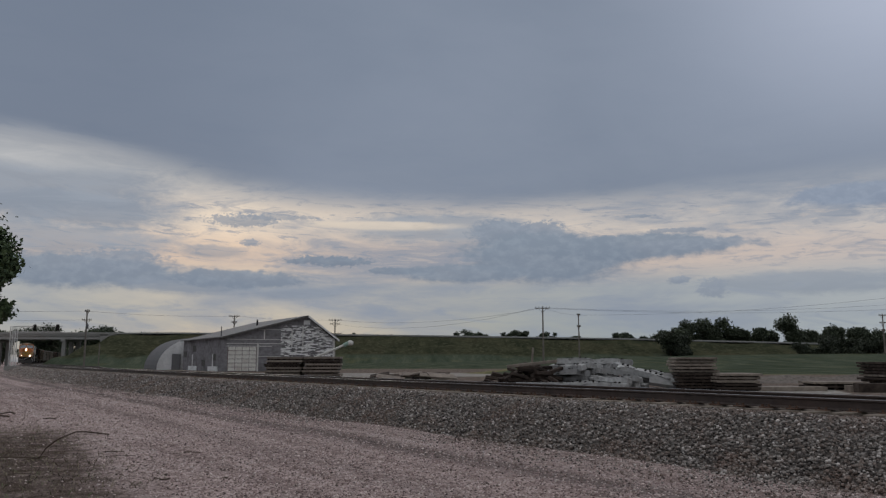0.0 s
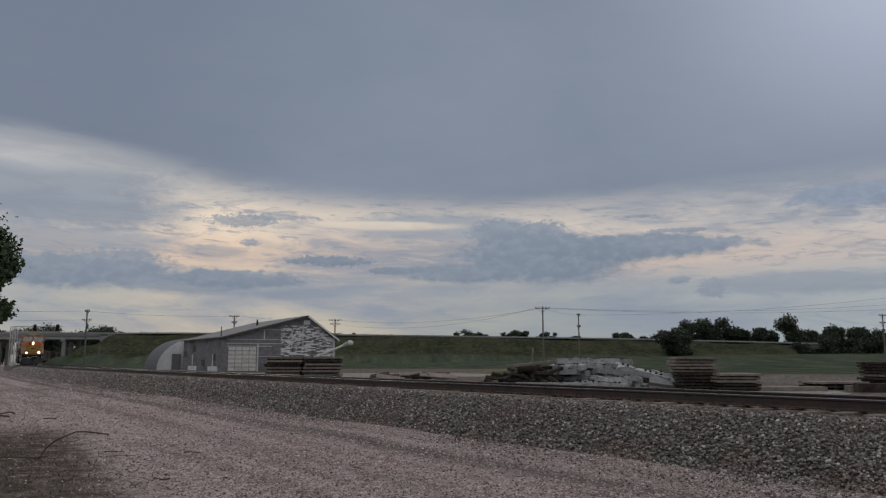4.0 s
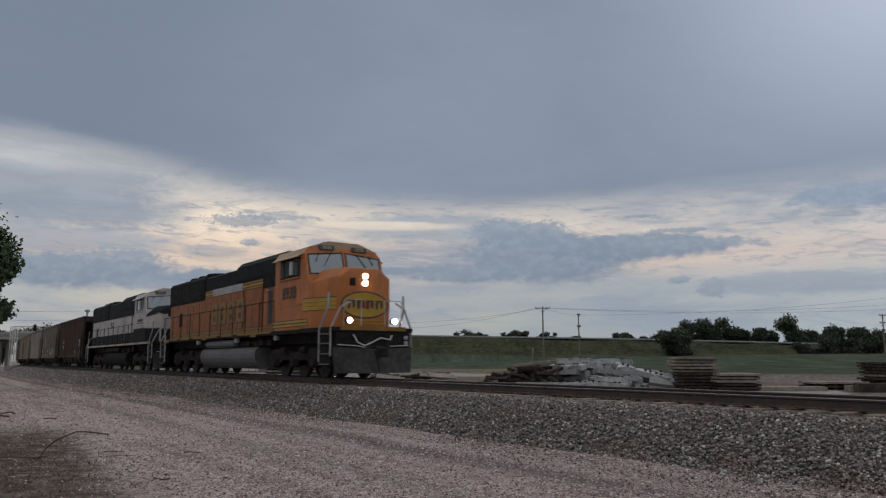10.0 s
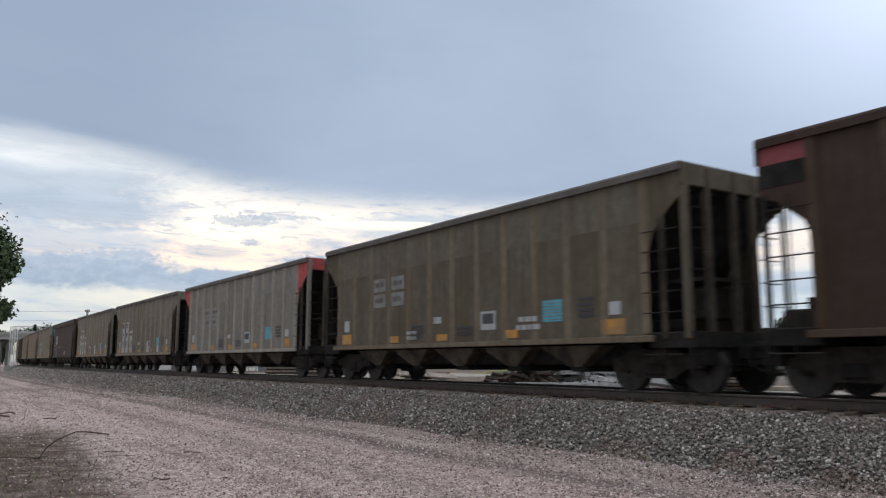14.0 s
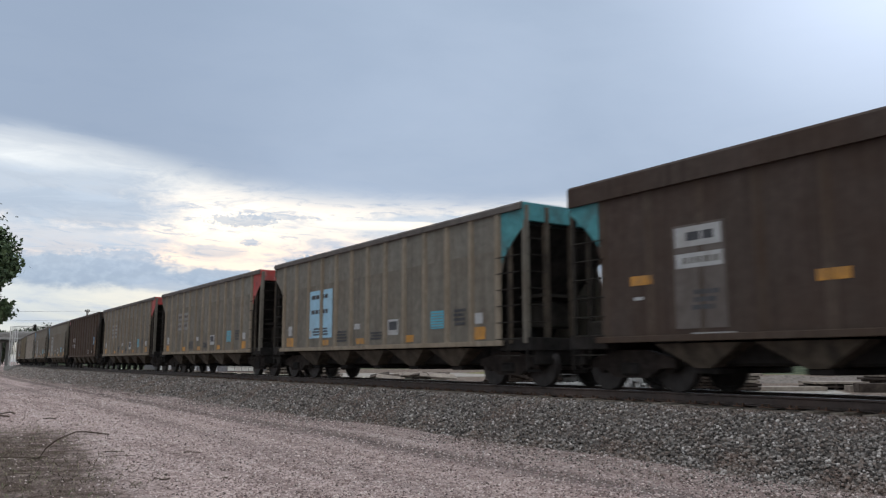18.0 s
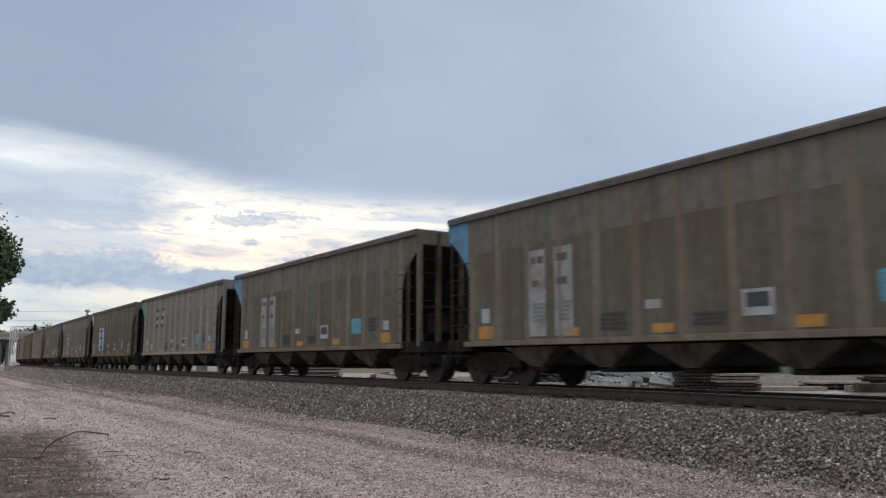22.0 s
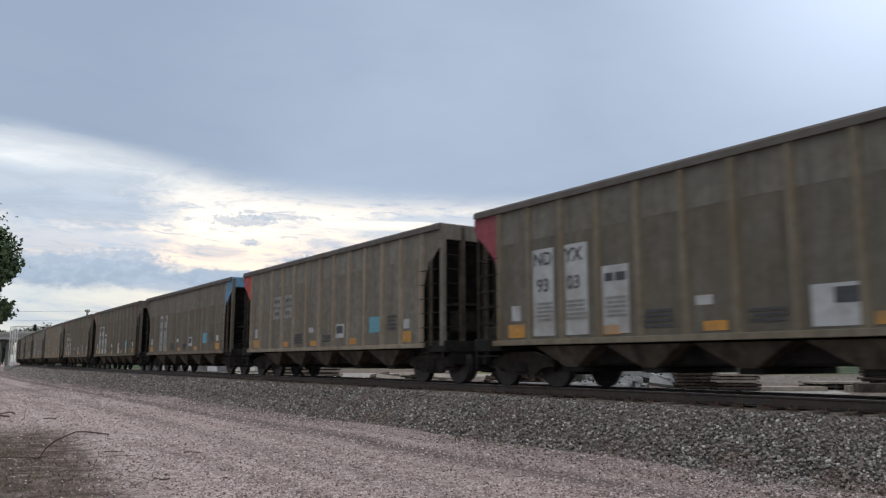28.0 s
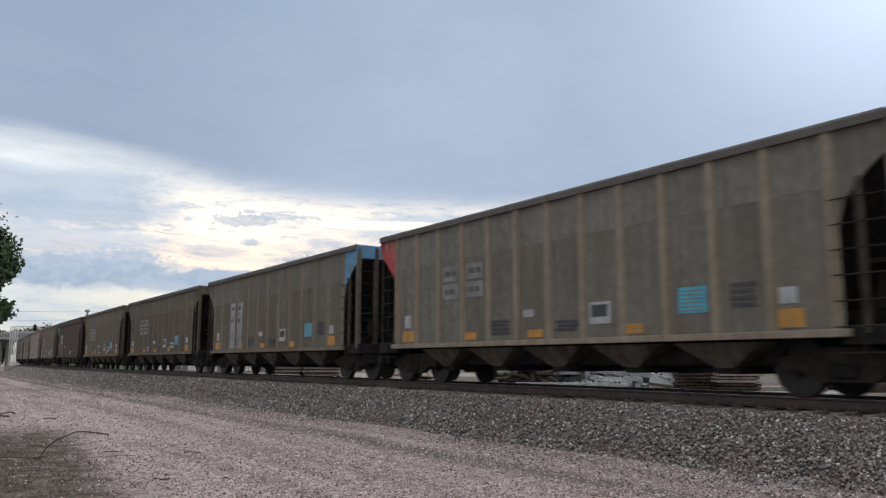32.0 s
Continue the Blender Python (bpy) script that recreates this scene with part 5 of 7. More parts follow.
        part("wiper", Build().rod((slant(4.48) + 0.03, side * 0.5, 4.48), (slant(3.95) + 0.03, side * 0.85, 3.95), 0.012, 5).rod((slant(4.44) + 0.03, side * 1.0, 4.44), (slant(4.1) + 0.03, side * 1.15, 4.10), 0.012, 5), BLACK, loco)
        board = part("number_board", Build().box(7.96, 8.05, side * 0.66 - 0.30, side * 0.66 + 0.30, 4.56, 4.74, 0.01), OLIVE, loco)
        lettering(number, 0.17, PANEL, board, Matrix.Translation((8.054, side * 0.66, 4.65)) @ Euler((math.pi / 2, 0, math.pi / 2)).to_matrix().to_4x4())
        light = part("ditch_light", Build().rod((10.16, side * 0.865, 1.93), (10.32, side * 0.865, 1.93), 0.11, 14), BLACK, loco)
        part("lens", Build().rod((10.32, side * 0.865, 1.93), (10.33, side * 0.865, 1.93), 0.085, 14), LENS if first else PANEL, light, "lit ditch light" if first else "unlit ditch light")
    case = part("headlight", Build().box(9.60, 9.762, -0.15, 0.15, 3.10, 3.62, 0.03), GOLD if first else CREAM, loco)
    for z in (3.25, 3.49):
        part("lens", Build().rod((9.72, 0, z), (9.785, 0, z), 0.085, 14), LENS if first else PANEL, case, "lit headlight" if first else "unlit headlight")
    part("nose_window", Build().box(9.62, 9.765, -0.62, -0.34, 3.12, 3.44, 0.04), BLACK, loco)
    if first:
        emblem = part("emblem", Build().lathe([(9.740, 0.05), (9.758, 0.84), (9.72, 0.86)], (0, 0, 0), "x", 36), INK, loco, "yellow oval emblem with a dark rim", at=Matrix.Translation((0, 0, 2.50)) @ Matrix.Diagonal((1, 1.1, 0.56, 1)))
        part("emblem_field", Build().lathe([(9.745, 0.05), (9.764, 0.78), (9.74, 0.79)], (0, 0, 0), "x", 36), LEMON, loco, at=Matrix.Translation((0, 0, 2.50)) @ Matrix.Diagonal((1, 1.1, 0.54, 1)))
        for k in range(4):
            part("emblem_block", Build().box(9.764, 9.772, -0.66 + k * 0.36, -0.57 + k * 0.36, 2.36, 2.66).box(9.764, 9.772, -0.66 + k * 0.36, -0.39 + k * 0.36, 2.60, 2.66).box(9.764, 9.772, -0.47 + k * 0.36, -0.39 + k * 0.36, 2.40, 2.60), INK, loco)
        part("nose_band", Build().box(10.36, 10.415, -1.25, 1.25, 1.60, 1.74), WORN_GOLD, loco, "worn yellow band along the front deck")
        for z in (1.84, 1.96):
            part("nose_stripe", Build().box(9.60, 9.762, -0.84, 0.84, z, z + 0.05), LEMON, loco)
        for side in (-1, 1):
            wrap = lambda d: [(8.02, side * (1.527 + d)), (8.42, side * (1.527 + d)), (8.56 + d, side * (1.502 + d)), (8.70 + d, side * (1.452 + d)), (9.50 + d, side * (1.102 + d)), (9.63 + d, side * (1.04 + d)), (9.63, side * 1.02), (9.50, side * 1.08),
                              (8.70, side * 1.43), (8.56, side * 1.48), (8.42, side * 1.50), (8.02, side * 1.50)]
            part("stripe_backing", Build().prism(wrap(0.004), 2.30, 2.76, "z"), INK, loco)
            for z in (2.325, 2.465, 2.605):
                part("nose_stripe", Build().prism(wrap(0.010), z, z + 0.125, "z"), LEMON, loco)
            part("stripe_backing", Build().box(5.38, 8.44, side * 1.535 - 0.003, side * 1.535 + 0.003, 1.79, 2.05), INK, loco)
            for z, h in ((1.82, 0.08), (1.94, 0.08)):
                part("cab_stripe", Build().box(5.38, 8.44, side * 1.535 - 0.006, side * 1.535 + 0.006, z, z + h), LEMON, loco)
    else:
        part("nose_lower", Build().box(9.3, 9.756, -0.94, 0.94, 1.72, 2.45), FOREST, loco)
        for side in (-1, 1):
            wrap = lambda d: [(7.9, side * (1.527 + d)), (8.42, side * (1.527 + d)), (8.56 + d, side * (1.502 + d)), (8.70 + d, side * (1.452 + d)), (9.50 + d, side * (1.102 + d)), (9.66 + d, side * (1.02 + d)), (9.66, side * 0.9), (7.9, side * 1.2)]
            part("nose_lower", Build().prism(wrap(0.006), 1.72, 2.45, "z"), FOREST, loco)
            part("pin_stripe", Build().prism(wrap(0.010), 2.45, 2.49, "z"), PIN_DARK, loco)
        part("nose_top", Build().loft([[(x + (0.012 if k > 4 else 0.0), y * 1.008, z + 0.010 - (0.04 if q in (0, 7) else 0.0)) for q, (x, y, z) in enumerate(r[1:9])] for k, r in enumerate(nose[1:])]), FOREST, loco, "dark green nose top", smooth=True)
        part("nose_top_stripe", Build().loft([[(x + (0.009 if k > 4 else 0.0), y * 1.006, z + 0.006 - (0.09 if q in (0, 7) else 0.0)) for q, (x, y, z) in enumerate(r[1:9])] for k, r in enumerate(nose[1:])]), PIN_DARK, loco, smooth=True)
    # pilot, plow, steps, couplers
    part("pilot", Build().box(10.10, 10.36, -1.40, 1.40, 1.02, 1.60, 0.03), BLACK, loco)
    part("cut_lever", Build().pipe([(10.44, -1.35, 1.12), (10.46, -0.6, 1.08), (10.50, -0.2, 1.0)], 0.014).pipe([(10.44, 1.35, 1.12), (10.46, 0.6, 1.08)], 0.014), SILVER, loco)
    part("marker_plate", Build().box(10.36, 10.372, 1.22, 1.36, 1.14, 1.26).box(10.36, 10.372, 1.22, 1.36, 1.32, 1.44), PANEL, loco)
    part("draft_gear", Build().box(10.30, 10.52, -0.36, 0.36, 0.66, 1.10, 0.04), BLACK, loco)
    for side in (-1, 1):
        blade = [[(10.40, side * 1.50, 1.05), (10.30, side * 1.50, 1.05), (10.36, side * 1.42, 0.20), (10.46, side * 1.42, 0.20)],
                 [(10.64, side * 0.02, 0.98), (10.54, side * 0.02, 0.98), (10.72, side * 0.01, 0.18), (10.84, side * 0.01, 0.18)]]
        part("plow_blade", Build().loft(blade), PLOW, loco, "scuffed grey snow plow blade")
        part("end_rail", Build().pipe([(10.36, side * 0.45, 1.68), (10.36, side * 0.45, 2.62), (10.36, side * 1.1, 2.62), (10.36, side * 1.1, 1.68)], 0.014), RAIL_GREY, loco, "pale end handrail")
    for fore in (1, -1):
        x = 10.40 if fore > 0 else -10.75
        part("coupler", Build().rod((x, 0, 0.88), (x + fore * 0.55, 0, 0.88), 0.10, 8).box(x + fore * 0.45, x + fore * 0.75, -0.16, 0.18, 0.72, 1.04, 0.04), GRIME, loco)
        part("air_hose", Build().pipe([(x, -0.75, 1.45), (x + fore * 0.05, -0.62, 1.20), (x + fore * 0.06, -0.35, 1.10), (x + fore * 0.06, -0.05, 1.22), (x + fore * 0.06, 0.25, 1.36), (x + fore * 0.05, 0.62, 1.30), (x, 0.70, 1.45)], 0.022), SILVER if first and fore > 0 else GRIME, loco, "looped air hose")
        for side in (-1, 1):
            y = side * 1.42
            stair = part("step_well", Build().box(x - fore * 0.95, x - fore * 0.15, y - 0.10, y + 0.10, 0.42, 1.60, 0.02), BLACK, loco)
            for z in (0.46, 0.80, 1.14, 1.45):
                part("tread", Build().box(x - fore * 0.90, x - fore * 0.2, y + side * 0.08, y + side * 0.17, z, z + 0.04, 0.008), TANK, stair)
            part("grab_rail", Build().pipe([(x - fore * 0.98, y + side * 0.12, 0.55), (x - fore * 0.98, y + side * 0.12, 1.62), (x - fore * 0.50, y + side * 0.05, 2.35), (x - fore * 0.50, y + side * 0.02, 2.85)], 0.036), RAIL_GREY, loco, "pale stair rail")
            part("grab_rail", Build().pipe([(x - fore * 0.12, y + side * 0.12, 0.75), (x - fore * 0.12, y + side * 0.12, 1.66), (x - fore * 0.05, y - side * 0.2, 2.35), (x - fore * 0.05, y - side * 0.55, 2.55)], 0.034), RAIL_GREY, loco, "pale stair rail")
    part("rear_plow", Build().box(-11.05, -10.75, -1.38, 1.38, 0.24, 0.98, 0.03), BLACK, loco)
    part("drop_step", Build().box(-11.25, -10.7, -0.42, 0.42, 1.48, 1.60, 0.01).pipe([(-10.8, -0.45, 1.6), (-11.15, -0.45, 2.3), (-11.15, -0.45, 2.65)], 0.02).pipe([(-10.8, 0.45, 1.6), (-11.15, 0.45, 2.3), (-11.15, 0.45, 2.65)], 0.02), BLACK, loco)
    for y in (-0.75, 0.75):
        part("signal_cable", Build().pipe([(-10.75, y, 1.35), (-11.1, y * 0.9, 1.0), (-11.35, y * 0.8, 0.95), (-11.6, y * 0.7, 1.15)], 0.03), BLACK, loco)
    part("rear_bulkhead", Build().box(-10.75, -10.55, -1.45, 1.45, 0.95, 1.66, 0.02), BLACK, loco)
    # walkway handrails
    for side in (-1, 1):
        y = side * 1.49
        part("handrail", Build().pipe([(-10.2, y, 2.86), (5.3, y, 2.86)], 0.017), BLACK, loco)
        for k in range(11):
            x = -10.2 + k * 1.55
            part("stanchion", Build().rod((x, y, 1.66), (x, y, 2.88), 0.017, 6), BLACK, loco)
    # tanks and gear under the frame
    tank = [(-1.40, 0.55), (-1.46, 0.72), (-1.46, 0.90), (-1.40, 1.06), (-1.28, 1.15), (1.28, 1.15), (1.40, 1.06), (1.46, 0.90), (1.46, 0.72), (1.40, 0.55), (1.28, 0.40), (1.10, 0.28), (-1.10, 0.28), (-1.28, 0.40)]
    part("fuel_tank", Build().prism(tank, -3.75, 3.30, "x"), TANK if first else BLACK, loco, "long fuel tank between the trucks")
    for side in (-1, 1):
        part("air_reservoir", Build().lathe([(-3.10, 0.04), (-3.0, 0.17), (0.75, 0.17), (0.85, 0.04)], (0, side * 1.30, 1.34), "x", 14), TANK if first else BLACK, loco, smooth=True)
        for k in range(5):
            x = 1.1 + k * 0.75
            part("equipment_box", Build().box(x, x + 0.5, side * 1.05, side * (1.3 + 0.06 * (k % 2)), 1.18, 1.40, 0.02), GRIME, loco)
    for x in (-6.65, 6.65):
        six_wheel_truck(loco, x, 1)
    # numbers and insignia
    upright = lambda x, y, z: Matrix.Translation((x, y, z)) @ Euler((math.pi / 2, 0, 0)).to_matrix().to_4x4()
    if first:
        lettering(number, 0.62, INK, loco, upright(6.80, -1.545, 3.02), label="black road number")
        for k in range(4):
            x = -3.25 + k * 1.15
            part("insignia_shadow", Build().box(x + 0.04, x + 0.99, -half - 0.010, -half + 0.002, 2.20, 3.19), INK, loco)
            part("insignia_block", Build().box(x, x + 0.92, -half - 0.020, -half - 0.006, 3.05, 3.25).box(x, x + 0.30, -half - 0.020, -half - 0.006, 2.30, 3.05).box(x + 0.58, x + 0.90, -half - 0.020, -half - 0.006, 2.30, 3.05)
                 .box(x + 0.30, x + 0.58, -half - 0.020, -half - 0.006, 2.66, 2.84).box(x, x + 0.92, -half - 0.020, -half - 0.006, 2.25, 2.42), WORN_GOLD, loco, "yellow block of the hood insignia")
        part("faded_panel", Build().box(-3.15, 0.85, -half - 0.014, -half - 0.002, 3.60, 3.92), PANEL, loco, "worn pale patch on the hood")
    else:
        lettering(number, 0.62, INK, loco, upright(-2.95, -half - 0.008, 3.03), label="dark road number")
        part("insignia_line", Build().box(6.15, 7.85, -1.546, -1.53, 2.82, 2.86), INK, loco)
        bars(loco, 6.2, 7.85, 2.90, 3.12, 1, INK, y=-1.543)
    part("horn", Build().rod((6.2, -0.15, 4.95), (6.7, -0.15, 4.99), 0.03, 8, 0.08).rod((6.2, 0.1, 4.95), (6.6, 0.1, 4.99), 0.03, 8, 0.08), BLACK, loco)
    part("antenna_plate", Build().box(7.0, 7.6, -0.4, 0.4, 4.90, 4.96, 0.01), CREAM, loco)
    return loco
# ---- the yard behind the track ----
SHINGLE = weather(material("weathered_grey_siding", (0.215, 0.205, 0.215), 0.9, vary=0.3, scale=3.0, dirt=(0.33, 0.325, 0.335), dirt_scale=1.1, dirt_amount=0.55, stretch=(1, 1, 4), bump=0.3), (0.08, 0.072, 0.07), 0.5, (1.0, 1.0, 1.3), 0.7, 0.5, 0.7)
PEELED = material("peeling_white_siding", (0.16, 0.15, 0.155), 0.9, vary=0.3, scale=3.0, dirt=(0.82, 0.81, 0.80), dirt_scale=1.5, dirt_amount=1.0, stretch=(1.0, 1.0, 2.0), bump=0.3, low=0.46, high=0.54)
GRILLE_DARK = material("dark_door_seam", (0.17, 0.135, 0.125), 0.9)
TIN = material("grey_roof_sheet", (0.165, 0.165, 0.17), 0.8, 0.0, vary=0.15, dirt=(0.20, 0.19, 0.19), dirt_scale=0.5, bump=0.05)
PALE_TIN = material("pale_end_sheet", (0.78, 0.78, 0.78), 0.6, 0.1, vary=0.1, dirt=(0.35, 0.34, 0.34), dirt_scale=0.6, bump=0.05)
DOOR_WHITE = material("white_door_paint", (0.70, 0.68, 0.63), 0.7, vary=0.1, dirt=(0.42, 0.33, 0.29), dirt_scale=1.6, bump=0.05)
YARD = 0.5
A0, UX, UY = (-22.1, 80.0), (10.6, 4.0), (-9.2, 15.6)      # corner, gable direction, depth direction of the shed


POLE_DARK = material("dark_fascia_board", (0.11, 0.105, 0.10), 0.9, vary=0.3)


def shed_at(u, v, z):
    return (A0[0] + UX[0] * u + UY[0] * v, A0[1] + UX[1] * u + UY[1] * v, z)


def slab(corners, out, thick):
    """A flat piece given by its corners, thickened along out."""
    k = [c * thick for c in out]
    return Build().loft([corners, [(x + k[0], y + k[1], z + k[2]) for x, y, z in corners]])


def warehouse():
    shed = thing("warehouse", "old grey storage shed with peeling white siding and a white door", "shed")
    n = Vector((UX[1], -UX[0], 0)).normalized()
    side = Vector((-UY[1], UY[0], 0)).normalized()
    eave, ridge, right, top = 3.95, 6.18, 3.82, 0.735
    roof_z = lambda u: eave + (ridge - eave) * u / top if u <= top else ridge + (right - ridge) * (u - top) / (1 - top)
    wall = part("gable_wall", slab([shed_at(0, 0, YARD - 0.3), shed_at(1, 0, YARD - 0.3), shed_at(1, 0, right), shed_at(top, 0, ridge), shed_at(0, 0, eave)], -n, 0.2), SHINGLE, shed, "weathered grey gable wall")
    rng = random.Random(3)
    for row in range(22):                     # lap boards on the right half, peeled to patches
        z0 = 2.05 + row * 0.145
        u0, u1 = 0.50, 1.0
        if z0 > right:
            u1 = min(1.0, top + (ridge - z0 - 0.14) / (ridge - right) * (1 - top))
        if z0 + 0.14 > roof_z(u0) or z0 > 4.75:
            u0 = 0.50 + max(0.0, (z0 + 0.14 - roof_z(u0)) / (ridge - eave) * top)
        if u1 - u0 > 0.05:
            part("siding_board", slab([shed_at(u0, 0, z0), shed_at(u1, 0, z0), shed_at(u1, 0, z0 + 0.135), shed_at(u0, 0, z0 + 0.135)], n, rng.uniform(0.012, 0.03)), PEELED, wall)
    for z in (3.30, 3.02):
        part("trim_board", slab([shed_at(0.02, 0, z), shed_at(0.50 if z > 3.2 else 0.42, 0, z), shed_at(0.50 if z > 3.2 else 0.42, 0, z + 0.07), shed_at(0.02, 0, z + 0.07)], n, 0.04), WHITE, wall)
    part("corner_board", slab([shed_at(0.985, 0, YARD), shed_at(1.0, 0, YARD), shed_at(1.0, 0, right), shed_at(0.985, 0, right)], n, 0.05), WHITE, wall)
    part("gable_vent", slab([shed_at(top - 0.03, 0, 5.35), shed_at(top + 0.03, 0, 5.35), shed_at(top + 0.03, 0, 5.8), shed_at(top - 0.03, 0, 5.8)], n, 0.06), PALE_TIN, wall)
    door = part("overhead_door", slab([shed_at(0.03, 0, YARD), shed_at(0.285, 0, YARD), shed_at(0.285, 0, 3.0), shed_at(0.03, 0, 3.0)], n, 0.03), GRILLE_DARK, shed, "white sectional overhead door")
    for k in range(6):
        z = YARD + 0.06 + k * 0.41
        for c in range(4):
            u = 0.036 + c * 0.062
            part("door_panel", slab([shed_at(u, 0, z), shed_at(u + 0.058, 0, z), shed_at(u + 0.058, 0, z + 0.36), shed_at(u, 0, z + 0.36)], n, 0.055), DOOR_WHITE, door)
    for u0, u1, z0, z1 in ((0.0, 0.012, YARD, eave), (0.288, 0.302, YARD, 3.35), (0.02, 0.72, 3.72, 3.78), (0.30, 0.60, 4.75, 4.80), (0.345, 0.355, 3.78, 4.75), (0.595, 0.605, 3.0, 4.8), (0.30, 0.50, 2.0, 2.04), (0.695, 0.705, 3.0, 5.2), (0.42, 0.98, 4.82, 4.87)):
        if z1 < roof_z(u0) - 0.05 and z1 < roof_z(u1) - 0.05:
            part("trim_board", slab([shed_at(u0, 0, z0), shed_at(u1, 0, z0), shed_at(u1, 0, z1), shed_at(u0, 0, z1)], n, 0.045), WHITE, wall)
    flank = part("side_wall", slab([shed_at(0, 0, YARD - 0.3), shed_at(0, 1, YARD - 0.3), shed_at(0, 1, eave), shed_at(0, 0, eave)], -side, 0.2), SHINGLE, shed, "dark patched side wall")
    for k in range(8):
        v = 0.05 + k * 0.12
        z = YARD + 0.3 + (k * 37 % 11) * 0.2
        part("patch_board", slab([shed_at(0, v, z), shed_at(0, v + 0.09, z), shed_at(0, v + 0.09, z + 0.7), shed_at(0, v, z + 0.7)], side, 0.02), POLE_DARK if k % 2 else SHINGLE, flank)
    for v in (0.12, 0.62):
        part("low_panel", slab([shed_at(0, v, YARD), shed_at(0, v + 0.22, YARD), shed_at(0, v + 0.22, YARD + 0.5), shed_at(0, v, YARD + 0.5)], side, 0.05), PALE_TIN, flank)
        part("trim_board", slab([shed_at(0, v + 0.11, YARD), shed_at(0, v + 0.125, YARD), shed_at(0, v + 0.125, 2.3), shed_at(0, v + 0.11, 2.3)], side, 0.03), PALE_TIN, flank)
    part("far_wall", slab([shed_at(1, 0, YARD - 0.3), shed_at(1, 1, YARD - 0.3), shed_at(1, 1, right), shed_at(1, 0, right)], side, 0.2), SHINGLE, shed)
    part("back_wall", slab([shed_at(0, 1, YARD - 0.3), shed_at(1, 1, YARD - 0.3), shed_at(1, 1, right), shed_at(top, 1, ridge), shed_at(0, 1, eave)], n, 0.2), SHINGLE, shed)
    for u0, z0, u1, z1 in ((-0.03, eave - 0.05, top, ridge + 0.02), (1.03, right - 0.12, top, ridge + 0.02)):
        part("roof", slab([shed_at(u0, -0.02, z0), shed_at(u1, -0.02, z1), shed_at(u1, 1.02, z1), shed_at(u0, 1.02, z0)], (0, 0, 1), 0.10), TIN, shed, "pale grey sheet roof")
        part("bargeboard", slab([shed_at(u0, -0.022, z0 - 0.10), shed_at(u1, -0.022, z1 - 0.10), shed_at(u1, -0.022, z1 + 0.10), shed_at(u0, -0.022, z0 + 0.10)], n, 0.04), PALE_TIN if u0 > 0.5 else POLE_DARK, shed)
    part("stove_pipe", Build().rod(shed_at(0.45, 0.35, 5.1), shed_at(0.45, 0.35, 6.1), 0.09, 8), BLACK, shed)
    part("mast", Build().rod(shed_at(0.02, 0.12, 3.9), shed_at(0.02, 0.12, 5.1), 0.05, 6), BLACK, shed)


def arch_shed():
    hut = thing("arch_hut", "grey corrugated arch hut with a pale end wall", "hut")
    cx, cy, r = -30.4, 98.0, 4.3
    dx, dy = Vector((-9.2, 15.6)).normalized()
    rings, ends = [], []
    for k in range(28):
        v = k * 0.3
        rr = r + (0.05 if k % 2 else 0.0)
        rings.append([(cx + dx * v + rr * math.cos(a), cy + dy * v + 0.4 * rr * math.cos(a), YARD + rr * 0.9 * math.sin(a)) for a in (math.pi * i / 20 for i in range(21))])
    part("shell", Build().loft(rings, caps=False), TIN, hut, "corrugated grey shell")
    face = [(cx + (r - 0.02) * math.cos(a), cy + 0.4 * (r - 0.02) * math.cos(a), YARD + (r - 0.02) * 0.9 * math.sin(a)) for a in (math.pi * i / 20 for i in range(21))]
    part("end_wall", Build().loft([[(x, y - 0.15, z) for x, y, z in face], face]), PALE_TIN, hut, "pale sheet end wall")
    part("door", Build().box(cx - 2.6, cx - 1.6, cy - 1.45, cy - 1.2, YARD, YARD + 1.9, 0.02), TIN, hut)


PANEL_WOOD = material("bleached_panel_timber", (0.30, 0.255, 0.215), 0.9, vary=0.3, scale=5.0, dirt=(0.13, 0.105, 0.09), dirt_scale=1.5, spread=0.35, bump=0.3)
DARK_WOOD = material("creosoted_timber", (0.055, 0.042, 0.036), 0.9, vary=0.4, scale=5.0, dirt=(0.14, 0.11, 0.09), dirt_scale=1.8, spread=0.4, bump=0.4)


def crossing_panel(at, length, width, thick, teeth, light, gap):
    p = thing("crossing_panel", "weathered timber crossing panel lying in a stack" if light else "dark creosoted crossing panel lying in a stack", "panel", "stacked crossing panels", at=at)
    mat = PANEL_WOOD if light else DARK_WOOD
    n = 5
    for k in range(n):
        y0 = -width / 2 + k * width / n
        part("plank", Build().box(-length / 2, length / 2, y0 + 0.006, y0 + width / n - 0.006, thick * gap, thick * 0.96, 0.008), mat, p)
    for k in range(teeth):
        x = -length / 2 + (k + 0.5) * length / teeth
        part("cleat", Build().box(x - 0.055, x + 0.055, -width / 2 + 0.04, width / 2 - 0.04, 0.0, thick * (gap + 0.02)), DARK_WOOD, p)
    return p


def panel_stack(x, y, turn, length, width, layers, thick, teeth, seed, shade, gap=0.40, slip=0.06):
    rng = random.Random(seed)
    first = {}
    for k in range(layers):
        light = shade(k)
        at = pose(x + rng.uniform(-slip, slip), y + rng.uniform(-0.05, 0.05), YARD + 0.02 + k * thick, 0, 0, turn + rng.uniform(-1.2, 1.2))
        if light in first:
            copy_thing(first[light], at)
        else:
            first[light] = crossing_panel(at, length, width, thick, teeth, light, gap)


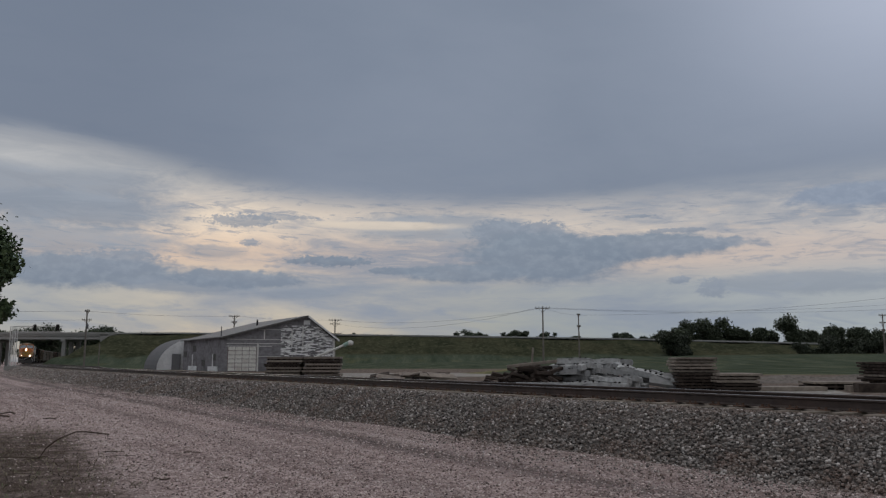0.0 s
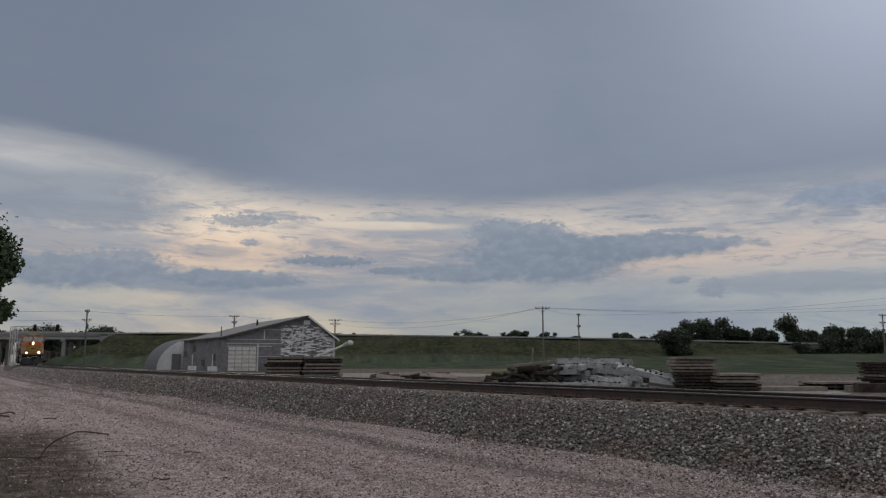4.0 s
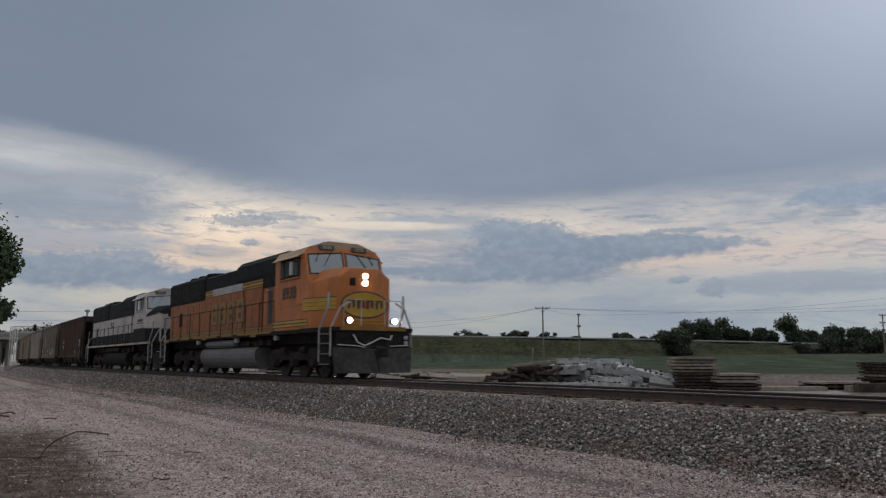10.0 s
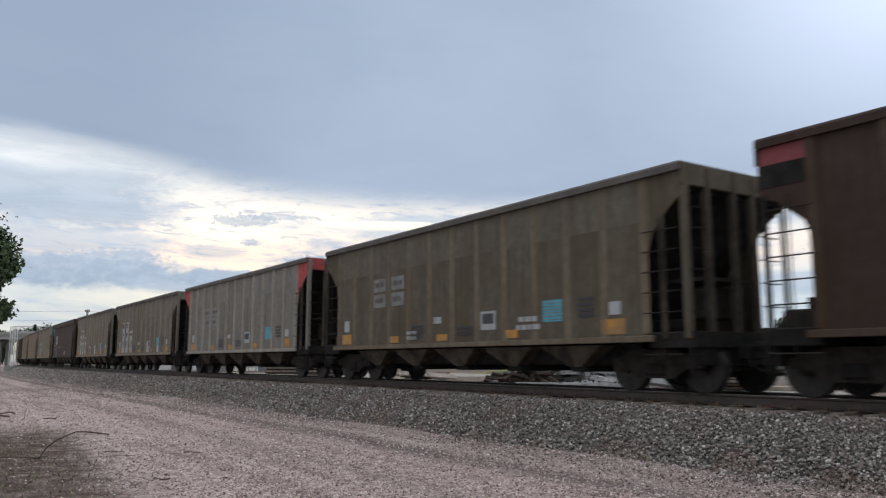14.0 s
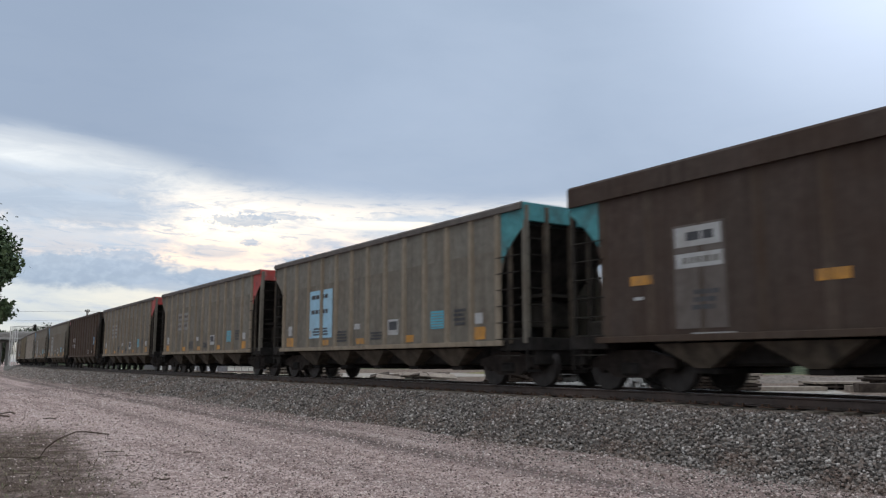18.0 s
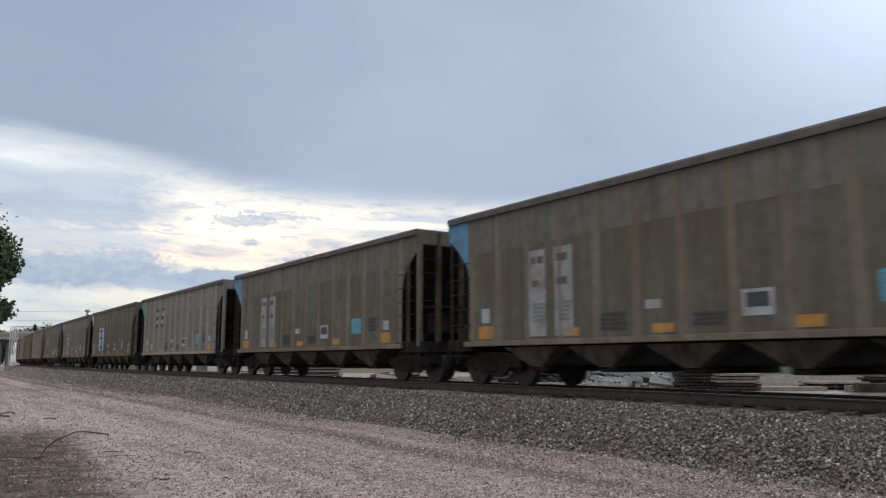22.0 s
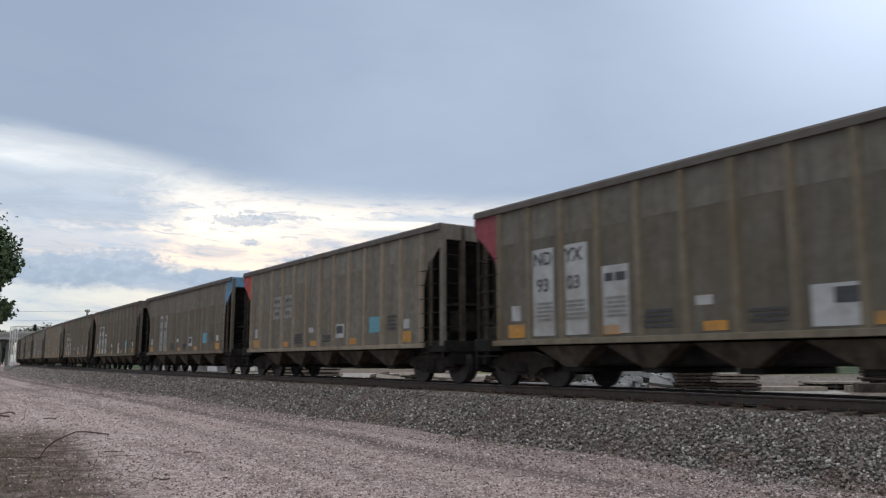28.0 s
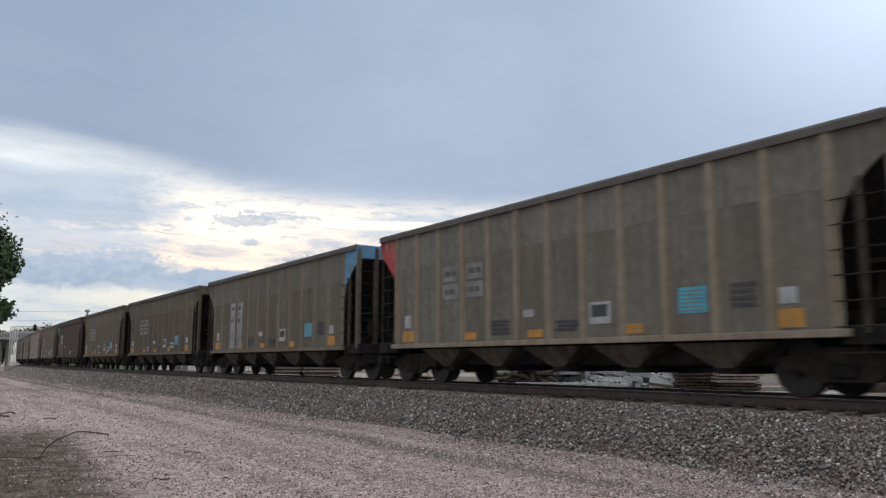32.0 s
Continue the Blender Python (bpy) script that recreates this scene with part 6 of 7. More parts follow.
CAST = weather(material("cast_concrete_tie", (0.47, 0.47, 0.465), 0.9, vary=0.2, scale=5.0, dirt=(0.22, 0.21, 0.205), dirt_scale=2.2, dirt_amount=0.7, spread=0.45, bump=0.3), (0.10, 0.095, 0.09), 3.0, (1.0, 1.0, 2.0), 0.7, 0.56, 0.68)
ties_made = []
STACK1, STACK2 = (5.65, 31.5), (6.85, 30.1)      # near left corners of the two stacks of ties


def concrete_tie(at):
    if ties_made:
        return copy_thing(ties_made[0], at)
    b = Build()
    rings = []
    for x, w, h in ((-1.3, 0.13, 0.20), (-1.25, 0.14, 0.22), (-0.6, 0.135, 0.22), (-0.3, 0.115, 0.17), (0.3, 0.115, 0.17), (0.6, 0.135, 0.22), (1.25, 0.14, 0.22), (1.3, 0.13, 0.20)):
        rings.append([(x, -w, 0.0), (x, w, 0.0), (x, w * 0.85, h), (x, -w * 0.85, h)])
    t = thing("concrete_tie", "pale grey concrete tie in a heap", "railway tie", "heap of concrete ties", at=at)
    part("body", b.loft(rings), CAST, t)
    for x in (-0.88, -0.66, 0.66, 0.88):
        part("clip", Build().box(x - 0.03, x + 0.03, -0.05, 0.05, 0.215, 0.27, 0.01), BLACK, t)
    ties_made.append(t)
    return t


def tie_heap():
    rng = random.Random(8)
    # two stacks of ties laid side by side, their near ends towards the track
    for cx, cy, cols, rows, turn in ((STACK1[0], STACK1[1], 7, 4, -62), (STACK2[0], STACK2[1], 4, 2, -57)):
        ax = radians(turn)
        for r in range(rows):
            n = cols - (r + 1) // 2
            for c in range(n):
                off = c * 0.315 + (r % 2) * 0.14 + rng.uniform(-0.05, 0.05)
                slip = -1.3 + rng.uniform(-0.28, 0.28) - r * 0.05
                concrete_tie(pose(cx + math.cos(ax) * slip - math.sin(ax) * off, cy + math.sin(ax) * slip + math.cos(ax) * off, YARD + r * 0.228 + rng.uniform(0, 0.01), rng.uniform(-16, 16), rng.uniform(-3, 3), turn + rng.uniform(-8, 8)))
    for k in range(2):                        # tossed across the top of the stack
        concrete_tie(pose(STACK1[0] + 0.35 + k * 0.6, STACK1[1] + 1.35 + k * 0.35, YARD + 0.92, rng.uniform(-12, 12), rng.uniform(-2, 3), -22 + rng.uniform(-8, 8)))
    # loose ones that have slid down beside the heap like a fan
    for k in range(11):
        q = k / 10
        concrete_tie(pose(7.5 + q * 1.5 + rng.uniform(-0.12, 0.12), 31.5 - q * 1.1 + rng.uniform(-0.35, 0.35), YARD + 0.12 + 0.28 * (1 - q) * rng.random() + 0.08 * (k % 3), rng.uniform(-22, 22), 7 + rng.uniform(-3, 9), -38 + rng.uniform(-20, 20)))
    for k in range(3):
        concrete_tie(pose(4.1 + k * 0.5, 30.6 + rng.uniform(-0.1, 0.3), YARD + 0.01, 0, 0, 2 + rng.uniform(-4, 4)))
    slab_ = thing("concrete_slab", "broken pale concrete slab leaning on its heap", "slab", at=pose(8.75, 29.9, YARD + 0.02, 34, 6, -24))
    part("body", Build().prism([(-1.0, 0.0), (0.75, -0.05), (1.0, 0.28), (0.55, 0.80), (-0.65, 0.72), (-1.05, 0.35)], 0.0, 0.14, "z"), CAST, slab_)


def timber(at, length, w, h, mat_dark, group, label):
    t = thing("timber", label, "timber", group, at=at)
    part("beam", Build().box(-length / 2, length / 2, -w / 2, w / 2, 0, h, 0.012), DARK_WOOD if mat_dark else PANEL_WOOD, t)
    return t


def timber_heaps():
    rng = random.Random(21)
    for k in range(64):                       # the dark heap of broken ties
        q = rng.random()
        x, y = 3.6 + rng.gauss(0, 0.75), 34.0 + rng.gauss(0, 0.9)
        z = YARD + 1.0 * max(0.0, 1 - abs(x - 3.7) / 1.7) * rng.random()
        timber(pose(x, y, z, rng.uniform(-25, 25), rng.uniform(-24, 24), rng.uniform(-60, 60)), rng.uniform(0.5, 1.7), 0.17, 0.13, q < 0.88, "heap of broken ties", "broken dark tie in a loose heap" if q < 0.88 else "broken bleached tie in a loose heap")
    for k in range(16):                       # scattered boards by the road
        x = -3.7 + k * 0.25 + rng.uniform(-0.2, 0.2)
        timber(pose(x, 45.0 + rng.uniform(-1, 1), YARD + 0.05 + 0.22 * rng.random(), rng.uniform(8, 30), rng.uniform(-12, 12), rng.uniform(-35, 35)), rng.uniform(1.0, 1.9), 0.55, 0.07, k % 3 == 1, "heap of loose boards",
               "dark loose board on a low heap" if k % 3 == 1 else "bleached loose board on a low heap")
    timber(pose(4.05, 33.2, YARD + 0.9, 0, -6, 8), 2.8, 0.16, 0.12, False, "heap of broken ties", "long bleached tie across a heap")
    post = thing("wooden_post", "leaning pale wooden post", "post", at=pose(3.95, 36.0, YARD, 0, 5, 0))
    part("shaft", Build().rod((0, 0, 0), (0, 0, 1.65), 0.05, 8, 0.04), PANEL_WOOD, post)


def conveyor():
    auger = thing("grain_auger", "white tube auger leaning beside the shed", "auger")
    part("tube", Build().rod((-13.6, 74.5, 1.25), (-9.35, 75.0, 3.05), 0.11, 12), WHITE, auger)
    part("spout", Build().rod((-9.4, 75.0, 3.02), (-8.85, 75.05, 3.28), 0.19, 12), material("faded_green_paint", (0.28, 0.40, 0.34), 0.7), auger)
    part("hood", Build().lathe([(-0.3, 0.1), (-0.2, 0.24), (0.1, 0.24), (0.25, 0.1)], (-8.75, 75.05, 3.25), "x", 12), WHITE, auger)
    for x in (-12.2, -12.9):
        part("leg", Build().rod((x, 74.3, YARD), (x + 0.5, 74.7, 1.7), 0.05, 6), STEEL, auger)


def mound():
    xs, ys = np.linspace(13, 30, 60), np.linspace(35, 46, 30)
    x, y = np.meshgrid(xs, ys)
    z = YARD - 0.1 + (0.30 + 0.10 * np.sin(x * 1.7) * np.cos(y * 1.3) + 0.10 * np.sin(x * 4.1 + y * 3.0)) * np.exp(-((y - 40.5) / 2.6) ** 2) * swing(x, 13, 16) * swing(-x, -30, -26)
    i, j = np.meshgrid(np.arange(29), np.arange(59), indexing="ij")
    i, j = i.ravel(), j.ravel()
    me = fast_mesh("dirt_mound", np.stack((x.ravel(), y.ravel(), z.ravel()), axis=1), np.stack((i * 60 + j, i * 60 + j + 1, (i + 1) * 60 + j + 1, (i + 1) * 60 + j), axis=1),
                   material("brown_dirt_heap", (0.135, 0.115, 0.10), 0.95, vary=0.45, scale=7.0, dirt=(0.25, 0.22, 0.195), dirt_scale=2.0, bump=1.0, bump_scale=9.0))
    me.shade_smooth()
    tagged(new("dirt_mound", me), "low brown heap of dirt and old ballast", "mound", kind="structure")


warehouse()
arch_shed()
panel_stack(-10.35, 52.6, 1.0, 2.3, 2.4, 6, 0.216, 12, 1, lambda k: k != 3, 0.40, 0.12)
panel_stack(-7.95, 52.6, 3.0, 2.3, 2.4, 6, 0.218, 12, 6, lambda k: k != 4, 0.40, 0.16)
panel_stack(9.45, 30.2, -8.0, 1.45, 2.4, 10, 0.116, 4, 2, lambda k: k > 4, 0.26, 0.07)
panel_stack(10.5, 28.9, -6.0, 1.45, 2.2, 5, 0.118, 4, 3, lambda k: k > 1, 0.26, 0.05)
panel_stack(14.5, 29.6, -2.0, 1.9, 1.6, 2, 0.14, 4, 4, lambda k: k > 0)
panel_stack(18.4, 31.6, 4.0, 2.6, 2.2, 8, 0.124, 6, 5, lambda k: k == 3, 0.28, 0.1)
tie_heap()
timber_heaps()
conveyor()
mound()
for k, (x, y, l, t) in enumerate(((16.6, 26.6, 5.5, -3), (17.4, 27.2, 6.5, 2), (15.6, 27.6, 3.2, -1), (12.2, 28.0, 2.4, 1))):
    timber(pose(x, y, YARD, 0, 0, t), l, 0.45, 0.30 - 0.05 * k, k < 2, "long timbers beside the track", "long dark timber lying beside the track" if k < 2 else "long bleached timber lying beside the track")

# ---- poles, wires, signal, bridge ----
POLE_WOOD = material("grey_pole_wood", (0.20, 0.175, 0.155), 0.9, vary=0.2, scale=3.0, dirt=(0.10, 0.085, 0.075), stretch=(4, 4, 0.3), bump=0.2)
WIRE = material("wire", (0.16, 0.165, 0.175), 0.6, vary=0.05, bump=0.0)


def land_z(x, y):
    p, q = np.array([float(x)]), np.array([float(y)])
    return float(land_height(p, q, from_line(p, q))[0])


def utility_pole(x, y, top, arms, label):
    base = land_z(x, y)
    pole = thing("utility_pole", label, "utility pole", at=pose(x, y, base))
    h = top - base
    part("shaft", Build().rod((0, 0, -0.3), (0, 0, h), 0.19, 10, 0.12), POLE_WOOD, pole)
    for dz, half in arms:
        arm = part("crossarm", Build().box(-half, half, -0.07, 0.07, h - dz - 0.08, h - dz + 0.08, 0.01), POLE_WOOD, pole)
        for q in ((-half + 0.1, -half * 0.5, half * 0.5, half - 0.1)):
            part("insulator", Build().rod((q, 0, h - dz + 0.08), (q, 0, h - dz + 0.30), 0.06, 6), GRIME, arm)
        part("brace", Build().rod((-half * 0.6, 0.1, h - dz), (0, 0.16, h - dz - 0.8), 0.03, 5).rod((half * 0.6, 0.1, h - dz), (0, 0.16, h - dz - 0.8), 0.03, 5), STEEL, pole)
    return pole


utility_pole(-67.8, 150.0, 11.3, ((0.35, 0.5), (2.0, 0.9)), "tall grey wooden utility pole with short crossarms")
part("transformer", Build().lathe([(0, 0.05), (0.05, 0.25), (0.8, 0.25), (0.85, 0.05)], (0.3, -0.3, 7.2), "z", 10), TIN, bpy.data.objects["utility_pole"])
utility_pole(-45.0, 170.0, 11.35, ((0.2, 1.1), (1.5, 0.6), (3.2, 1.5)), "grey utility pole behind the shed roof")
utility_pole(-26.0, 190.0, 11.6, ((0.25, 1.5), (1.2, 1.2), (3.5, 1.6)), "grey utility pole with wide crossarms behind the shed")
utility_pole(19.0, 150.0, 11.9, ((0.35, 1.4),), "tall pale utility pole with one wide crossarm")
utility_pole(30.1, 175.0, 12.0, ((0.3, 0.4), (2.8, 0.45)), "slim grey utility pole with short arms")
utility_pole(106.0, 190.0, 12.9, ((0.4, 0.9), (2.2, 0.8), (4.0, 0.5)), "grey utility pole before the far trees")
slim = thing("sign_post", "slim pale post beside the line", "post", at=pose(-64.2, 148.0, land_z(-64.2, 148.0)))
part("shaft", Build().rod((0, 0, 0), (0, 0, 4.3), 0.10, 8), POLE_WOOD, slim)


def wires(runs, label):
    for a, b, sag, r in runs:
        pts = [Vector(a).lerp(Vector(b), i / 12) - Vector((0, 0, sag * 4 * (i / 12) * (1 - i / 12))) for i in range(13)]
        w = thing("power_line", label, "wire", "overhead wires")
        part("strand", Build().pipe(pts, r, 4), WIRE, w)


wires([((-160, 120, 12.0), (-67.8, 150, 11.0), 1.0, 0.022), ((-67.8, 150, 11.0), (-45, 170, 11.2), 0.4, 0.022), ((-45, 170, 11.2), (-26, 190, 11.4), 0.4, 0.022), ((-26, 190, 11.4), (19, 150, 11.6), 1.6, 0.022),
       ((-26, 190, 10.4), (17.8, 150, 11.6), 2.2, 0.022), ((19, 150, 11.6), (30.1, 175, 11.7), 0.3, 0.02), ((30.1, 175, 11.7), (95, 165, 14.9), 1.0, 0.024), ((20.2, 150, 11.6), (95, 165, 13.4), 1.0, 0.024), ((17.8, 150, 11.6), (95, 165, 12.4), 0.9, 0.024),
       ((-160, 120, 9.6), (-67.8, 150, 9.3), 0.8, 0.02), ((106, 190, 12.5), (190, 200, 15.0), 1.0, 0.03), ((106, 190, 10.8), (190, 200, 13.5), 1.0, 0.03)], "thin dark overhead wire")


def signal_gantry():
    g = thing("signal_gantry", "pale lattice signal gantry standing beside the track", "signal gantry")
    x, y, z0 = -73.3, 135.0, 0.3
    top = 7.45
    for dx in (-0.42, 0.42):
        for dy in (-0.35, 0.35):
            part("mast_leg", Build().box(x + dx - 0.05, x + dx + 0.05, y + dy - 0.05, y + dy + 0.05, z0, top), SILVER, g)
    for k in range(9):
        z = z0 + 0.2 + k * 0.78
        for dy in (-0.36, 0.36):
            part("lacing", Build().rod((x - 0.42, y + dy, z), (x + 0.42, y + dy, z + 0.78), 0.03, 4).rod((x + 0.42, y + dy, z), (x - 0.42, y + dy, z + 0.78), 0.03, 4), SILVER, g)
    for z in (top, top - 0.95):
        for dy in (-0.35, 0.35):
            part("arm_chord", Build().box(x, x + 8.1, y + dy - 0.05, y + dy + 0.05, z - 0.05, z + 0.05), SILVER, g)
    for k in range(9):
        q = x + 0.4 + k * 0.86
        part("arm_web", Build().rod((q, y - 0.35, top), (q + 0.43, y - 0.35, top - 0.95), 0.025, 4).rod((q + 0.43, y - 0.35, top - 0.95), (q + 0.86, y - 0.35, top), 0.025, 4), SILVER, g)
    part("walkway_rail", Build().pipe([(x, y - 0.4, top + 0.55), (x + 8.0, y - 0.4, top + 0.55)], 0.025, 4), SILVER, g)
    for q in (x + 3.8, x + 7.7):
        head = part("signal_head", Build().box(q - 0.22, q + 0.22, y - 0.75, y - 0.45, top - 0.75, top + 0.30, 0.05), BLACK, g, "black signal head")
        for z in (0.08, -0.22, -0.52):
            part("visor", Build().rod((q, y - 0.95, top + z), (q, y - 0.74, top + z), 0.12, 10), BLACK, head)
    part("footing", Build().box(x - 0.9, x + 0.9, y - 0.8, y + 0.8, -0.2, 0.75, 0.05), CONCRETE, g)


def overpass():
    b = thing("road_overpass", "grey concrete road bridge over the tracks", "bridge")
    y0, y1 = BANK_Y - 5.5, BANK_Y + 5.5
    part("deck", Build().box(-215, -97.5, y0, y1, 8.9, 9.35), CONCRETE, b)
    for y in (y0 + 0.4, y0 + 3.6, y1 - 3.6, y1 - 0.4):
        part("girder", Build().prism([(y - 0.3, 8.9), (y + 0.3, 8.9), (y + 0.12, 8.6), (y + 0.12, 8.05), (y + 0.3, 7.85), (y - 0.3, 7.85), (y - 0.12, 8.05), (y - 0.12, 8.6)], -215, -98, "x"), CONCRETE, b)
    for y in (y0, y1):
        part("parapet", Build().box(-215, -95, y - 0.15, y + 0.15, 9.35, 9.85, 0.03), CONCRETE, b, "pale concrete parapet")
    for x in (-110.3, -131.5, -160.0, -188.0):
        for y in (y0 + 1.0, BANK_Y, y1 - 1.0):
            part("pier_column", Build().box(x - 0.55, x + 0.55, y - 0.45, y + 0.45, 0.0, 7.2, 0.08), CONCRETE, b)
        part("pier_cap", Build().box(x - 0.7, x + 0.7, y0, y1, 7.2, 7.85, 0.08), CONCRETE, b)
    part("abutment", Build().box(-99.5, -96.5, y0, y1, 4.0, 9.1), CONCRETE, b)


def embankment_road():
    """The road on the bank, with its kerb line and guard rail."""
    xs = np.arange(-97.0, 262.0, 4.0)
    rings = [[(x, BANK_Y - 5.2, float(bank_top(x)) - 0.02), (x, BANK_Y + 5.2, float(bank_top(x)) - 0.02), (x, BANK_Y + 5.2, float(bank_top(x)) + 0.10), (x, BANK_Y - 5.2, float(bank_top(x)) + 0.10)] for x in xs]
    structure("road", Build().loft(rings), material("pale_asphalt", (0.22, 0.215, 0.21), 0.9, vary=0.15), "pale road along the top of the embankment", category="road")
    rail = thing("guard_rail", "pale steel guard rail along the embankment road", "guard rail")
    part("beam", Build().loft([[(x, BANK_Y - 5.6, float(bank_top(x)) + z) for z in (0.05, 0.42)] + [(x, BANK_Y - 5.52, float(bank_top(x)) + z) for z in (0.42, 0.05)] for x in xs]), material("dull_galvanised_rail", (0.33, 0.33, 0.32), 0.7, vary=0.1), rail)
    post = Build().box(-0.06, 0.06, -0.05, 0.05, -0.4, 0.62).mesh("rail_post", POLE_WOOD)
    for x in np.arange(-95, 250, 4.0):
        ob = new("rail_post", post)
        ob.parent = rail
        ob.matrix_basis = pose(float(x), BANK_Y - 5.5, float(bank_top(x)))


signal_gantry()
overpass()
embankment_road()
# ---- trees and weeds ----
BARK = material("bark", (0.09, 0.072, 0.058), 0.95, vary=0.35, scale=8.0, bump=0.6)


def leaf_material(name, dark, light):
    m = stones_material(name, ((0.0, dark), (0.6, tuple((a + b) / 2 for a, b in zip(dark, light))), (1.0, light)), 0.75)
    return m


LEAF = leaf_material("dark_leaves", (0.034, 0.046, 0.028), (0.080, 0.098, 0.055))
LEAF_BUSH = leaf_material("dark_bush_leaves", (0.024, 0.032, 0.020), (0.056, 0.068, 0.038))
LEAF_NEAR = leaf_material("cottonwood_leaves", (0.035, 0.060, 0.025), (0.095, 0.135, 0.055))


def tree(x, y, z, height, spread, seed, mat, leaf, count, label, name="tree", clumps=None, low=0.25):
    """A tapered trunk with limbs and a crown of single leaves in uneven clumps."""
    rng = random.Random(seed)
    t = thing(name, label, "tree" if name == "tree" else "bush", at=pose(x, y, z))
    wood = Build()
    fork = height * rng.uniform(0.28, 0.4)
    wood.rod((0, 0, -0.3), (0, 0, fork), 0.022 * height + 0.05, 9, 0.014 * height + 0.03)
    if clumps is None:
        clumps = []
        for i in range(14 + int(spread)):
            a, r = rng.uniform(0, 6.283), spread * rng.uniform(0.15, 0.8)
            q = rng.uniform(low, 1.0)
            r *= math.sin(math.pi * min(1.0, 0.18 + 0.80 * (1 - abs(q - 0.55) * 1.1)))
            clumps.append((r * math.cos(a), r * math.sin(a), height * (0.10 + 0.82 * q), spread * rng.uniform(0.24, 0.46)))
    for cx, cy, cz, cr in clumps:
        mid = Vector((cx * 0.35, cy * 0.35, max(fork * 0.8, cz * 0.7)))
        wood.rod((0, 0, fork * 0.85), mid, 0.010 * height + 0.02, 6, 0.006 * height + 0.015)
        wood.rod(mid, (cx, cy, cz), 0.006 * height + 0.015, 5, 0.01)
    part("trunk", wood, BARK, t)
    g = np.random.default_rng(seed)
    n = count
    pick = g.integers(0, len(clumps), n)
    c = np.array(clumps)[pick]
    d = g.normal(size=(n, 3))
    d /= np.linalg.norm(d, axis=1)[:, None]
    rad = c[:, 3] * g.random(n) ** 0.45 * (1 + 0.35 * g.normal(size=n) * 0.5)
    p = c[:, :3] + d * rad[:, None] * np.array([1.0, 1.0, 0.78])
    u = g.normal(size=(n, 3))
    u /= np.linalg.norm(u, axis=1)[:, None]
    w = np.cross(u, g.normal(size=(n, 3)))
    w /= np.linalg.norm(w, axis=1)[:, None]
    s = leaf * g.uniform(0.6, 1.4, n)[:, None]
    v = np.stack((p - u * s, p + w * s * 0.55, p + u * s, p - w * s * 0.55), axis=1).reshape(-1, 3)
    ob = new("crown", fast_mesh("crown", v, np.arange(n * 4).reshape(-1, 4), mat))
    ob.parent = t
    return t


# the cottonwood beside the road: only the tips of its limbs reach into view
tree(-26.6, 40.0, 0.0, 10.5, 5.0, 4, LEAF_NEAR, 0.12, 22000, "tall green cottonwood with ragged drooping limbs",
     clumps=[(3.45, 0.0, 6.7, 1.35), (2.9, 0.6, 7.6, 1.2), (4.0, 0.1, 6.3, 0.7), (3.7, -0.3, 6.0, 1.0), (3.1, 0.2, 5.3, 0.7), (3.7, 0.2, 4.1, 0.8), (3.2, -0.2, 3.5, 0.7), (1.0, 1.0, 9.0, 2.0), (-1.5, 0, 8.0, 2.4), (0.2, -1, 6.5, 2.2), (-2, 1, 5.5, 2.0)])
# trees beyond the embankment and before it
for i, (x, y, top, spread) in enumerate(((67.6, 290, 11.6, 5.0), (75.0, 288, 10.2, 5.0), (84.0, 285, 13.0, 7.0), (91.0, 290, 16.0, 7.5), (97.5, 288, 16.8, 7.5), (104.0, 292, 14.5, 7.0), (111.0, 290, 13.0, 7.0),
                                         (118.0, 293, 13.6, 6.5), (127.0, 286, 18.6, 7.0), (134.0, 290, 13.5, 6.5), (142.0, 288, 14.0, 7.0), (150.0, 286, 13.2, 7.5), (158.0, 284, 12.2, 7.0), (165.0, 287, 10.5, 6.0), (87.5, 296, 12.5, 7.0), (114.5, 296, 11.5, 7.0), (122.0, 297, 12.0, 7.0), (138.0, 296, 12.0, 7.0), (146.0, 295, 12.0, 7.0), (107.5, 297, 12.0, 7.0), (100.5, 297, 13.0, 7.0), (80.0, 296, 10.5, 6.0))):
    base = 0.5
    tree(x, y, base, top - base, spread, 30 + i, LEAF, 0.40, 12500, "dark green broadleaf tree beyond the embankment", low=0.10)
for i, (x, y, top, spread) in enumerate(((61.5, 214, 8.9, 5.2), (65.0, 216, 7.8, 4.4), (98.5, 215, 5.6, 3.4), (105.0, 216, 7.6, 5.0), (110.5, 214, 7.2, 5.0), (116.0, 215, 6.8, 4.6))):
    z = land_z(x, y)
    tree(x, y, z, max(2.5, top - z), spread, 60 + i, LEAF_BUSH, 0.27, 8000, "dense dark bush on the embankment's slope", name="bush", low=0.0)
for i, (x, top, spread) in enumerate(((7.0, 11.3, 3.2), (10.5, 12.0, 3.4), (14.5, 11.2, 2.5), (24.0, 11.8, 3.0), (27.2, 12.4, 3.2), (31.0, 12.0, 3.0), (37.0, 11.9, 2.8), (40.5, 11.9, 2.8), (-33.0, 11.5, 1.6), (49.0, 10.6, 2.0))):
    tree(x, 292.0 + i % 3, 0.5, top + 0.7, spread * 1.15, 80 + i, LEAF, 0.32, 2600, "small dark tree showing above the embankment road", low=0.35)
for i, x in enumerate((-196, -188, -180, -172, -163, -155, -147, -170, -158, -140, -133, -152, -145)):
    tree(x, 330.0 + (i % 3) * 9, 0.5, 13.5 + (i * 7 % 5) * 0.8 - 1.0, 8.0, 100 + i, LEAF, 0.5, 5000, "dark green tree beyond the bridge", low=0.0)


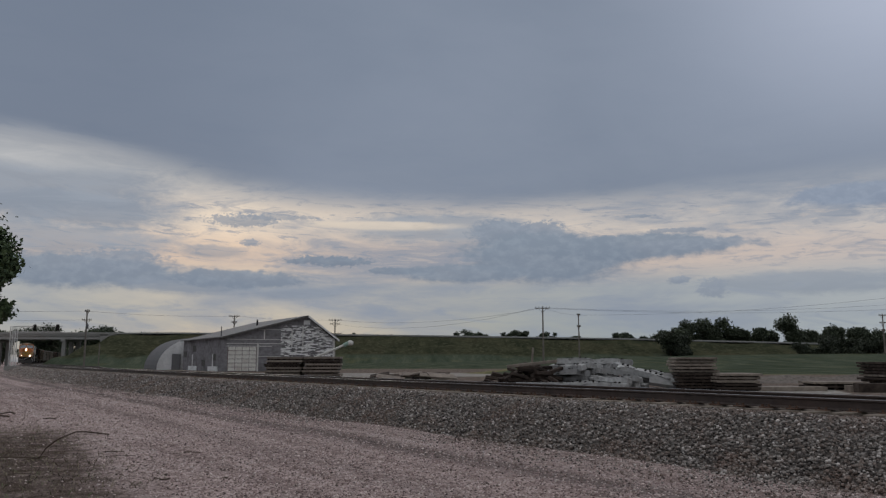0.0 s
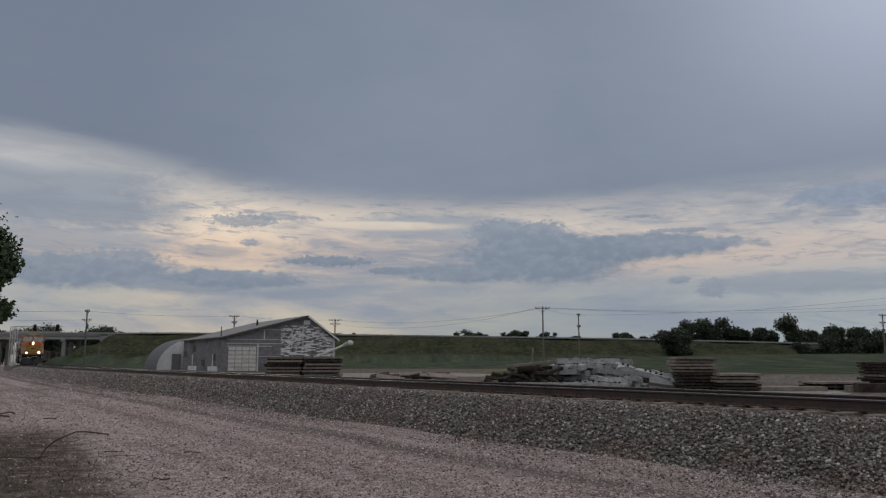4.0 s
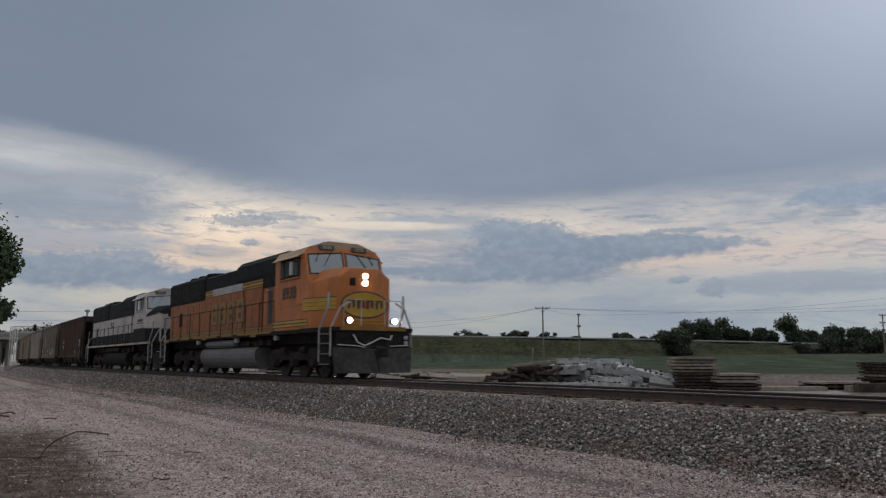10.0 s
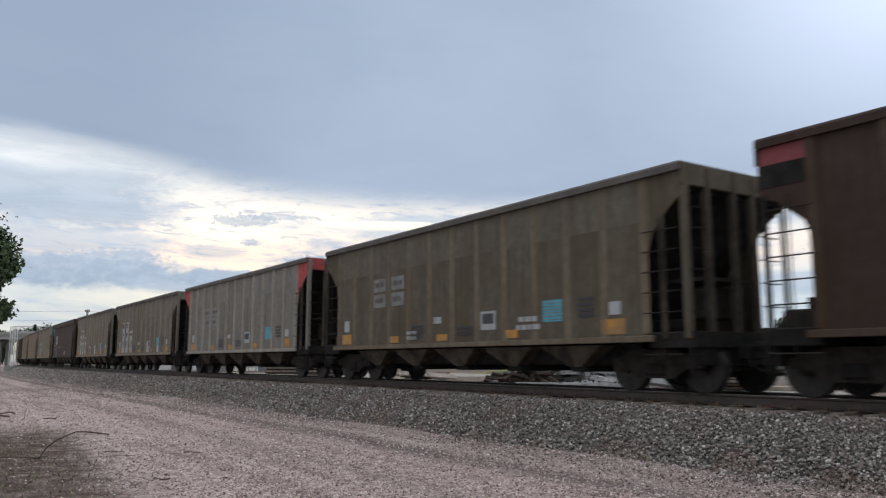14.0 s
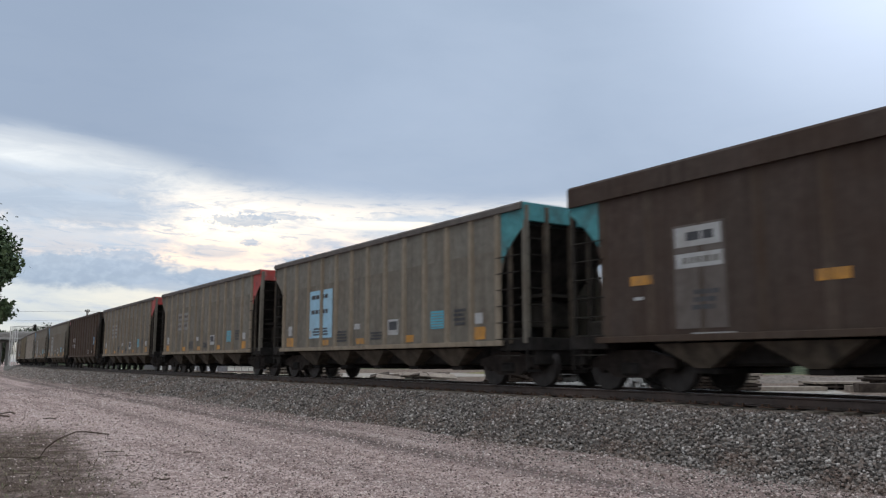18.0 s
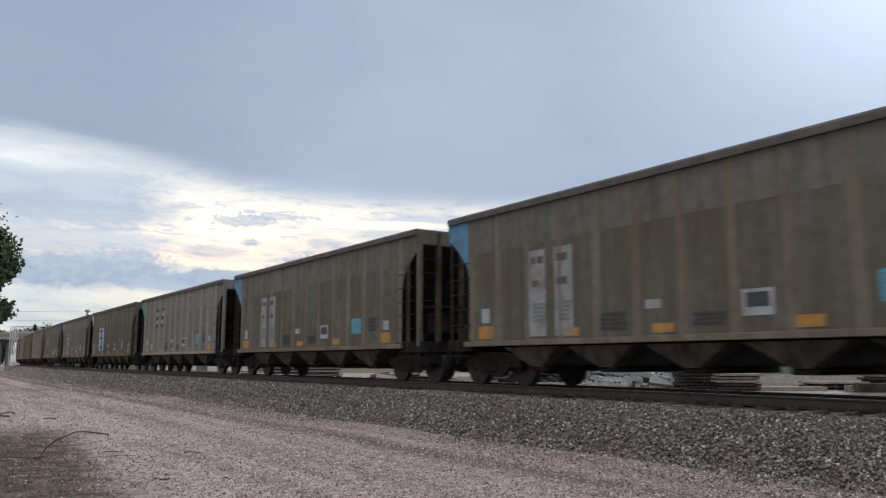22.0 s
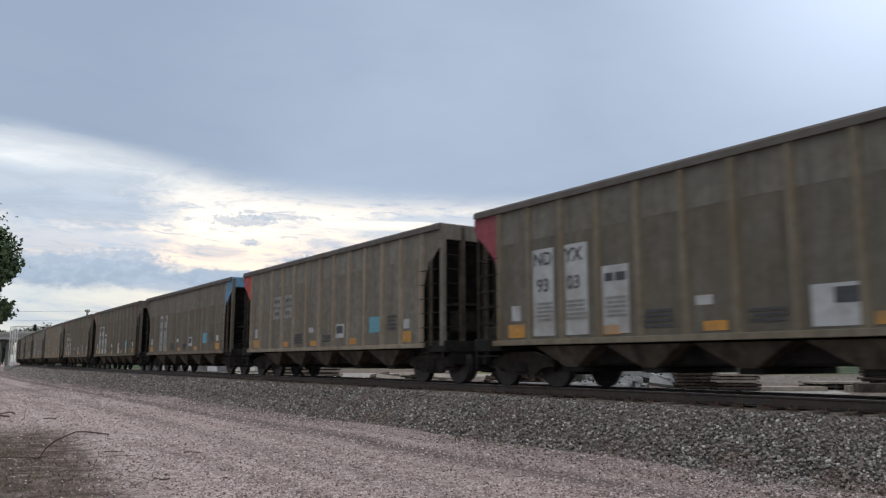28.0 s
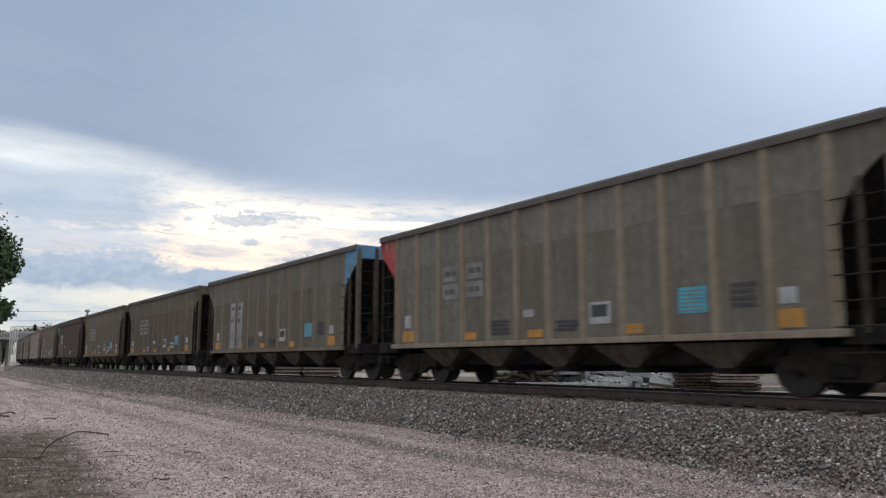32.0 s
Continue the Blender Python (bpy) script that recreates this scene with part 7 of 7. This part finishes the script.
def weeds():
    """Dead grass and weeds in the corner of the road."""
    g = np.random.default_rng(17)
    n = 11000
    x, y = g.uniform(-12.5, -3.6, n), g.uniform(8.6, 21.0, n)
    edge = -(x + 0.55 * (y - 9.0)) + g.normal(size=n) * 0.5
    keep = (edge > 3.2) & (g.random(n) < np.clip((22 - y) / 9, 0.15, 1))
    x, y = x[keep], y[keep]
    n = len(x)
    z = land_height(x, y, from_line(x, y))
    a, h, lean = g.uniform(0, 6.283, n), g.uniform(0.04, 0.15, n) * np.where(g.random(n) < 0.06, 2.6, 1.0), g.uniform(0.8, 3.2, n)
    d = np.stack((np.cos(a) * lean, np.sin(a) * lean, np.ones(n)), axis=1)
    d /= np.linalg.norm(d, axis=1)[:, None]
    root, wid = np.stack((x, y, z), axis=1), np.stack((-np.sin(a), np.cos(a), 0 * a), axis=1) * 0.006
    mid, tip = root + d * h[:, None] * 0.6, root + d * h[:, None] - np.array([0, 0, 1.0]) * (h * 0.3 * lean)[:, None]
    v = np.stack((root - wid, root + wid, mid + wid * 0.7, mid - wid * 0.7, tip), axis=1)
    k = np.arange(n)[:, None] * 5
    f = np.concatenate((k + np.array([[0, 1, 2]]), k + np.array([[0, 2, 3]]), k + np.array([[3, 2, 4]])), axis=0)
    mat = stones_material("dead_weeds", ((0.0, (0.05, 0.04, 0.03)), (0.5, (0.14, 0.115, 0.085)), (0.85, (0.22, 0.19, 0.13)), (1.0, (0.09, 0.12, 0.05))))
    tagged(new("dead_weeds", fast_mesh("dead_weeds", v.reshape(-1, 3), f, mat)), "dry brown weeds and grass at the road's edge", "weeds", kind="stuff")


weeds()
TWIG = material("dry_twig", (0.10, 0.076, 0.06), 0.9, vary=0.3, bump=0.3)


def twig(points, r, label):
    t = thing("twig", label, "twig", "dry twigs on the road")
    part("stem", Build().pipe(points, r, 5), TWIG, t)


twig([(-6.39, 12.76, 0.0), (-6.28, 12.76, 0.17), (-6.12, 12.76, 0.30), (-5.84, 12.78, 0.42), (-5.68, 12.8, 0.42), (-5.35, 12.9, 0.37)], 0.011, "bowed dry twig rising from the road's edge")
twig([(-7.4, 12.5, 0.03), (-6.9, 12.6, 0.05), (-6.39, 12.7, 0.03), (-6.2, 12.6, 0.06)], 0.009, "short dry twig lying on gravel")
twig([(-3.76, 10.56, 0.03), (-3.62, 10.46, 0.02), (-3.51, 10.42, 0.04)], 0.010, "short dry twig lying on gravel")
twig([(-3.06, 10.54, 0.03), (-2.92, 10.49, 0.02), (-2.80, 10.54, 0.04)], 0.009, "short dry twig lying on gravel")
twig([(-10.48, 21.16, 0.03), (-10.36, 21.1, 0.05), (-10.22, 21.2, 0.03)], 0.016, "short dry twig lying on gravel")
twig([(-12.9, 22.5, 0.10), (-12.6, 22.3, 0.13), (-12.2, 22.0, 0.07), (-11.9, 22.0, 0.03)], 0.025, "dark dead branch on the gravel")
twig([(-12.3, 22.1, 0.08), (-12.0, 22.2, 0.14), (-11.8, 22.1, 0.10)], 0.018, "dark dead branch on the gravel")
rng_twig = random.Random(9)
for k in range(9):
    x, y = rng_twig.uniform(-7.5, -3.9), rng_twig.uniform(9.0, 14.0)
    a, l = rng_twig.uniform(-0.5, 0.5), rng_twig.uniform(0.15, 0.55)
    twig([(x, y, 0.03), (x + math.cos(a) * l * 0.5, y + math.sin(a) * l * 0.5, 0.05), (x + math.cos(a + 0.4) * l, y + math.sin(a + 0.4) * l, 0.03)], rng_twig.uniform(0.004, 0.009), "short dry twig lying on gravel")
# ---- the train is put together: two locomotives, then the hoppers in their order ----
LEAD = locomotive("orange", "orange and dark green diesel locomotive with yellow stripes and lit headlights", "8938")
SECOND = locomotive("white", "white and dark green diesel locomotive with weathered paint", "9512")
KINDS = {
    "A": ("brown", "black", "", 12, "dark", "dark brown steel coal hopper with a small blue panel"),
    "B": ("umber", "black", "", 13, "plain", "dusty tan-brown coal hopper with faint side posts"),
    "C": ("silver", "red", "red", 13, "plain", "pale aluminium coal hopper with red ends and orange patches"),
    "D": ("grey", "black", "grey", 13, "columns3", "dusty grey coal hopper with three tall pale panels"),
    "E": ("cocoa", "black", "aqua", 12, "dark_white", "dark brown coal hopper with a square white panel and teal corner"),
    "F": ("grey", "aqua", "grey", 13, "sky_panel", "grey aluminium coal hopper with a large pale blue panel"),
    "L": ("tan", "blue", "tan", 13, "columns", "dusty tan coal hopper with pale columns and a blue end"),
    "M": ("grey", "black", "red", 13, "plain", "dusty grey coal hopper with a red corner and aqua panel"),
    "N": ("sepia", "black", "pale_blue", 13, "sky_panel", "grey coal hopper with a large blue panel and corner"),
    "G": ("grey", "red", "grey", 13, "plain", "dusty grey aluminium coal hopper with red ends"),
    "H": ("tan", "black", "blue", 13, "columns", "dusty tan coal hopper with pale columns and a blue corner"),
    "I": ("silver", "black", "green", 13, "boxes", "pale grey coal hopper with black boxes and a green corner"),
    "J": ("grey", "black", "red", 13, "plain", "dusty grey coal hopper with a red corner"),
    "K": ("sepia", "black", "maroon", 13, "columns3", "brown-grey coal hopper with tall pale panels and a maroon corner"),
}
ORDER = "ABCDDEFGGAHHINHBDKJLKKMLBBEBCHBBGBHBB"
PROTOTYPES, HOPPERS = {}, []
for i, k in enumerate(ORDER):
    if k not in PROTOTYPES:
        paint, end, rear, posts, words, label = KINDS[k]
        PROTOTYPES[k] = hopper(paint, end, rear, posts, words, label)
        HOPPERS.append(PROTOTYPES[k])
    else:
        HOPPERS.append(copy_thing(PROTOTYPES[k], Matrix.Identity(4)))

SPEED, PITCH = 19.0773, 16.1807
# the train falls back a little and catches up again: metres behind the steady run
DRAG_T = (0.0, 10.0, 11.5, 13.0, 14.5, 18.0, 20.5, 23.0, 25.0, 28.0, 30.0, 31.0, 32.0)
DRAG_S = (0.0, 0.0, -0.10, -0.31, -0.29, -0.16, -0.12, -0.02, -0.05, -0.12, -0.24, -0.26, -0.22)


def motions():
    """The train runs along the line at a steady speed; every wheel turns with it."""
    times = [0.0, 1 / 30, 2 / 30] + [0.2 * i for i in range(1, 160)] + [SECONDS - 2 / 30, SECONDS - 1 / 30, SECONDS]

    def run(vehicle, middle, reach):
        rows = []
        for t in times:
            s = middle + SPEED * t + float(np.interp(t, DRAG_T, DRAG_S))
            (xa, ya, _), (xb, yb, _) = on_line(s - reach), on_line(s + reach)
            rows.append((t, pose((xa + xb) / 2, (ya + yb) / 2, RT, 0, 0, math.degrees(math.atan2(yb - ya, xb - xa)))))
        walk(vehicle, rows)

    start = 5.43 - SPEED * 23.0                   # rear corner of the twelfth hopper at the start
    for i, car in enumerate(HOPPERS):
        run(car, start - (i - 11) * PITCH + 7.44, 6.17)
    front = start + 12 * PITCH + 45.1 - 0.11
    run(LEAD, front - 11.15, 6.65)
    run(SECOND, front - 0.15 - 22.55 - 11.15, 6.65)
    # all wheels of one size and place in their truck roll alike: they share one set of keys
    roll, turned = [i / 30 for i in range(int(SECONDS * 30) + 1)], {}
    for ob in list(scene.objects):
        if ob.name.split(".")[0] != "wheelset":
            continue
        x, _, r = ob.matrix_basis.translation
        key = (round(x, 2), round(r, 3))
        if key not in turned:
            m = ob.matrix_basis.copy()
            walk(ob, [(t, m @ Matrix.Rotation(SPEED * t / r, 4, "Y")) for t in roll])
            turned[key] = ob.animation_data
        else:
            ob.rotation_mode = "QUATERNION"
            own = ob.animation_data_create()
            own.action = turned[key].action
            own.action_slot = turned[key].action_slot


motions()
